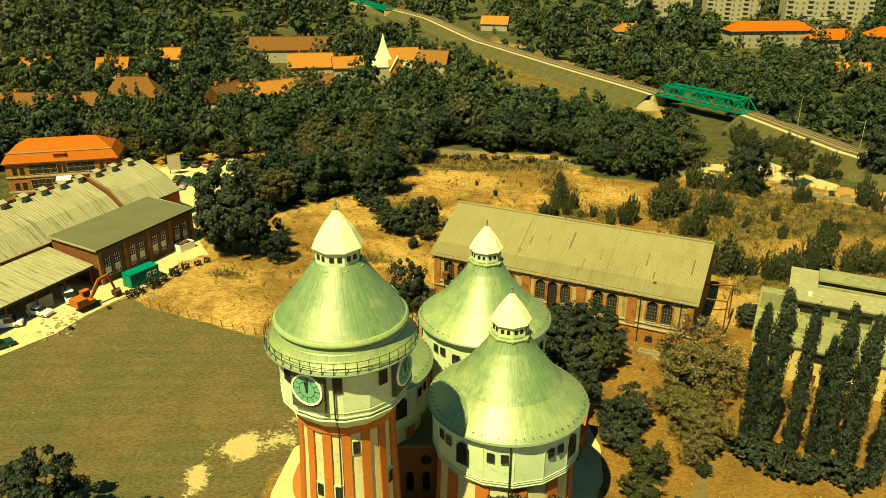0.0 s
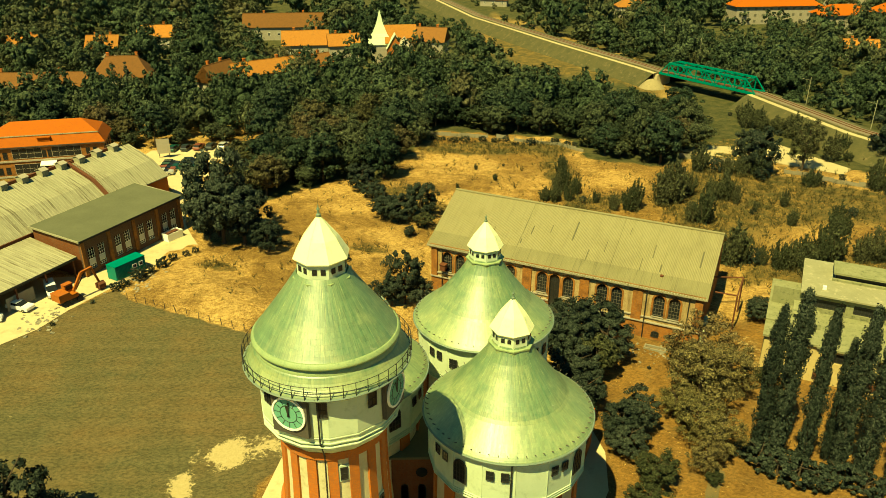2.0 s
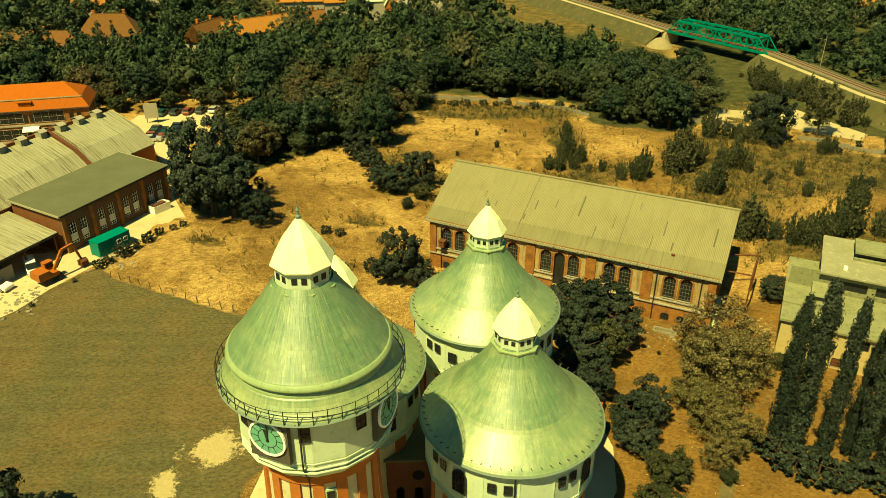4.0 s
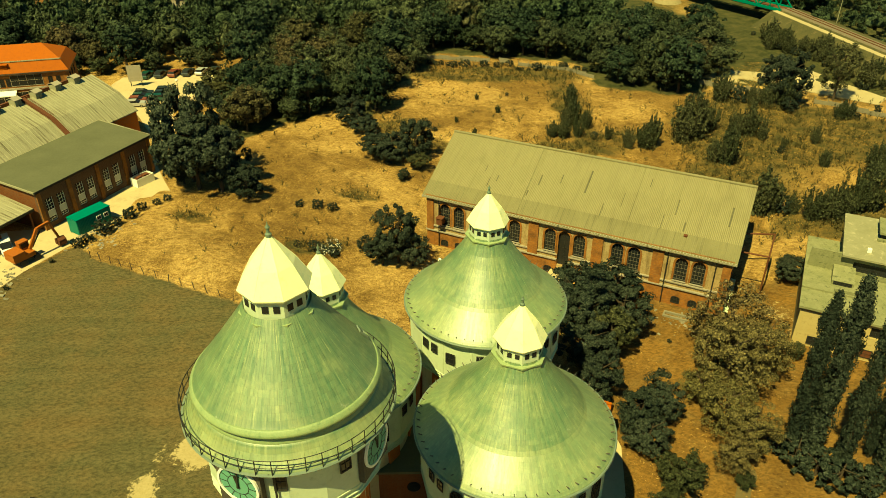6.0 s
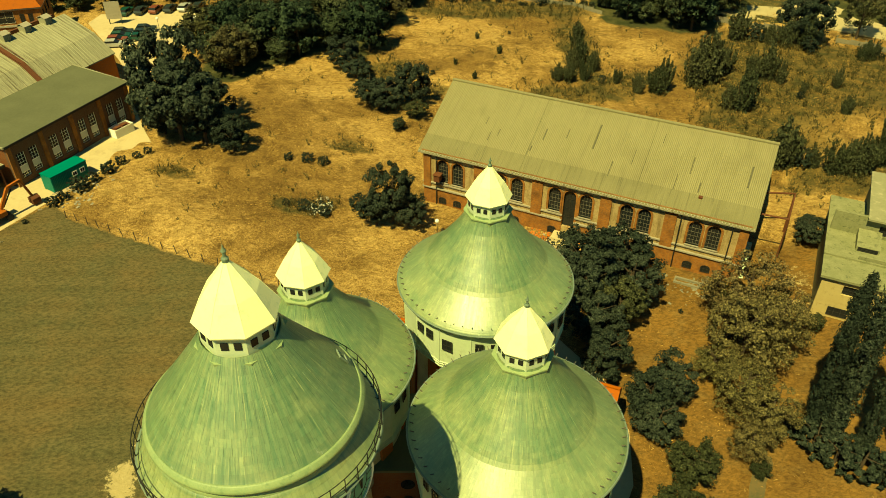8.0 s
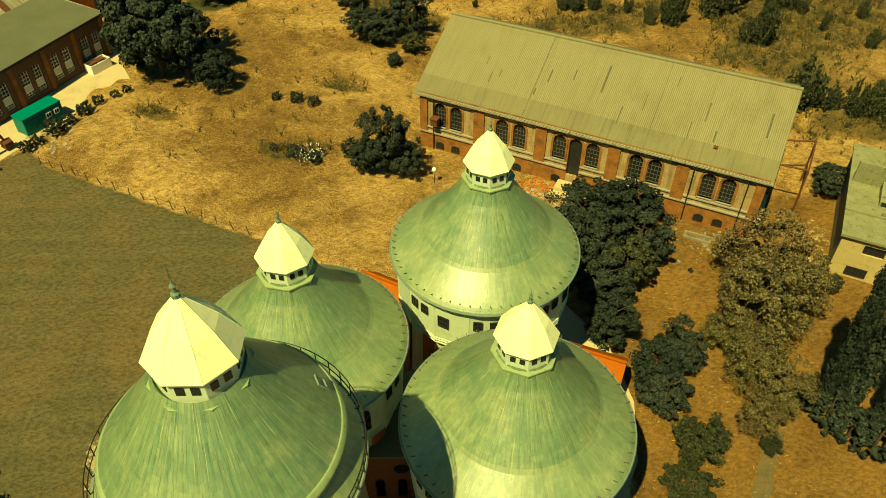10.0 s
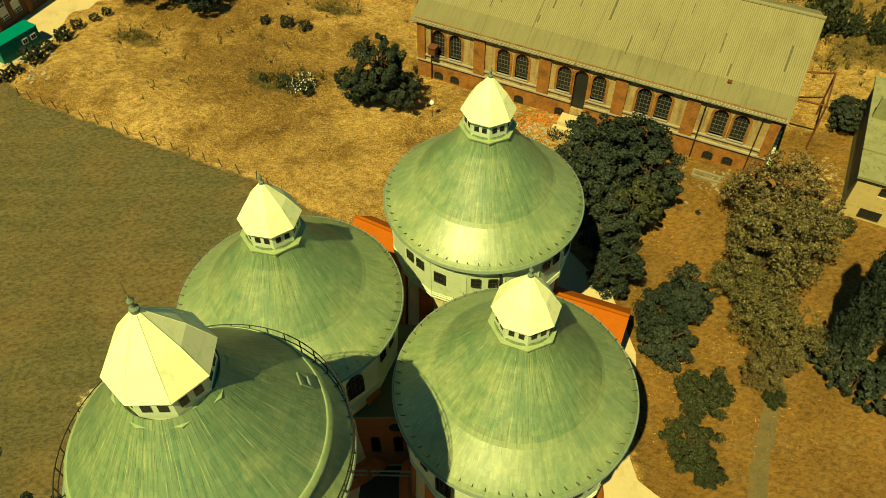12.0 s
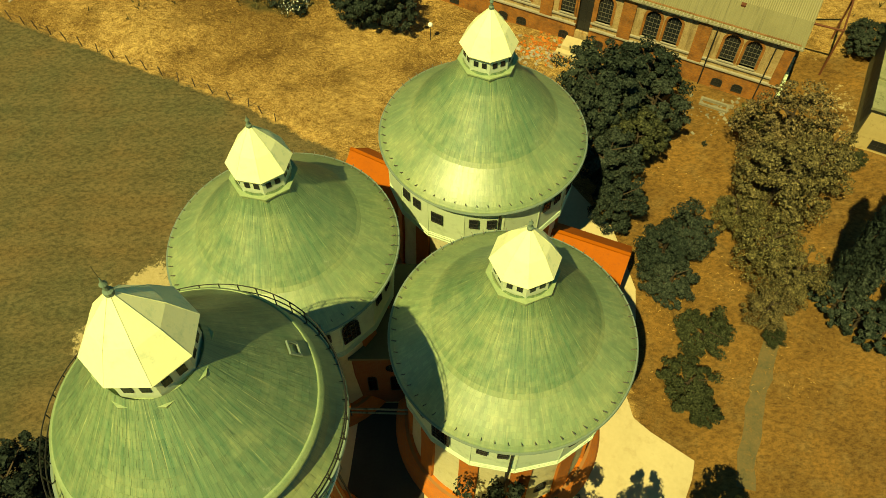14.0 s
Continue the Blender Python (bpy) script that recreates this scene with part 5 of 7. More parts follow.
# ---- grey building on the right ----
def grey_works():
    t = thing("factory", frame_axes(39.0, 30.4, 0.8945, -0.4472), "derelict grey concrete factory with clerestory roof", "factory")
    part("low_wall", pierced(40, -1.0, 5.6, [(2.4, 4.6, 3.6, 4.9, 0.0), (8.0, 10.6, 3.4, 4.9, 0.0), (14.0, 16.6, 3.4, 4.9, 0.0), (20.0, 22.6, 3.4, 4.9, 0.0)], 0.0, 0.4), FACTORY_WALL, t)
    for a, b in ((2.4, 4.6), (8.0, 10.6), (14.0, 16.6), (20.0, 22.6)):
        window_part(t, a, b, 3.5, 4.9, 0.0, 0.2, (3, 1))
    for x in (1.6, 6.8, 12.6, 18.6, 24.6):
        window_part(t, x, x + 2.2, 0.4, 1.6, 0.0, -0.08, (2, 1), glass=RUST if x > 2 else None)
    part("side_wall", Geo().box(0, 0.4, -1.0, 0.4, 18, 5.6), GREY_CONCRETE, t)
    part("low_roof", Geo().box(-0.3, -0.4, 5.6, 6.6, 18.3, 5.9).box(6.6, -0.4, 5.4, 40, 9.8, 5.7), GREY_CONCRETE, t, "mossy concrete roof slab")
    part("roof_step", Geo().box(3.4, 4.4, 5.7, 6.8, 4.6, 6.5).box(-0.3, 4.0, 5.9, 6.6, 4.2, 6.15), GREY_CONCRETE, t)
    part("skylight", Geo().profile([(6.4, 5.9), (9.6, 5.9), (9.6, 7.1), (6.4, 6.5)], 3.0, 5.6), GREY_CONCRETE, t)
    window_part(t, 3.2, 5.4, 5.95, 6.45, 0.0, 6.34, (4, 1))
    part("main_wall", pierced(40, -1.0, 8.6, [(5.2 + 5.6 * i, 9.8 + 5.6 * i, 6.3, 7.7, 0.0) for i in range(6)], 10.0, 10.4), GREY_CONCRETE, t)
    part("main_side_wall", Geo().box(4.0, 10.4, -1.0, 4.4, 20.5, 8.6), GREY_CONCRETE, t)
    for i in range(6):
        window_part(t, 5.2 + 5.6 * i, 9.8 + 5.6 * i, 6.3, 7.7, 0.0, 10.15, (8, 2))
    roof = part("main_roof", Geo().profile([(9.3, 8.5), (20.9, 8.9), (20.9, 9.15), (9.3, 8.75)], 3.6, 40), FLAKED_CONCRETE, t, "pale flaking concrete roof")
    part("clerestory", Geo().box(8.0, 15.2, 8.8, 40, 18.6, 10.0), IRON, roof)
    part("clerestory_roof", Geo().box(7.6, 14.6, 10.0, 40, 19.2, 10.3).box(7.6, 14.6, 8.8, 40, 15.1, 9.25), GREY_CONCRETE, roof)
    part("roof_vent", Geo().box(6.4, 11.2, 8.7, 6.9, 11.7, 9.3), CAP_WHITE, roof)


grey_works()


# ---- trees ----
def crown_arrays(seed, rx, rz, zc, clumps, per, leaf, taper=0.0, ry=None, shell=0.6):
    """Leaf cards in uneven clumps over an egg-shaped crown."""
    rng = np.random.default_rng(seed)
    ry = ry or rx
    d = rng.normal(size=(clumps, 3))
    d /= np.linalg.norm(d, axis=1)[:, None]
    lump = 1.0 + 0.22 * np.sin(3.1 * d[:, 0] + seed) * np.sin(2.7 * d[:, 1] + 2 * seed) + 0.12 * np.sin(5 * d[:, 2] + seed)
    rad = (0.42 + 0.58 * rng.random(clumps) ** 0.55) * lump
    c = d * rad[:, None] * (rx, ry, rz)
    if taper:
        c[:, :2] *= (1 - taper * np.clip((c[:, 2:] + rz) / (2 * rz), 0, 1))
    c[:, 2] += zc
    cr = 0.175 * min(rx, rz) * (0.6 + 0.9 * rng.random(clumps))
    off = rng.normal(size=(clumps, per, 3))
    off /= np.linalg.norm(off, axis=2)[:, :, None]
    pos = c[:, None] + off * (cr[:, None] * (0.55 + 0.45 * rng.random((clumps, per))))[:, :, None] * (1, 1, 0.8)
    nrm = off * 1.0 + d[:, None] * shell + rng.normal(size=off.shape) * 0.5 + (0, 0, 0.15)
    pos, nrm = pos.reshape(-1, 3), nrm.reshape(-1, 3)
    nrm /= np.linalg.norm(nrm, axis=1)[:, None]
    a = np.cross(nrm, rng.normal(size=nrm.shape))
    a /= np.linalg.norm(a, axis=1)[:, None]
    b = np.cross(nrm, a)
    s = (leaf * (0.6 + 0.7 * rng.random(len(pos))))[:, None]
    a, b = a * s * 0.5, b * s * 0.5 * 0.85
    return np.stack([pos - a, pos + a * 0.7 - b, pos + a * 0.5 + b * 1.1], 1)


def cards_mesh(name, v, material):
    """Loose leaves, one face each."""
    me = bpy.data.meshes.new(name)
    n, k = v.shape[:2]
    me.vertices.add(k * n)
    me.vertices.foreach_set("co", v.reshape(-1).astype(np.float32))
    me.loops.add(k * n)
    me.loops.foreach_set("vertex_index", np.arange(k * n, dtype=np.int32))
    me.polygons.add(n)
    me.polygons.foreach_set("loop_start", np.arange(0, k * n, k, dtype=np.int32))
    me.materials.append(material)
    me.update(calc_edges=True)
    return me


def column_arrays(seed, rx, h, clumps, per, leaf):
    """Leaves of a columnar poplar: upswept tufts on an uneven column with a blunt tip."""
    rng = np.random.default_rng(seed)
    t = rng.random(clumps) ** 0.9
    a = rng.uniform(0, 2 * math.pi, clumps)
    prof = np.minimum(1, ((1 - t) * 4.2) ** 0.55) * (0.55 + 0.45 * np.minimum(1, t * 9))
    lump = 1 + 0.25 * np.sin(a * 2 + 9 * t + seed) + 0.18 * np.sin(a * 3 - 23 * t + 2 * seed) + 0.14 * rng.normal(size=clumps)
    rad = rx * prof * lump * (0.45 + 0.55 * rng.random(clumps) ** 0.5)
    c = np.stack([rad * np.cos(a), rad * np.sin(a), 0.3 + t * (h - 0.6)], -1)
    out = np.stack([np.cos(a), np.sin(a), 0.35 + 0 * a], -1)
    off = rng.normal(size=(clumps, per, 3))
    off /= np.linalg.norm(off, axis=2)[:, :, None]
    size = 0.30 * (0.7 + 0.7 * rng.random(clumps))
    up = rng.random((clumps, per, 1)) - 0.4
    pos = c[:, None] + off * size[:, None, None] * (1, 1, 1.5) + out[:, None] * up * 0.25 + (0, 0, 0.9) * up
    nrm = off + out[:, None] * 0.7 + rng.normal(size=off.shape) * 0.3
    pos, nrm = pos.reshape(-1, 3), nrm.reshape(-1, 3)
    nrm /= np.linalg.norm(nrm, axis=1)[:, None]
    u = np.cross(nrm, rng.normal(size=nrm.shape))
    u /= np.linalg.norm(u, axis=1)[:, None]
    w = np.cross(nrm, u)
    s = (leaf * (0.6 + 0.7 * rng.random(len(pos))))[:, None] * 0.5
    return np.stack([pos - u * s, pos + u * s * 0.7 - w * s, pos + u * s * 0.5 + w * s], 1)


def plume_arrays(seed, spread, h, stems, per, leaf):
    """Leaves along many thin upright stems that fan out of one foot."""
    rng = np.random.default_rng(seed)
    a, r = rng.uniform(0, 2 * math.pi, stems), np.sqrt(rng.random(stems))
    foot = np.stack([0.45 * spread * r * np.cos(a), 0.45 * spread * r * np.sin(a), 0 * a], -1)
    tip = np.stack([spread * r * np.cos(a), spread * r * np.sin(a), h * (1.0 - 0.45 * r) * (0.7 + 0.4 * rng.random(stems))], -1)
    t = rng.random((stems, per, 1)) ** 0.8
    off = rng.normal(size=(stems, per, 3)) * 0.13 * (1.25 - t)
    pos = (foot[:, None] * (1 - t) + tip[:, None] * t + off + (0, 0, 0.1)).reshape(-1, 3)
    nrm = rng.normal(size=pos.shape) + np.repeat(np.stack([np.cos(a), np.sin(a), 0.4 + 0 * a], -1), per, 0) * 0.6
    nrm /= np.linalg.norm(nrm, axis=1)[:, None]
    u = np.cross(nrm, (0.3, 0.2, 1.0) + 0.6 * rng.normal(size=pos.shape))
    u /= np.linalg.norm(u, axis=1)[:, None]
    w = np.cross(nrm, u)
    s = (leaf * (0.6 + 0.7 * rng.random(len(pos))))[:, None] * 0.5
    return np.stack([pos - w * s * 1.5, pos + w * s * 1.3 - u * s * 0.6, pos + w * s * 1.2 + u * s * 0.6], 1)


def shrub_kind(seed):
    t = thing("shrub", pose(0, 0, 0), "feathery grey-green shrub in dry grass", "shrub", "feathery shrubs")
    stem = Geo()
    for i in range(7):
        a = 0.9 * i + seed
        stem.tube((0.2 * math.cos(a), 0.2 * math.sin(a), -0.2), (0.9 * math.cos(a), 0.9 * math.sin(a), 2.2), 0.03, 4, 0.012)
    part("stem", stem, BARK, t)
    part("foliage", cards_mesh("foliage", plume_arrays(seed, 1.75, 4.0, 46, 66, 0.26), LEAF_WEED), LEAF_WEED, t)
    return t


def poplar_kind(seed, h, rx):
    t = thing("poplar", pose(0, 0, 0), "tall narrow dark green columnar poplar", "tree", "poplar row")
    part("trunk", trunk_geo(seed, h, 0.2, rx * 0.3, 4), BARK, t)
    part("crown", cards_mesh("crown", column_arrays(seed, rx, h, 430, 38, 0.27), LEAF_DARK), LEAF_DARK, t)
    return t


ICO = [(0, 0, 1)] + [(0.894 * math.cos(a + k * 0.6283), 0.894 * math.sin(a + k * 0.6283), z) for k, z in ((0, 0.447), (1, -0.447)) for a in (0, 1.2566, 2.5133, 3.7699, 5.0265)] + [(0, 0, -1)]
ICO_FACES = [(0, 1 + i, 1 + (i + 1) % 5) for i in range(5)] + [(1 + i, 6 + i, 1 + (i + 1) % 5) for i in range(5)] + [(1 + (i + 1) % 5, 6 + i, 6 + (i + 1) % 5) for i in range(5)] + [(11, 6 + (i + 1) % 5, 6 + i) for i in range(5)]


def clump_arrays(seed, rx, rz, zc, clumps, size):
    """Rough lumps in an egg-shaped crown: corners and triangles."""
    rng = np.random.default_rng(seed)
    d = rng.normal(size=(clumps, 3))
    d /= np.linalg.norm(d, axis=1)[:, None]
    d[:, 2] = np.where(d[:, 2] < -0.3, -d[:, 2], d[:, 2])
    lump = 1.0 + 0.2 * np.sin(3.1 * d[:, 0] + seed) * np.sin(2.7 * d[:, 1] + 2 * seed) + 0.12 * np.sin(5 * d[:, 2] + seed)
    c = d * ((0.62 + 0.38 * rng.random(clumps) ** 0.5) * lump)[:, None] * (rx, rx, rz) + (0, 0, zc)
    r = size * (0.55 + 0.8 * rng.random(clumps))
    v = np.array(ICO)[None] * (1 + 0.5 * (rng.random((clumps, 12, 1)) - 0.5)) * r[:, None, None] * (1, 1, 0.8) + c[:, None]
    f = np.array(ICO_FACES)[None] + 12 * np.arange(clumps)[:, None, None]
    return v.reshape(-1, 3), f.reshape(-1, 3)


def wood_tree(seed, material, label, group):
    """A tree of the wood: trunk, lumpy crown and loose leaves round it."""
    t = thing("tree", pose(0, 0, 0), label, "tree", group)
    part("trunk", trunk_geo(seed, 10.0, 0.28, 4.5), BARK, t)
    v, f = clump_arrays(seed, 2.0, 2.3, 5.3, 14, 1.2)
    leaf = crown_arrays(seed, 4.1, 4.15, 5.6, 120, 34, 0.52, shell=0.75)
    tri = len(v) + np.arange(3 * len(leaf)).reshape(-1, 3)
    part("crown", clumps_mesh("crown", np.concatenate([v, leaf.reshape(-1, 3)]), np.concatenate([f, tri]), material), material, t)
    return t


def trunk_geo(seed, h, r, spread, limbs=6):
    rng = random.Random(seed)
    g = Geo()
    g.tube((0, 0, -0.3), (0, 0, h * 0.45), r, 8, r * 0.7)
    g.tube((0, 0, h * 0.45), (0.1 * spread, 0, h * 0.85), r * 0.7, 6, r * 0.2)
    for i in range(limbs):
        a = 2 * math.pi * i / limbs + rng.random()
        z = h * (0.3 + 0.08 * i)
        g.tube((0, 0, z), (spread * 0.6 * math.cos(a), spread * 0.6 * math.sin(a), z + h * 0.22), r * 0.4, 5, r * 0.1)
    return g


def tree_kind(name, seed, h, rx, material, label, category="tree", clumps=120, per=26, leaf=0.5, low=0.25, taper=0.0, group="", shell=0.6):
    """A model tree of height h and crown radius rx, away from the place, to be copied."""
    t = thing(name, pose(0, 0, 0), label, category, group)
    part("trunk", trunk_geo(seed, h, 0.05 * rx + 0.06, rx, 0 if name == "poplar" else 6), BARK, t)
    rz = h * (1 - low) / 2
    part("crown", cards_mesh("crown", crown_arrays(seed, rx * 0.9, rz * 0.92, h * low + rz, clumps, per, leaf, taper, shell=shell), material), material, t)
    return t


def plant(kind, x, y, scale=1.0, turn=None, zs=1.0, rng=random.Random(11)):
    turn = rng.uniform(0, 360) if turn is None else turn
    m = pose(x, y, float(height(x, y)), 0, 0, turn) @ Matrix.Diagonal((scale, scale, scale * zs, 1))
    if kind.get("used"):
        return copy_thing(kind, m)
    kind.matrix_basis = m
    kind["used"] = 1
    return kind


DARK_TREE, OLIVE_TREE = "dark green broadleaf tree with dense rounded crown", "olive green broadleaf tree with loose crown"
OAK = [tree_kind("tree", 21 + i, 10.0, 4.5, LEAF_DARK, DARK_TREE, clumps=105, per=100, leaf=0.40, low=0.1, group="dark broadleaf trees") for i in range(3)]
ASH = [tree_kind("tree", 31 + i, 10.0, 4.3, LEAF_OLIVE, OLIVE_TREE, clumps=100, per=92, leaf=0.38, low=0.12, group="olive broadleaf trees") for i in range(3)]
DRY = [tree_kind("tree", 41 + i, 9.5, 4.5, LEAF_DRY, "sparse tree with yellowing dry leaves", clumps=120, per=76, leaf=0.29, low=0.08, group="yellowing trees") for i in range(2)]
POPLAR = [poplar_kind(51 + i, 20.0, 1.02) for i in range(3)]
BUSH = [tree_kind("bush", 61 + i, 3.2, 2.3, LEAF_DARK, "dark green rounded bush in dry grass", "bush", 75, 44, 0.30, 0.0, group="dark bushes") for i in range(2)]
WILLOW = [shrub_kind(71 + i) for i in range(3)]
SPARSE = [tree_kind("tree", 81, 12.0, 4.0, LEAF_OLIVE, "tall airy tree with thin crown beside the fence", clumps=110, per=40, leaf=0.36, low=0.2)]
WOODS = [wood_tree(91 + i, WOOD_LEAVES[k], *((DARK_TREE, "dark broadleaf trees"), (OLIVE_TREE, "olive broadleaf trees"), ("tree with yellowing leaves in the wood", "yellowing trees"))[k]) for i, k in enumerate((0, 1, 0, 1, 1, 2))]

SPRUCE = [tree_kind("conifer", 101 + i, 12.0, 3.0, LEAF_DARK, "dark green conical spruce among village houses", clumps=90, per=34, leaf=0.5, low=0.02, taper=0.92, group="village spruces") for i in range(2)]

rnd = random.Random(5)
for i, (x, y) in enumerate(((-127.0, 186.0), (-105.0, 189.0), (-51.0, 208.0), (-10.0, 248.0), (-150.0, 183.0), (-88.0, 190.0))):
    plant(SPRUCE[i % 2], x, y)
# beside the towers and the hall
for k, x, y, s, z in ((OAK[0], 12.4, 37.4, 0.92, 0.85), (OAK[1], 17.8, 37.0, 0.9, 0.85), (OAK[2], 12.0, 32.0, 0.95, 1.05), (OAK[0], 17.6, 32.6, 0.95, 1.0), (OAK[1], 12.0, 26.0, 0.85, 1.0), (ASH[1], 15.4, 28.4, 0.75, 0.95), (OAK[2], 12.4, 20.6, 0.66, 0.95), (OAK[1], 16.0, 15.6, 0.72, 1.0), (OAK[2], 18.2, 16.8, 0.62, 1.0), (OAK[0], 16.2, 12.6, 0.6, 0.95), (ASH[0], 17.9, 6.9, 0.62, 0.8), (ASH[2], 15.8, 2.6, 0.58, 0.75), (ASH[1], 17.0, 0.4, 0.5, 0.8),
                        (DRY[0], 29.8, 28.2, 1.05, 1.0), (DRY[1], 32.3, 24.6, 0.9, 0.95), (DRY[0], 27.4, 21.6, 0.95, 1.0), (DRY[1], 23.8, 19.8, 0.62, 0.95), (DRY[1], 25.4, 15.6, 0.8, 0.95), (DRY[0], 26.8, 12.2, 0.66, 0.95), (DRY[0], 24.4, 9.6, 0.5, 0.9), (ASH[0], 24.8, 7.4, 0.42, 0.8), (ASH[0], 28.6, 25.0, 0.7, 1.0), (DRY[1], 28.9, 32.5, 0.6, 0.8), (ASH[1], 38.0, 27.4, 0.4, 0.9), (OAK[2], 44.6, 44.6, 0.5, 0.8), (OAK[1], 45.6, 47.6, 0.42, 0.8),
                        (OAK[0], -46.8, 74.6, 1.6, 1.25), (OAK[1], -42.6, 73.6, 1.35, 1.2), (OAK[2], -48.4, 77.4, 1.5, 1.25), (OAK[2], -37.6, 70.8, 0.72, 0.9), (OAK[1], -50.0, 76.6, 0.85, 1.1),
                        (OAK[2], -11.4, 49.8, 0.78, 1.2), (OAK[0], -9.2, 49.0, 0.62, 1.1), (OAK[1], -13.6, 49.4, 0.62, 1.1),
                        (OAK[1], -36.8, -5.6, 1.0, 0.9), (OAK[0], -49.5, -0.6, 1.15, 1.2), 
                        (OAK[0], -16.6, 87.0, 0.78, 0.95), (OAK[1], -13.8, 84.6, 0.84, 0.95), (ASH[2], -8.4, 81.0, 0.85, 1.0), (OAK[2], -9.2, 87.0, 0.8, 1.0), (OAK[1], -11.2, 77.0, 0.34, 0.85), (OAK[0], -20.0, 98.0, 0.7, 0.8), (OAK[2], -22.6, 103.5, 0.8, 0.8), (ASH[0], -15.0, 90.0, 0.5, 0.8),
                        (OAK[1], 71.4, 112.6, 1.15, 1.3), (OAK[2], 69.2, 114.0, 0.95, 1.2), (SPARSE[0], 83.2, 115.0, 1.1, 1.05), (OAK[1], 70.5, 108.5, 0.5, 0.8), (OAK[2], 109.0, 121.0, 1.5, 0.95), (OAK[0], 116.0, 112.0, 1.3, 1.0)):
    plant(k, x, y, s, None, z)
# tall trees before the squat tower
for k, x, y, r, h in ((OAK[0], -1.0, -10.6, 3.6, 14.0), (OAK[2], 2.6, -11.4, 2.8, 12.6), (ASH[2], 8.2, -11.0, 2.4, 13.4), (ASH[1], 14.4, -11.0, 2.6, 13.0)):
    plant(k, x, y).scale = (r / 4.5, r / 4.5, h / 10)
# shrubs in the meadow
for x, y, s in ((-24.0, 53.5, 0.5), (-21.0, 52.0, 0.75), (-16.4, 54.0, 0.7), (-28.4, 67.6, 0.8), (-25.2, 66.6, 0.7), (-22.6, 65.6, 0.6), (-10.6, 56.0, 0.5), (-26.8, 54.6, 0.45), (-55.4, 64.2, 1.2), (-56.8, 61.8, 1.0), (-58.0, 59.4, 1.0), (-59.4, 57.0, 0.9), (-54.2, 66.8, 0.6), (-52.4, 68.6, 0.5), (-51.0, 70.0, 0.5), (-60.4, 55.4, 0.7), (-62.6, 51.0, 0.4), (-66.0, 44.0, 0.4), (-7.2, 57.6, 0.4), (23.5, 30.5, 0.32)):
    plant(BUSH[rnd.randrange(2)], x, y, s)
for x, y, s in ((17.8, 96, 0.8), (20.0, 95.4, 0.9), (23.0, 96.0, 0.95), (26.0, 94.6, 0.8), (28.8, 94.8, 0.75), (31.9, 90.6, 1.0), (35.2, 90.5, 1.2), (36.6, 91.4, 1.0), (43.0, 93.4, 1.3), (45.4, 94.6, 1.6), (47.6, 97.0, 1.7), (50.4, 99.0, 1.4), (46.0, 99.0, 1.3), (54.6, 95.7, 1.3), (57.0, 95.6, 1.1), (59.2, 94.0, 0.7), (46.2, 83.6, 1.2), (48.4, 83.0, 1.2), (50.0, 84.4, 0.9), (46.2, 64.9, 0.9), (47.8, 64.2, 1.3), (49.4, 64.6, 1.4), (51.2, 64.0, 1.2), (52.6, 63.4, 1.0), (55.1, 61.6, 1.4), (57.0, 61.6, 1.2), (58.8, 61.4, 1.5), (60.8, 62.8, 1.2), (63.4, 64.3, 1.3), (66.0, 65.4, 1.4), (67.6, 65.0, 0.9), (71.2, 64.2, 1.2), (73.4, 64.4, 1.5), (75.4, 64.2, 1.2), (78.1, 64.9, 1.1), (84.0, 58.0, 1.2), (79.5, 104.2, 1.1), (81.6, 104.6, 1.1), (83.5, 104.6, 0.8), (89.6, 108.0, 0.9), (65.9, 81.1, 0.9), (73.2, 77.6, 1.0), (74.6, 76.8, 0.9), (94.0, 101.7, 1.2), (95.4, 98.0, 1.3), (98.0, 95.3, 1.2), (101.0, 93.0, 1.3), (80.8, 86.1, 0.8), (62.0, 90.0, 0.6), (60.4, 87.4, 0.5), (69.0, 92.0, 0.6), (22.0, 107.0, 0.7), (24.0, 112.0, 0.8), (25.0, 118.0, 0.8), (23.0, 102.4, 0.9), (25.4, 100.6, 0.9), (21.4, 101.0, 0.7), (-5.4, 99.0, 0.5), (2.4, 97.0, 0.4), (-1.0, 104.0, 0.35), (8.0, 108.6, 0.4), (11.0, 119.8, 0.4), (4.0, 117.0, 0.35), (64.0, 112.0, 1.2), (67.0, 111.6, 1.3), (70.4, 111.0, 1.2), (61.6, 114.4, 1.4), (58.0, 115.0, 1.5), (88.0, 72.0, 0.8)):
    plant((WILLOW + WILLOW + BUSH)[rnd.randrange(8)], x, y, s, None, 1.2)
# growth on the railway bank and before the sandy yard
for i in range(34):
    u, off = rnd.random(), rnd.uniform(7.5, 17)
    x, y = 110.0 - 15.0 * u, 126.0 + 46.0 * u
    plant((WILLOW + BUSH)[rnd.randrange(5)], x - off * 0.93, y - off * 0.36, rnd.uniform(0.7, 1.6), None, rnd.uniform(0.8, 1.2))
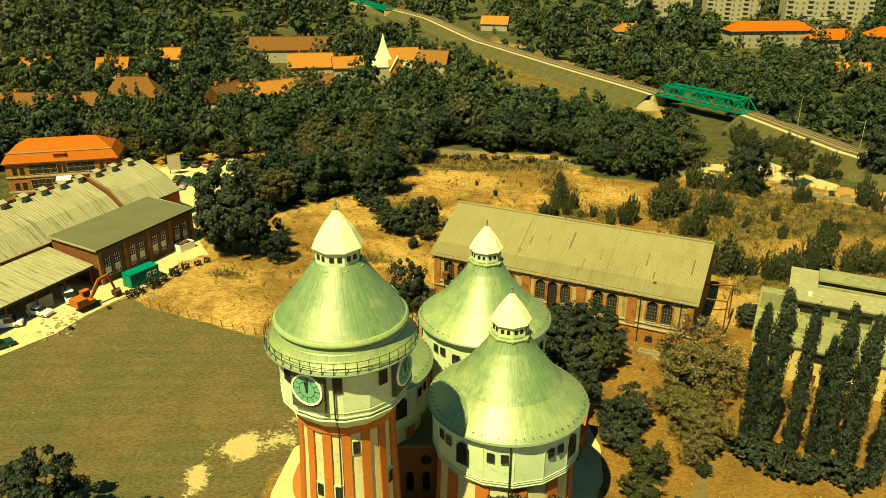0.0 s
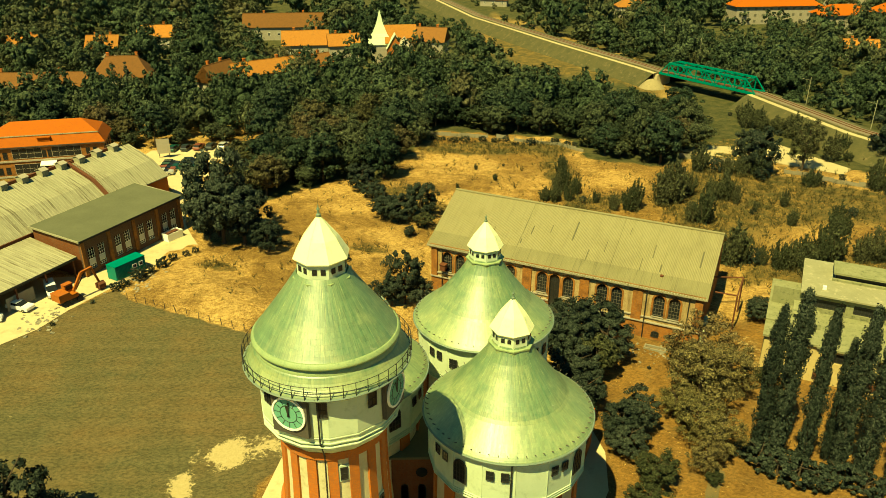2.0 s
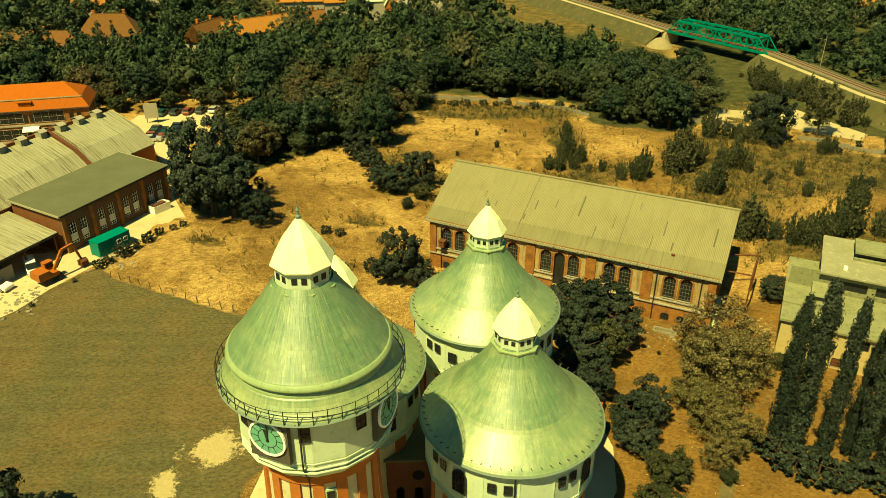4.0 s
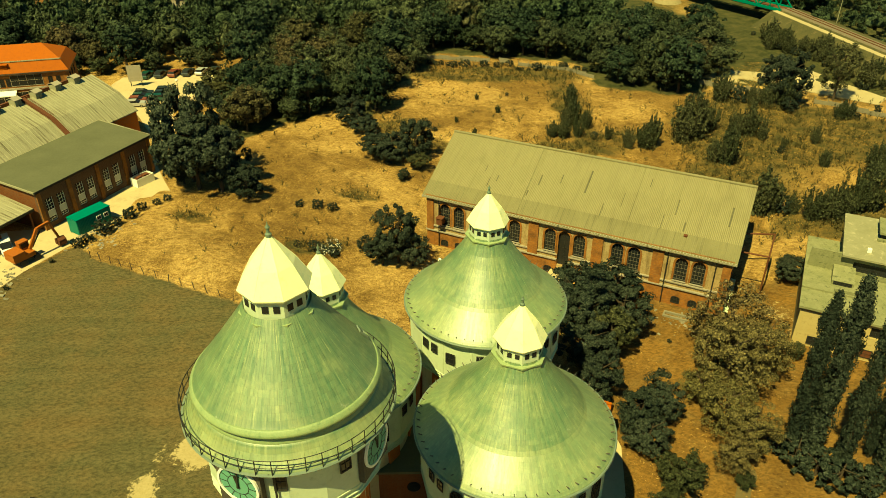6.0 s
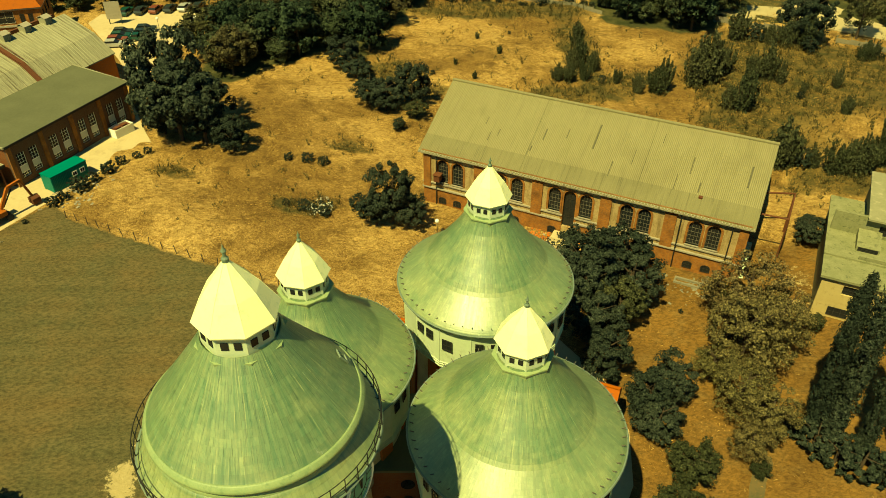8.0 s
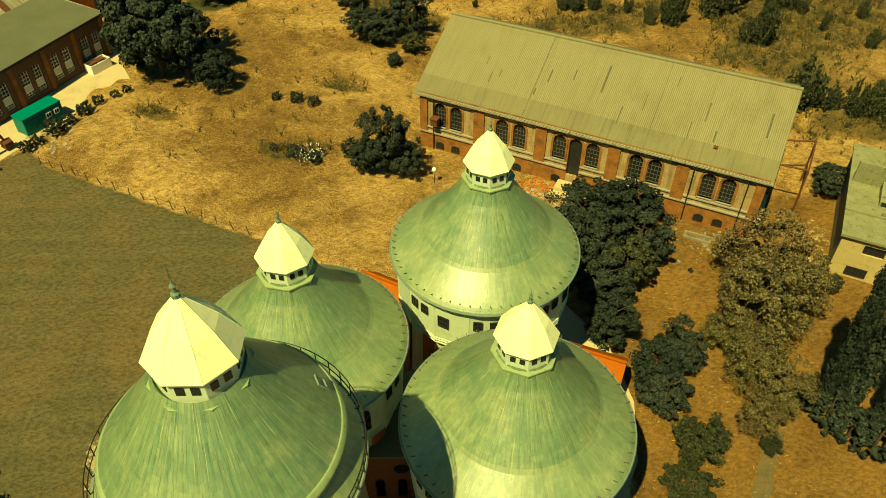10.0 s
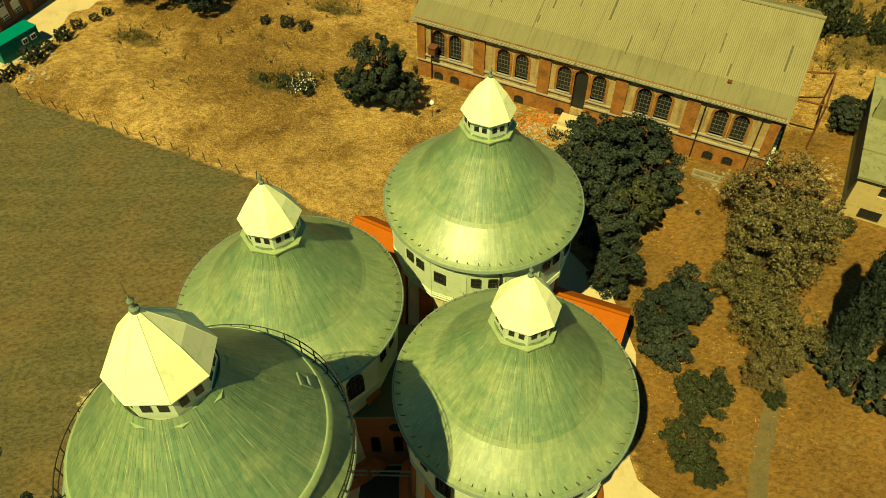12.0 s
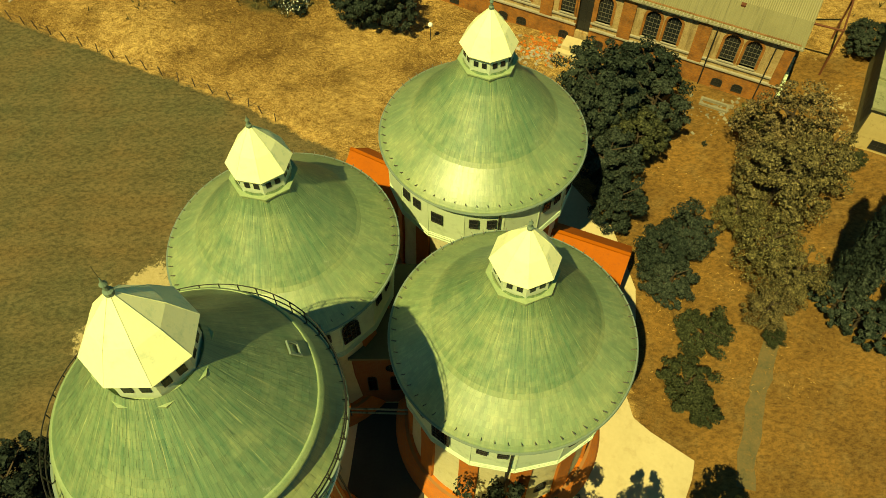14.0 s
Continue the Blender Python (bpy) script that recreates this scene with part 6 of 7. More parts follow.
# the poplar row and the growth at its foot
for x, y, s, wide in ((31.5, 12.6, 1.0, 1.0), (33.2, 11.6, 1.12, 1.1), (35.9, 10.2, 1.05, 0.95), (39.2, 11.1, 0.83, 0.9), (39.6, 9.2, 1.08, 1.1), (41.5, 7.5, 1.06, 1.15), (43.8, 5.2, 1.0, 1.0), (46.4, 4.4, 0.8, 1.0), (48.8, 6.0, 0.92, 1.0)):
    p = plant(POPLAR[rnd.randrange(3)], x, y, s)
    p.scale = (s * wide * 0.78, s * wide * 0.78, s)
for x, y, s in ((31.2, 10.6, 1.0), (32.6, 8.8, 1.1), (34.4, 7.6, 1.2), (36.4, 6.4, 0.9), (29.9, 12.2, 0.6), (38.8, 7.4, 1.0), (41.0, 5.4, 1.0)):
    plant(BUSH[rnd.randrange(2)], x, y, s).scale = (s, s, s * 0.9)


def scatter(plan, gap, seed):
    rng = random.Random(seed)
    x0, x1 = min(p[0] for p in plan), max(p[0] for p in plan)
    y0, y1 = min(p[1] for p in plan), max(p[1] for p in plan)
    out, y, row = [], y0, 0
    while y < y1:
        x = x0 + (gap / 2 if row % 2 else 0)
        while x < x1:
            px, py = x + rng.uniform(-0.35, 0.35) * gap, y + rng.uniform(-0.35, 0.35) * gap
            if inside(np.array([px]), np.array([py]), plan)[0]:
                out.append((px, py))
            x += gap
        y += gap * 0.87
        row += 1
    return out


deep = []
for x, y in scatter(WOOD, 6.4, 3):
    if y < 156:
        plant(WOODS[rnd.choice((0, 1, 1, 2, 3, 3, 4, 4, 5, 5))], x, y, rnd.uniform(0.7, 1.2), None, rnd.uniform(0.8, 1.1))
    elif y < 215:
        deep.append((x, y))
for x, y in scatter([(-130, 128), (-112, 130), (-84, 133), (-80, 138), (-56, 140), (-56, 178), (-75, 182), (-130, 182)], 7.0, 9):
    if y < 146:
        plant(WOODS[rnd.choice((0, 1, 1, 3, 4, 5, 5))], x, y, rnd.uniform(0.8, 1.15), None, rnd.uniform(0.85, 1.05))
    else:
        deep.append((x, y))
# low growth along the wood's edge and the old fence
for i in range(26):
    x = -10 + 1.65 * i
    plant(BUSH[i % 2], x + rnd.uniform(-0.6, 0.6), 143 - 0.28 * i + rnd.uniform(-1.5, 1.6), rnd.uniform(0.3, 0.95))



def straw_tufts():
    """Torn straw over the unmown meadow."""
    rng = np.random.default_rng(12)
    n = 330000
    x, y = rng.uniform(-60, 82, n), rng.uniform(2, 142, n)
    drift = np.sin(x * 0.5 + 2 * np.sin(y * 0.33)) + np.sin(y * 0.61 + 2 * np.sin(x * 0.27)) + 0.8 * np.sin(x * 1.7 + y * 1.3)
    along, off = 0.894 * (x + 7.6) - 0.447 * (y - 56.9), 0.447 * (x + 7.6) + 0.894 * (y - 56.9)
    ok = ~inside(x, y, FIELD) & ~inside(x, y, PLAZA) & (drift > -0.4) & ~inside(x, y, WOOD)
    ok &= ~((along > -2) & (along < 47) & (off > -1.5) & (off < 25)) & (x > -50 - 0.1 * (y - 60)) & (y > 40 - 1.3 * (x + 30)) & ~((x > 36) & (y < 55) & (y > 24))
    ok &= ~((x > -24) & (x < 8) & (y < 30)) & ~((x > 10) & (y < 40) & (rng.random(n) < 0.8))
    x, y = x[ok], y[ok]
    pos = np.stack([x, y, height(x, y) + 0.05], -1)
    a = rng.normal(size=pos.shape) * (1, 1, 0.25)
    a /= np.linalg.norm(a, axis=1)[:, None]
    b = np.cross(a, rng.normal(size=pos.shape) * (1, 1, 0.6))
    b /= np.linalg.norm(b, axis=1)[:, None]
    b[:, 2] = np.abs(b[:, 2]) + 0.25
    s = rng.uniform(0.05, 0.22, len(pos))[:, None]
    v = np.stack([pos - a * s, pos + b * s * 0.4, pos + a * s], 1)
    straw = leaves("straw", (0.160, 0.090, 0.026), (0.52, 0.36, 0.14), 0.05)
    tagged(new("straw", cards_mesh("straw", v, straw)), "loose torn golden straw lying over the meadow", "straw", kind="stuff")


straw_tufts()


def weed_tufts():
    """Tall dry weeds and seedlings in the weedy parts of the meadow."""
    rng = np.random.default_rng(44)
    n = 26000
    x, y = rng.uniform(-55, 125, n), rng.uniform(50, 145, n)
    along, off = 0.894 * (x + 7.6) - 0.447 * (y - 56.9), 0.447 * (x + 7.6) + 0.894 * (y - 56.9)
    ok = (rng.random(n) < 0.05 + 0.95 * weediness(x, y, x, y)) & ~((along > -3) & (along < 47) & (off > -3) & (off < 26)) & ~inside(x, y, WOOD) & ~inside(x, y, FIELD) & (x > -50)
    x, y = x[ok][:5200], y[ok][:5200]
    k = 15
    size = np.repeat(rng.uniform(0.35, 1.0, len(x)) ** 1.5, k)[:, None] * 1.25
    foot = np.repeat(np.stack([x, y, height(x, y)], -1), k, 0)
    lean = rng.normal(size=foot.shape) * (0.42, 0.42, 0.0) + (0, 0, 1.0)
    pos = foot + lean * size * rng.random((len(foot), 1)) * (0.9, 0.9, 1.0)
    side = rng.normal(size=foot.shape)
    side /= np.linalg.norm(side, axis=1)[:, None]
    v = np.stack([pos - side * 0.09 * size, pos + lean * 0.42 * size, pos + side * 0.09 * size - (0, 0, 0.04)], 1)
    weed = leaves("meadow_weed", (0.030, 0.028, 0.012), (0.150, 0.128, 0.058), 0.1)
    tagged(new("weeds", cards_mesh("weeds", v, weed)), "tall olive and straw-coloured weeds in the meadow", "weeds", kind="stuff")


weed_tufts()

# far woods, past the railway and round the village
RAIL = [(106.4, 135.0), (93.4, 169.1), (74.5, 218.5), (50.9, 267.9), (19.0, 346.3), (-7.8, 451.7), (-32.1, 505.4), (-64.2, 547.4), (-120, 640)]


def rail_gap(x, y):
    best = 1e9
    for (ax, ay), (bx, by) in zip([(124, 90)] + RAIL, RAIL + [(-180, 740)]):
        t = max(0.0, min(1.0, ((x - ax) * (bx - ax) + (y - ay) * (by - ay)) / ((bx - ax) ** 2 + (by - ay) ** 2)))
        px, py = ax + t * (bx - ax), ay + t * (by - ay)
        d = math.hypot(x - px, y - py)
        if d < abs(best):
            side = (bx - ax) * (y - ay) - (by - ay) * (x - ax)
            best = d if side < 0 else -d
    return best


CLEAR = [(-138, 192, 19, 6), (-111, 204, 11, 6), (-74, 194, 8, 7), (-62, 203, 12, 6), (-48, 218, 9, 6), (-57, 258, 18, 6), (-26, 250, 10, 12), (-9, 262, 9, 6), (-74, 305, 20, 6), (-172, 260, 8, 5), (-140, 260, 8, 5), (-125, 281, 9, 5), (145, 425, 34, 16), (190, 330, 46, 12), (240, 470, 40, 14), (-97, 118, 20, 12), (32, 425, 12, 8), (168, 256, 9, 8), (105, 376, 12, 8), (70, 520, 60, 30), (-60, 420, 40, 34), (-170, 470, 45, 25), (120, 300, 22, 7), (130, 290, 16, 10), (174, 328, 44, 6), (232, 306, 40, 8), (222, 410, 34, 14)]


def far_woods():
    rng = random.Random(8)
    def crown(seed, lumps, clumps, per, leaf):
        v, f = clump_arrays(seed, 1.9, 2.0, 4.4, lumps, 1.25)
        lv = crown_arrays(seed, 4.2, 4.1, 4.8, clumps, per, leaf, shell=0.9)
        return np.concatenate([v, lv.reshape(-1, 3)]), np.concatenate([f, len(v) + np.arange(3 * len(lv)).reshape(-1, 3)])

    models = [[crown(200 + 10 * k + j, *spec) for j in range(5)] for k, spec in enumerate(((6, 52, 21, 0.68), (5, 32, 16, 1.0), (4, 20, 12, 1.5)))]
    corners, faces, tones, count = [], [], [], [0]

    def grow(px, py, level, s):
        v, f = models[level][rng.randrange(5)]
        a = rng.uniform(0, 6.28)
        rot = np.array([[math.cos(a), -math.sin(a), 0], [math.sin(a), math.cos(a), 0], [0, 0, rng.uniform(0.9, 1.35)]])
        corners.append((v @ rot.T * s + (px, py, -0.3)).astype(np.float32))
        faces.append(f + count[0])
        count[0] += len(v)
        tones.append(np.full(len(f), min(1.0, max(0.0, 0.42 + 0.5 * noise.noise((px * 0.02, py * 0.02, 7.0)) + rng.gauss(0, 0.26))), np.float32))

    for px, py in deep:
        if abs(rail_gap(px, py)) > 21 and py < 206 - 0.68 * max(px, 0.0):
            grow(px, py, 0, rng.choice((0.7, 0.9, 1.0, 1.2, 1.4)))
    y = 100.0
    while y < 650:
        level = 0 if y < 290 else 1 if y < 480 else 2
        gap = (9.2, 12.0, 16.0)[level]
        half = 0.62 * (y + 65) + 14
        x = -8 - half
        while x < -8 + half:
            px, py = x + rng.uniform(-0.45, 0.45) * gap, y + rng.uniform(-0.45, 0.45) * gap
            x += gap
            d = rail_gap(px, py)
            if -16 < d < 9 or (-46 < d < 0 and 210 < py < 420 and noise.noise((px * 0.03, py * 0.03, 0)) > -0.25):
                continue
            if d < 0 and py < 206 and px > -62 or (py < 150 and -112 < px < 112) or (px < -60 and py < 132):
                continue
            if d > 0 and py < 150 and px < 126:
                continue
            near_house = any(abs(px - cx) < cw + 2 and -ch - (14 if cx < 40 and cy < 310 else 2) < py - cy < ch + 2 for cx, cy, cw, ch in CLEAR)
            if near_house or (noise.noise((px * 0.018, py * 0.018, 3.0)) > 0.22 and py > 170):
                if rng.random() < 0.25:
                    grow(px, py, level, rng.uniform(0.25, 0.45))
                continue
            if d < 0 and px > 18 and 165 < py < 400:
                if rng.random() < 0.35:
                    grow(px, py, level, rng.uniform(0.2, 0.5))
                continue
            grow(px, py, level, rng.choice((0.6, 0.8, 0.95, 1.1, 1.3, 1.6)) * (1.0, 1.1, 1.2)[level])
        y += gap * 0.88
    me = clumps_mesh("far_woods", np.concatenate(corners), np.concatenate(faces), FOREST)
    at = me.attributes.new("tone", "FLOAT", "FACE")
    at.data.foreach_set("value", np.concatenate(tones))
    tagged(new("far_woods", me), "mixed green and olive woods round the village and railway", "woods", kind="stuff")


far_woods()


# ---- railway ----
def ribbon(points, section):
    """A section (across, up) drawn along a line on the plan."""
    g, k = Geo(), len(section)
    vs = []
    for i, (x, y) in enumerate(points):
        a, b = points[max(i - 1, 0)], points[min(i + 1, len(points) - 1)]
        d = math.hypot(b[0] - a[0], b[1] - a[1])
        nx, ny = (b[1] - a[1]) / d, -(b[0] - a[0]) / d
        vs += [(x + nx * o, y + ny * o, z) for o, z in section]
    fs = [(i * k + j, (i + 1) * k + j, (i + 1) * k + j + 1, i * k + j + 1) for i in range(len(points) - 1) for j in range(k - 1)]
    return g.add(vs, fs)


def between(p, q, t):
    return (p[0] + (q[0] - p[0]) * t, p[1] + (q[1] - p[1]) * t)


B0, B1 = (97.0, 177.0), (75.8, 209.0)
near_line = [(150, 20), (128, 82), (112, 121), (106.4, 135.0), B0]
far_line = [B1, (72.0, 219), (50.9, 267.9), (19.0, 346.3), (-7.8, 451.7), (-32.1, 505.4), (-64.2, 547.4), (-120, 640), (-180, 740)]
sec = [(-11, -0.4), (-5.0, 4.1), (-2.6, 4.2), (-2.2, 4.55), (2.2, 4.55), (2.6, 4.2), (5.0, 4.1), (11, -0.4)]
for line in (near_line, far_line):
    tagged(part("rail_embankment", ribbon(line, sec), surf("embankment_grass", (0.044, 0.046, 0.019), (0.087, 0.075, 0.032), 0.25, 0.95, stain=(0.154, 0.123, 0.067))), "grassy railway embankment with pale ballast edge", "embankment", kind="structure")
    tagged(part("rail_bed", ribbon(line, [(-2.3, 4.5), (-1.9, 4.66), (1.9, 4.66), (2.3, 4.5)]), BALLAST), "brown ballast track bed with two rails", "track", kind="structure")
    for o in (-0.75, 0.75):
        tagged(part("rail", ribbon(line, [(o - 0.06, 4.62), (o - 0.05, 4.85), (o + 0.05, 4.85), (o + 0.06, 4.62)]), RUST), "rusty steel railway rail", "rail", kind="structure")
    tagged(part("service_path", ribbon(line, [(-4.6, 4.05), (-4.5, 4.2), (-2.9, 4.2), (-2.8, 4.05)]), PALE_SAND), "pale gravel path along the railway", "path", kind="structure")


def truss_bridge():
    d = Vector((B1[0] - B0[0], B1[1] - B0[1], 0))
    L = d.length
    t = thing("railway_bridge", frame_axes(B0[0], B0[1], d.x, d.y, 0), "green steel truss railway bridge", "bridge")
    W, z0, z1, n = 5.2, 4.3, 8.3, 10
    part("deck", Geo().box(-1, -W / 2, z0 - 0.5, L + 1, W / 2, z0), RUST, t)
    st = L / n
    for y in (-W / 2, W / 2):
        part("bottom_chord", Geo().box(0, y - 0.25, z0 - 0.3, L, y + 0.25, z0 + 0.4), BRIDGE_GREEN, t)
        part("top_chord", Geo().box(st, y - 0.25, z1 - 0.3, L - st, y + 0.25, z1 + 0.3), BRIDGE_GREEN, t)
        for i in range(n):
            up = i % 2 == 0
            a, b = (i * st, z0) if up else (i * st, z1), ((i + 1) * st, z1) if up else ((i + 1) * st, z0)
            part("diagonal", Geo().tube((a[0], y, a[1]), (b[0], y, b[1]), 0.2, 4), BRIDGE_GREEN, t)
        for i in range(1, n):
            part("upright", Geo().box(i * st - 0.14, y - 0.14, z0, i * st + 0.14, y + 0.14, z1), BRIDGE_GREEN, t)
    for i in range(1, n):
        part("cross_brace", Geo().box(i * st - 0.15, -W / 2, z1 - 0.15, i * st + 0.15, W / 2, z1 + 0.15), BRIDGE_GREEN, t)
    for x in (-2.0, L):
        part("abutment", Geo().box(x, -W / 2 - 0.8, -0.5, x + 2, W / 2 + 0.8, z0 - 0.5), CONCRETE, t)
    part("walkway", Geo().box(0, -W / 2 - 1.6, z0 - 0.5, L, -W / 2 - 0.3, z0 - 0.3), CONCRETE, t)


truss_bridge()


def girder_bridge():
    d = Vector((-63.7 + 36.2, 556.6 - 497.6, 0))
    t = thing("railway_bridge", frame_axes(-36.2, 497.6, d.x, d.y), "low green girder bridge far along the railway", "bridge")
    part("deck", Geo().box(0, -2.6, 3.9, d.length, 2.6, 4.5), RUST, t)
    for y in (-3.0, 2.6):
        part("girder", Geo().box(0, y, 3.6, d.length, y + 0.4, 6.4), BRIDGE_GREEN, t)
    for x in (0.0, d.length / 2, d.length - 2):
        part("pier", Geo().box(x, -3.2, -0.5, x + 2, 3.2, 3.6), CONCRETE, t)


girder_bridge()
MOUND_SAND = surf("mound_sand", (0.225, 0.185, 0.100), (0.290, 0.240, 0.135), 0.6, 0.95, relief=0.5, stain=(0.15, 0.13, 0.06))
for x, y, r in ((70.5, 204, 4.6), (88.6, 158.5, 2.4)):
    tagged(part("sand_mound", Geo().lathe([(r, -0.2), (r * 0.75, 1.2), (r * 0.4, 2.6), (0.01, 3.1)], 14, r), MOUND_SAND, m=pose(x, y, 0), smooth=True), "pale mound of sand beside the railway", "mound")


# ---- fences ----
def slab_fence(points, h, label):
    """A concrete fence: posts with panels between."""
    t = thing("concrete_fence", pose(0, 0, 0), label, "fence")
    rng = random.Random(14)
    for p, q in zip(points, points[1:]):
        L = math.hypot(q[0] - p[0], q[1] - p[1])
        n = max(1, round(L / 2.6))
        for i in range(n):
            a = between(p, q, i / n)
            m = frame_axes(a[0], a[1], q[0] - p[0], q[1] - p[1], float(height(*a)))
            if rng.random() < 0.85:
                part("panel", Geo().box(0.08, -0.05, 0.0, L / n - 0.08, 0.05, h * rng.uniform(0.65, 1.0)), OLD_CONCRETE, t, m=m @ pose(0, 0, 0, rng.uniform(-5, 5), rng.uniform(-2, 2)))
            part("post", Geo().box(-0.08, -0.09, -0.2, 0.08, 0.09, h + 0.12), OLD_CONCRETE, t, m=m)


slab_fence([(-9, 147.4), (11.2, 143), (27.5, 136.0), (33, 131)], 1.2, "weathered concrete panel fence before the wood")
slab_fence([(56.5, 125.6), (66, 121.5), (76, 114.8), (91.5, 104.0), (112, 92)], 1.5, "pale concrete panel fence along the sandy yard")


def wire_fence():
    t = thing("wire_fence", pose(0, 0, 0), "low fence of leaning wooden posts at the field edge", "fence")
    line = [(-57.4, 52.2), (-50, 48.4), (-39.7, 43.5), (-31.7, 39.8), (-25.3, 36.7), (-20.5, 33.4)]
    rng = random.Random(2)
    post = Geo().tube((0, 0, -0.3), (0, 0, 1.35), 0.06, 5).mesh("post", BARK)
    tops = []
    for p, q in zip(line, line[1:]):
        n = max(1, round(math.hypot(q[0] - p[0], q[1] - p[1]) / 2.3))
        for i in range(n):
            x, y = between(p, q, i / n)
            z = float(height(x, y))
            part("post", post, BARK, t, m=pose(x, y, z, rng.uniform(-9, 9), rng.uniform(-12, 9), 0))
            tops.append((x, y, z))
    g = Geo()
    for a, b in zip(tops, tops[1:]):
        for z in (0.5, 1.1):
            g.tube((a[0], a[1], a[2] + z), (b[0], b[1], b[2] + z), 0.015, 3)
    part("wire", g, IRON, t)


wire_fence()


# ---- yard things ----
def container():
    t = thing("site_container", frame_axes(-61.4, 58.6, 0.55, 0.835), "teal green site container beside the road", "container")
    part("body", Geo().box(0, 0, 0.12, 6.06, 2.4, 2.6), TEAL, t)
    part("roof", Geo().box(-0.05, -0.05, 2.6, 6.11, 2.45, 2.72), TEAL, t)
    r = Geo()
    for i in range(24):
        r.box(0.12 + 0.25 * i, -0.05, 0.3, 0.22 + 0.25 * i, 0.0, 2.5)
    part("corrugation", r, TEAL, t)
    part("skid", Geo().box(0, 0.1, 0.0, 6.06, 0.3, 0.12).box(0, 2.1, 0.0, 6.06, 2.3, 0.12), IRON, t)
    for x in (3.4, 4.7):
        window_part(t, x, x + 0.8, 1.2, 1.95, 0.0, -0.12, (1, 0), frame_mat=CAP_WHITE)


container()


def skip_box():
    t = thing("skip", frame_axes(-57.6, 75.0, 0.55, 0.83), "white open skip full of rubbish by the workshop", "skip")
    part("body", Geo().box(0, 0, 0.1, 3.6, 0.1, 1.5).box(0, 1.7, 0.1, 3.6, 1.8, 1.5).box(0, 0.1, 0.1, 0.1, 1.7, 1.5).box(3.5, 0.1, 0.1, 3.6, 1.7, 1.5).box(0, 0, 0, 3.6, 1.8, 0.1), CAP_WHITE, t)
    part("rubbish", Geo().box(0.1, 0.1, 0.1, 3.5, 1.7, 1.2).box(0.6, 0.4, 1.2, 1.5, 1.1, 1.6).box(2.0, 0.6, 1.2, 2.9, 1.4, 1.5), RUST, t)


skip_box()


def excavator():
    orange = surf("orange_paint", (0.283, 0.083, 0.016), (0.319, 0.103, 0.02), 2.0, 0.5, stain=(0.18, 0.062, 0.02))
    t = thing("excavator", frame_axes(-66.4, 51.4, 0.55, 0.83), "orange wheeled excavator with its arm lowered", "excavator")
    wheel = Geo().lathe([(0.0, -0.2), (0.5, -0.2), (0.52, 0.0), (0.5, 0.2), (0.0, 0.2)], 16)
    part("chassis", Geo().box(-1.4, -0.7, 0.6, 1.6, 0.7, 1.05), IRON, t)
    for x in (-1.0, 1.2):
        for y in (-1.0, 1.0):
            part("wheel", wheel, TYRE, t, m=pose(x, y, 0.52, 90))
    body = part("body", Geo().box(-2.3, -1.2, 1.1, 1.0, 1.2, 1.75).box(-2.3, -1.2, 1.75, -0.4, 1.2, 2.4), orange, t)
    cab = part("cab", Geo().box(-0.3, 0.2, 1.75, 1.1, 1.2, 3.0).box(-0.35, 0.15, 3.0, 1.15, 1.25, 3.1), orange, t)
    part("cab_window", Geo().box(-0.1, 0.16, 2.1, 0.95, 0.19, 2.85).box(1.1, 0.3, 2.0, 1.13, 1.1, 2.9), DARK_GLASS, cab)
    boom = Geo()
    boom.tube((0.8, -0.3, 1.9), (2.6, -0.3, 4.4), 0.28, 4).tube((2.6, -0.3, 4.4), (4.6, -0.3, 4.6), 0.26, 4)
    b = part("boom", boom, orange, t)
    part("dipper", Geo().tube((4.5, -0.3, 4.7), (5.4, -0.3, 1.6), 0.22, 4), orange, b)
    part("cylinder", Geo().tube((1.2, -0.3, 1.9), (3.0, -0.3, 3.9), 0.1, 6), IRON, b)
    part("bucket", Geo().profile([(-0.9, 0.4), (0.3, 0.4), (0.3, 1.3), (-0.4, 1.6), (-0.9, 1.2)], 5.0, 6.2), RUST, b)


excavator()


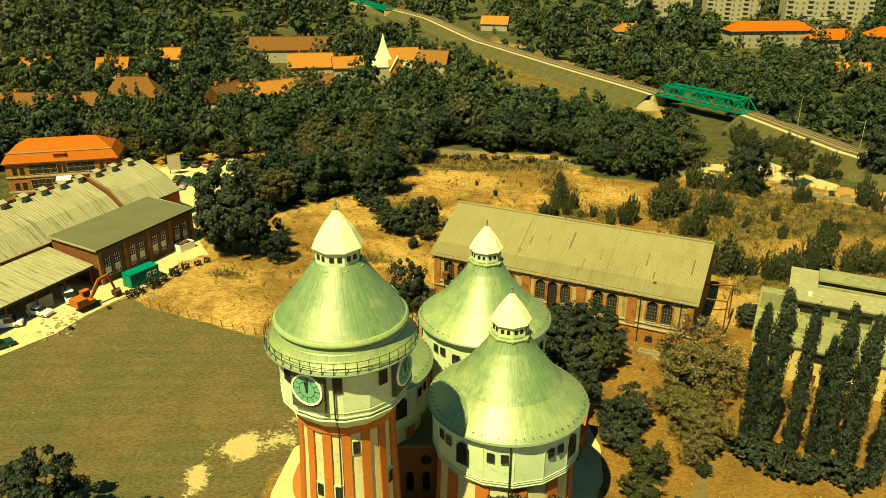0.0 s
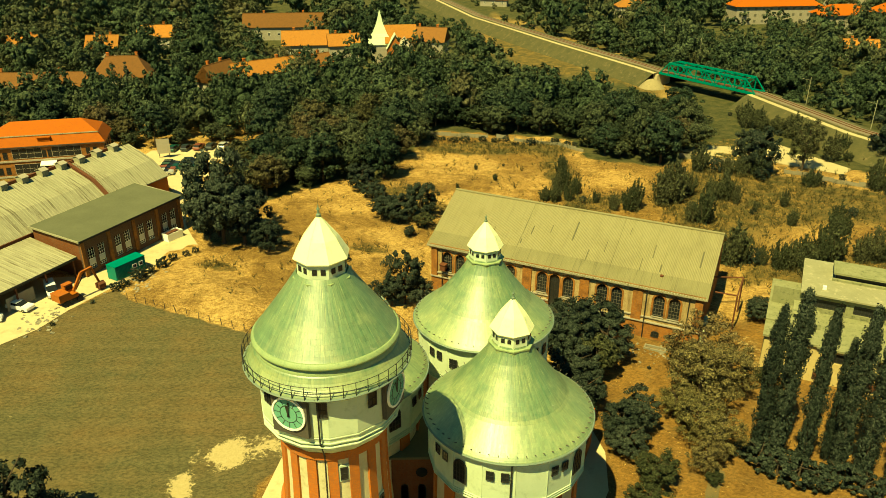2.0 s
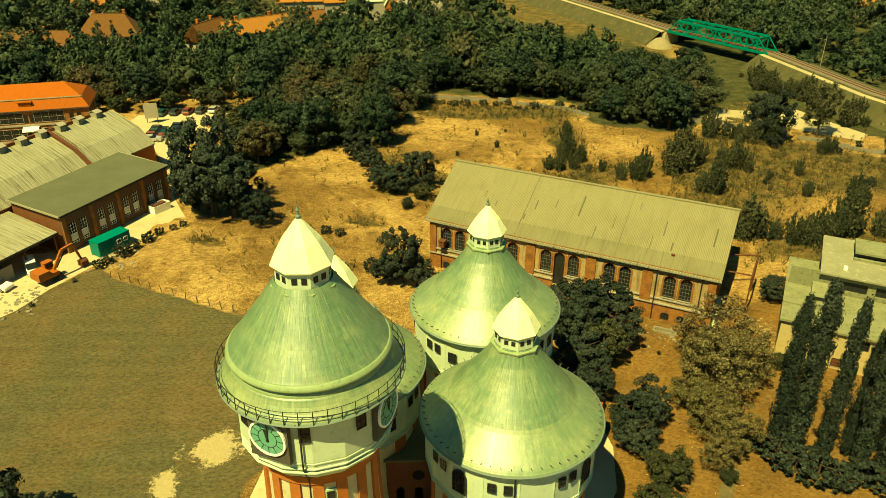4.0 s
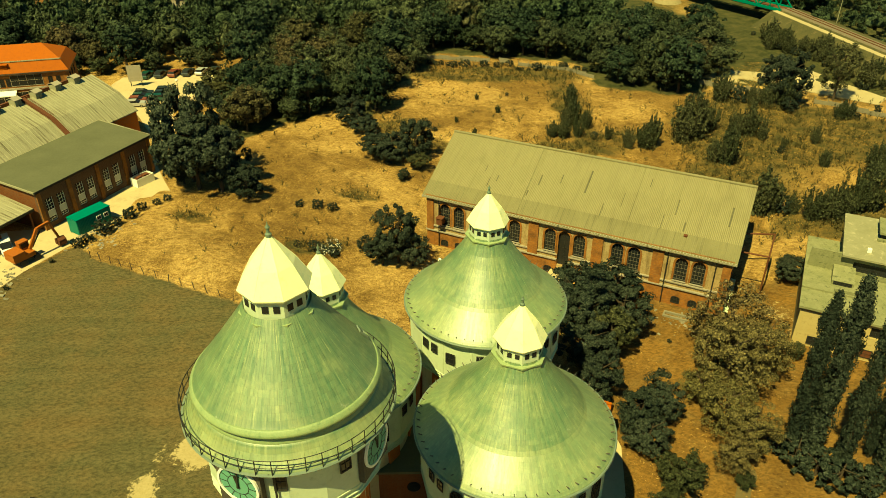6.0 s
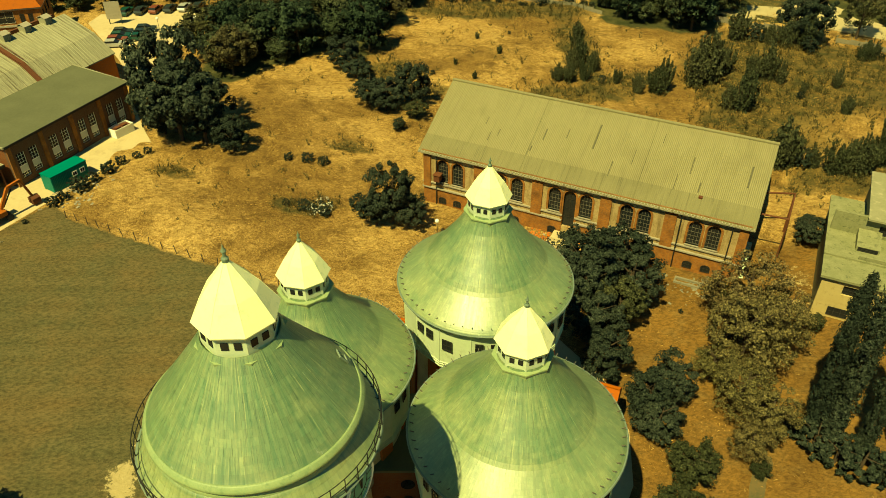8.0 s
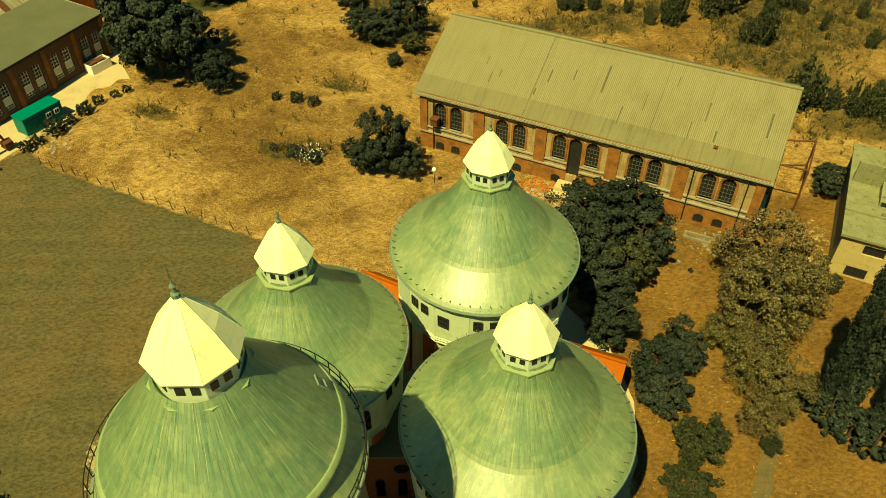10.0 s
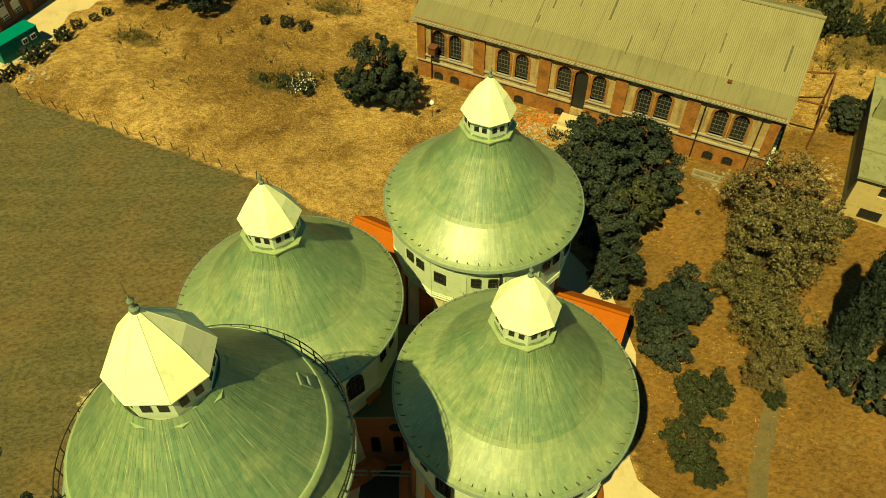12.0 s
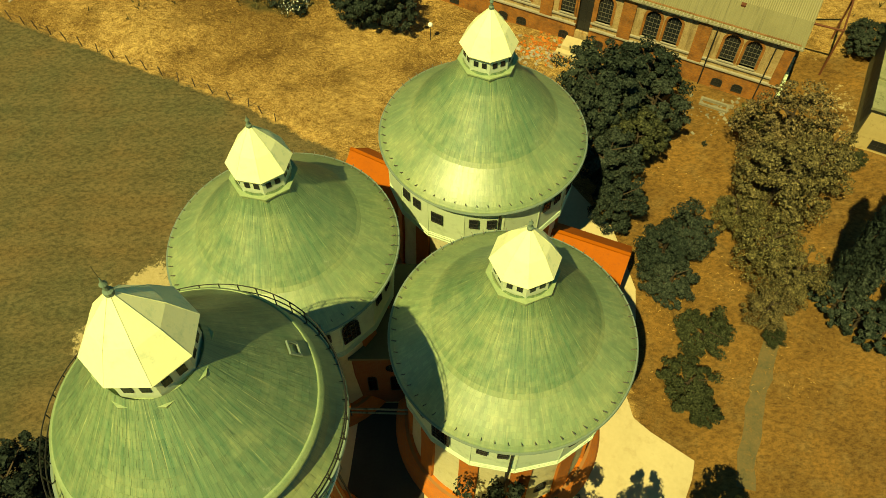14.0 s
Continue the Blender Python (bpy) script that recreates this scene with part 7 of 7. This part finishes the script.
def car(x, y, ux, uy, paint, label, van=False):
    t = thing("van" if van else "car", frame_axes(x, y, ux, uy, 0.03), label, "van" if van else "car")
    L, h = (4.6, 1.85) if van else (4.3, 1.45)
    side = [(0.0, 0.35), (L, 0.35), (L, 0.8), (L - 0.15, 0.95), (L - 1.2, 1.0), (0.15, 1.0), (0.0, 0.8)]
    body = Geo().panel(side, -0.86, 0.86)
    part("body", body, paint, t)
    roof = [(0.25, 1.0), (L - 1.2, 1.0), (L - 1.9, h), (0.5, h)] if not van else [(0.05, 1.0), (L - 0.9, 1.0), (L - 1.4, h), (0.1, h)]
    cabin = part("cabin", Geo().panel(roof, -0.72, 0.72), DARK_GLASS, t)
    part("roof", Geo().box(roof[3][0] + 0.05, -0.74, h - 0.02, roof[2][0] - 0.05, 0.74, h + 0.05), paint, cabin)
    if van:
        part("side_panel", Geo().box(0.1, -0.76, 0.95, 2.0, 0.76, h), paint, cabin)
    w = Geo().lathe([(0.0, -0.1), (0.31, -0.1), (0.32, 0.0), (0.31, 0.1), (0.0, 0.1)], 14)
    for wx in (0.8, L - 0.85):
        for wy in (-0.8, 0.8):
            wh = part("wheel", w, TYRE, t, m=pose(wx, wy, 0.32, 90))
            part("hubcap", Geo().lathe([(0.0, -0.11), (0.17, -0.11), (0.17, 0.11), (0.0, 0.11)], 10), SHEET_METAL, wh)
    for wy in (-0.6, 0.6):
        part("headlight", Geo().box(L - 0.02, wy - 0.18, 0.65, L + 0.02, wy + 0.18, 0.8), CAP_WHITE, t)


WHITE_CAR = surf("white_car_paint", (0.72, 0.72, 0.70), (0.78, 0.78, 0.76), 1.0, 0.25, relief=0.0, spec=0.5)
DARK_CAR = surf("dark_car_paint", (0.02, 0.03, 0.03), (0.03, 0.04, 0.04), 1.0, 0.2, relief=0.0, spec=0.5)
GREEN_CAR = surf("green_car_paint", (0.012, 0.05, 0.038), (0.018, 0.065, 0.05), 1.0, 0.25, relief=0.0, spec=0.5)
RED_CAR = surf("red_car_paint", (0.15, 0.045, 0.03), (0.18, 0.055, 0.035), 1.0, 0.25, relief=0.0, spec=0.5)
SILVER_CAR = surf("silver_car_paint", (0.42, 0.42, 0.38), (0.48, 0.48, 0.44), 1.0, 0.3, 0.3, relief=0.0, spec=0.5)
car(-72.0, 56.4, 0.55, -0.83, WHITE_CAR, "white delivery van parked before the canopy", True)
car(-75.4, 49.8, 0.9, -0.3, WHITE_CAR, "small white car parked in the yard")
car(-78.8, 44.2, 0.93, 0.3, WHITE_CAR, "white pick-up van parked in the yard", True)
car(-76.0, 36.5, 0.6, 0.6, GREEN_CAR, "dark green car at the edge of the yard")
for x, y, p, n in ((-73.2, 120.9, DARK_CAR, "dark"), (-73.0, 118.6, GREEN_CAR, "dark green"), (-73.0, 116.4, RED_CAR, "dull red"), (-72.8, 114.2, SILVER_CAR, "silver"), (-68.8, 122.6, DARK_CAR, "dark"), (-68.6, 120.2, DARK_CAR, "dark"), (-68.4, 117.8, GREEN_CAR, "dark green")):
    car(x, y, 0.99, 0.1, p, f"{n} car parked on the pale yard")
for i, (p, n) in enumerate(((GREEN_CAR, "green"), (DARK_CAR, "dark"), (RED_CAR, "dull red"), (DARK_CAR, "dark"), (SILVER_CAR, "silver"), (DARK_CAR, "dark"))):
    car(-74.5 + 3.1 * i, 131.5 + 0.6 * i, 0.15, 0.98, p, f"{n} car parked along the trees")
car(-59.5, 124.0, 0.98, 0.15, SILVER_CAR, "silver car parked under the trees")
car(-59.3, 127.0, 0.98, 0.15, WHITE_CAR, "white car parked under the trees")


def notice_board():
    t = thing("notice_board", frame_axes(-76.2, 127.0, 0.98, 0.15), "large pale board standing in the yard", "board")
    part("board", Geo().box(0, 0, 1.2, 3.2, 0.12, 5.0), PALE_PLASTER, t)
    part("leg", Geo().box(0.3, 0.12, -0.1, 0.45, 0.25, 4.5), IRON, t)
    part("leg", Geo().box(2.75, 0.12, -0.1, 2.9, 0.25, 4.5), IRON, t)


notice_board()


# ---- village ----
for x, y, a, L, W, h, r, lab, n, st in (
    (-156, 187, 3, 37, 9, 4.6, 8.2, "long low house with old brown tiled roof", 9, 1), (-121, 199, 6, 19, 11, 5.4, 11.0, "house with hipped brown tiled roof", 5, 1),
    (-76, 188, 66, 13, 9, 6.0, 10.6, "house with old brown tiled gable", 2, 1), (-72, 196, 36, 24, 9, 6.0, 9.4, "long house with weathered orange tiled roof", 6, 1), (-53, 212, 38, 14, 8, 5.4, 8.8, "pale house with brown tiled roof", 4, 1),
    (-66, 254, 8, 18, 9, 6.4, 11, "house with orange tiled roof and chimneys", 4, 1), (-47, 252, 12, 12, 9, 6.4, 10, "pale house with orange tiled roof", 3, 1), (-16, 258, -14, 15, 10, 7.5, 12, "brown roofed house beside the pale church", 4, 2),
    (-92, 300, 4, 36, 10, 6.5, 11.5, "long house with brown tiled roof and chimneys", 8, 1), (-178, 256, 5, 12, 9, 5, 9, "house with orange tiled roof among trees", 3, 1), (-146, 256, 5, 12, 9, 5, 9, "house with orange tiled roof among trees", 3, 1), (-132, 276, 5, 14, 9, 6, 10, "house with orange tiled roof among trees", 4, 1),
    (24, 420, -12, 16, 10, 4.5, 8.5, "low house with orange tiled roof", 3, 1), (162, 252, -10, 13, 8, 5, 8, "small house with orange roof among trees", 2, 1), (97, 372, 0, 16, 11, 6, 9.5, "pale villa with low pyramid roof", 4, 2)):
    old = "brown" in lab
    gabled("house", pose(x, y, 0, 0, 0, a), L, W, h, r, PALE_PLASTER, OLD_TILE if old else WORN_TILE, lab, n, st, 0.6, 2, W * 0.4 if "hip" in lab or "pyramid" in lab else 0.0, "village houses")


def church():
    t = thing("church", pose(-28, 247, 0, 0, 0, 8), "pale stone church with pointed white spire", "church")
    part("nave", Geo().profile([(0, -0.5), (9, -0.5), (9, 8), (4.5, 13.5), (0, 8)], 0, 16), PALE_PLASTER, t)
    part("nave_roof", Geo().profile([(-0.5, 7.6), (4.5, 13.8), (9.5, 7.6), (9.5, 7.9), (4.5, 14.2), (-0.5, 7.9)], 3.5, 16.4), WORN_TILE, t)
    part("tower", Geo().box(-1.6, 1.0, -0.5, 5.4, 8.0, 9.8), PALE_PLASTER, t)
    part("spire", Geo().lathe([(6.9, 7.2), (6.6, 7.7), (3.7, 11.2), (1.7, 15.0), (0.05, 20.0)], 4, radians(45)), CREAM, t, m=pose(1.9, 4.5, 0))
    part("apse", Geo().lathe([(3.4, -0.5), (3.4, 6.5), (3.7, 6.6), (0.05, 10.5)], 12), PALE_PLASTER, t, m=pose(11, -1.0, 0))
    part("brick_gable", Geo().panel([(4.2, -0.5), (10.4, -0.5), (10.4, 6.2), (7.3, 11.2), (4.2, 6.2)], -2.4, 1.0), RED_BRICK, t)
    part("gable_roof", Geo().panel([(3.8, 5.7), (7.3, 11.4), (10.8, 5.7), (10.8, 6.0), (7.3, 11.8), (3.8, 6.0)], -2.8, 1.0), CREAM, t)
    part("porch_roof", Geo().add([(9.6, -4.0, 4.0), (15.0, -4.0, 4.0), (15.0, 0.0, 7.2), (9.6, 0.0, 7.2)], [(0, 1, 2, 3)]), WORN_TILE, t)
    for x in (12.4,):
        window_part(t, x - 0.5, x + 0.5, 3.0, 6.4, 0.5, -0.06, (1, 3))


church()


def flats(x, y, a, L, W, h, roof, label, group):
    t = thing("apartment_block", pose(x, y, 0, 0, 0, a), label, "apartment block", group)
    part("wall", Geo().box(0, 0, -0.5, L, W, h), PALE_PLASTER, t)
    if roof == "hip":
        over, rz = 1.0, h + 4.5
        part("roof", Geo().add([(-over, -over, h), (L + over, -over, h), (L + over, W + over, h), (-over, W + over, h), (W / 2, W / 2, rz), (L - W / 2, W / 2, rz)], [(0, 1, 5, 4), (1, 2, 5), (2, 3, 4, 5), (3, 0, 4), (3, 2, 1, 0)]), ORANGE_TILE, t)
    else:
        part("roof", Geo().box(-0.3, -0.3, h, L + 0.3, W + 0.3, h + 0.5), GREY_CONCRETE, t)
    pane = Geo().box(-0.65, -0.06, 0, 0.65, 0.05, 1.3).mesh("window", FAR_GLASS)
    rail = Geo().box(-1.6, -1.0, -0.9, 1.6, -0.05, 0.0).mesh("balcony", PALE_PLASTER)
    for k in range(int(h // 3)):
        n = int(L // 4)
        for i in range(n):
            part("window", pane, FAR_GLASS, t, m=pose(L * (i + 0.5) / n, 0, 1.0 + 3 * k))
            if roof != "hip" and i % 3 == 0:
                part("balcony", rail, PALE_PLASTER, t, m=pose(L * (i + 0.5) / n, 0, 1.0 + 3 * k))


for args in ((138, 455, -2, 27, 13, 17, "flat"), (130, 500, -4, 40, 13, 30, "flat"), (212, 420, -6, 52, 14, 30, "flat"), (180, 470, -4, 36, 12, 26, "flat"), (204, 378, 4, 26, 12, 11, "flat")):
    flats(*args, "pale concrete apartment block with rows of balconies", "apartment blocks")
for args in ((152, 346, 6, 46, 12, 9, "hip"), (182, 314, 6, 26, 12, 9, "hip"), (212, 316, 8, 44, 12, 10, "hip")):
    flats(*args, "apartment block with bright orange hipped roof", "orange-roofed blocks")


def street_lamp(x, y, h, label):
    t = thing("street_lamp", pose(x, y, float(height(x, y))), label, "lamp")
    part("pole", Geo().tube((0, 0, -0.2), (0, 0, h), 0.07, 6, 0.04), IRON, t)
    part("globe", Geo().lathe([(0.0, h - 0.05), (0.22, h + 0.08), (0.3, h + 0.3), (0.22, h + 0.52), (0.0, h + 0.62)], 14), CAP_WHITE, t, smooth=True)


street_lamp(-5.3, 47.6, 1.9, "garden lamp with white globe beside the bush")
street_lamp(-61.4, 116.0, 5.0, "lamp post on the parking yard")


def mast(x, y, h):
    t = thing("catenary_mast", pose(x, y, 4.0), "thin grey mast beside the railway", "mast", "railway masts")
    part("pole", Geo().tube((0, 0, -4.2), (0, 0, h), 0.14, 6, 0.08), SHEET_METAL, t)
    part("arm", Geo().tube((0, 0, h - 1.0), (-2.6, 0, h - 0.4), 0.05, 5), SHEET_METAL, t)


for i in range(9):
    mast(111.0 - 4.7 * i + 1.5 * (i > 4), 137 + 33.0 * i if i != 1 else 165, 8.0)


def blossom_bush(x, y):
    t = thing("flowering_bush", pose(x, y, float(height(x, y))), "low bush covered in white blossom", "bush")
    part("foliage", cards_mesh("foliage", crown_arrays(301, 1.9, 0.9, 0.8, 60, 20, 0.24), LEAF_DARK), LEAF_DARK, t)
    v = crown_arrays(302, 1.95, 1.0, 0.95, 90, 2, 0.2)
    white = leaves("white_petals", (0.55, 0.55, 0.48), (0.75, 0.75, 0.66), 0.02)
    part("blossom", cards_mesh("blossom", v, white), white, t)


blossom_bush(-21.6, 53.2)


def rubble(name, x, y, rx, ry, n, material, label, seed, size=0.35):
    """A strewn heap of broken pieces."""
    rng = random.Random(seed)
    g = Geo()
    for i in range(n):
        px, py = x + rng.gauss(0, rx), y + rng.gauss(0, ry)
        s = size * rng.uniform(0.3, 1.2)
        m = pose(px, py, float(height(px, py)) + s * 0.15, rng.uniform(-25, 25), rng.uniform(-25, 25), rng.uniform(0, 180))
        g.box(-s, -s * 0.6, -s * 0.3, s, s * 0.6, s * 0.3, m)
    tagged(part(name, g, material), label, "rubble", kind="stuff")


rubble("brick_rubble", 8.6, 46.8, 2.2, 1.4, 190, RED_BRICK, "broken red bricks strewn before the hall door", 5, 0.2)
rubble("stone_rubble", 7.4, 45.2, 2.6, 1.2, 130, PALE_PLASTER, "pale broken stone strewn before the hall", 6, 0.22)
rubble("stone_rubble", 27.2, 36.2, 2.4, 1.6, 90, OLD_CONCRETE, "broken concrete edging before the hall", 7, 0.2)
rubble("stone_rubble", -58.4, 58.6, 2.0, 2.4, 60, PALE_PLASTER, "pale rubbish strewn beside the container", 8, 0.25)
rubble("stone_rubble", -68.0, 46.2, 1.6, 3.4, 70, OLD_CONCRETE, "pale building blocks piled along the yard edge", 9, 0.28)


def foundation(x, y, ux, uy, L, W):
    t = thing("foundation", frame_axes(x, y, ux, uy, -0.85), "broken concrete foundation edging in bare earth", "foundation", "foundation edgings")
    for a in ((0, 0, L, 0.25), (0, W - 0.25, L, W), (0, 0.25, 0.25, W - 0.25), (L - 0.25, 0.25, L, W - 0.25)):
        part("edging", Geo().box(a[0], a[1], -0.2, a[2], a[3], 0.18), OLD_CONCRETE, t)


foundation(24.6, 37.4, 0.894, -0.447, 3.2, 1.2)
foundation(22.0, 31.6, 0.894, -0.447, 5.5, 0.8)
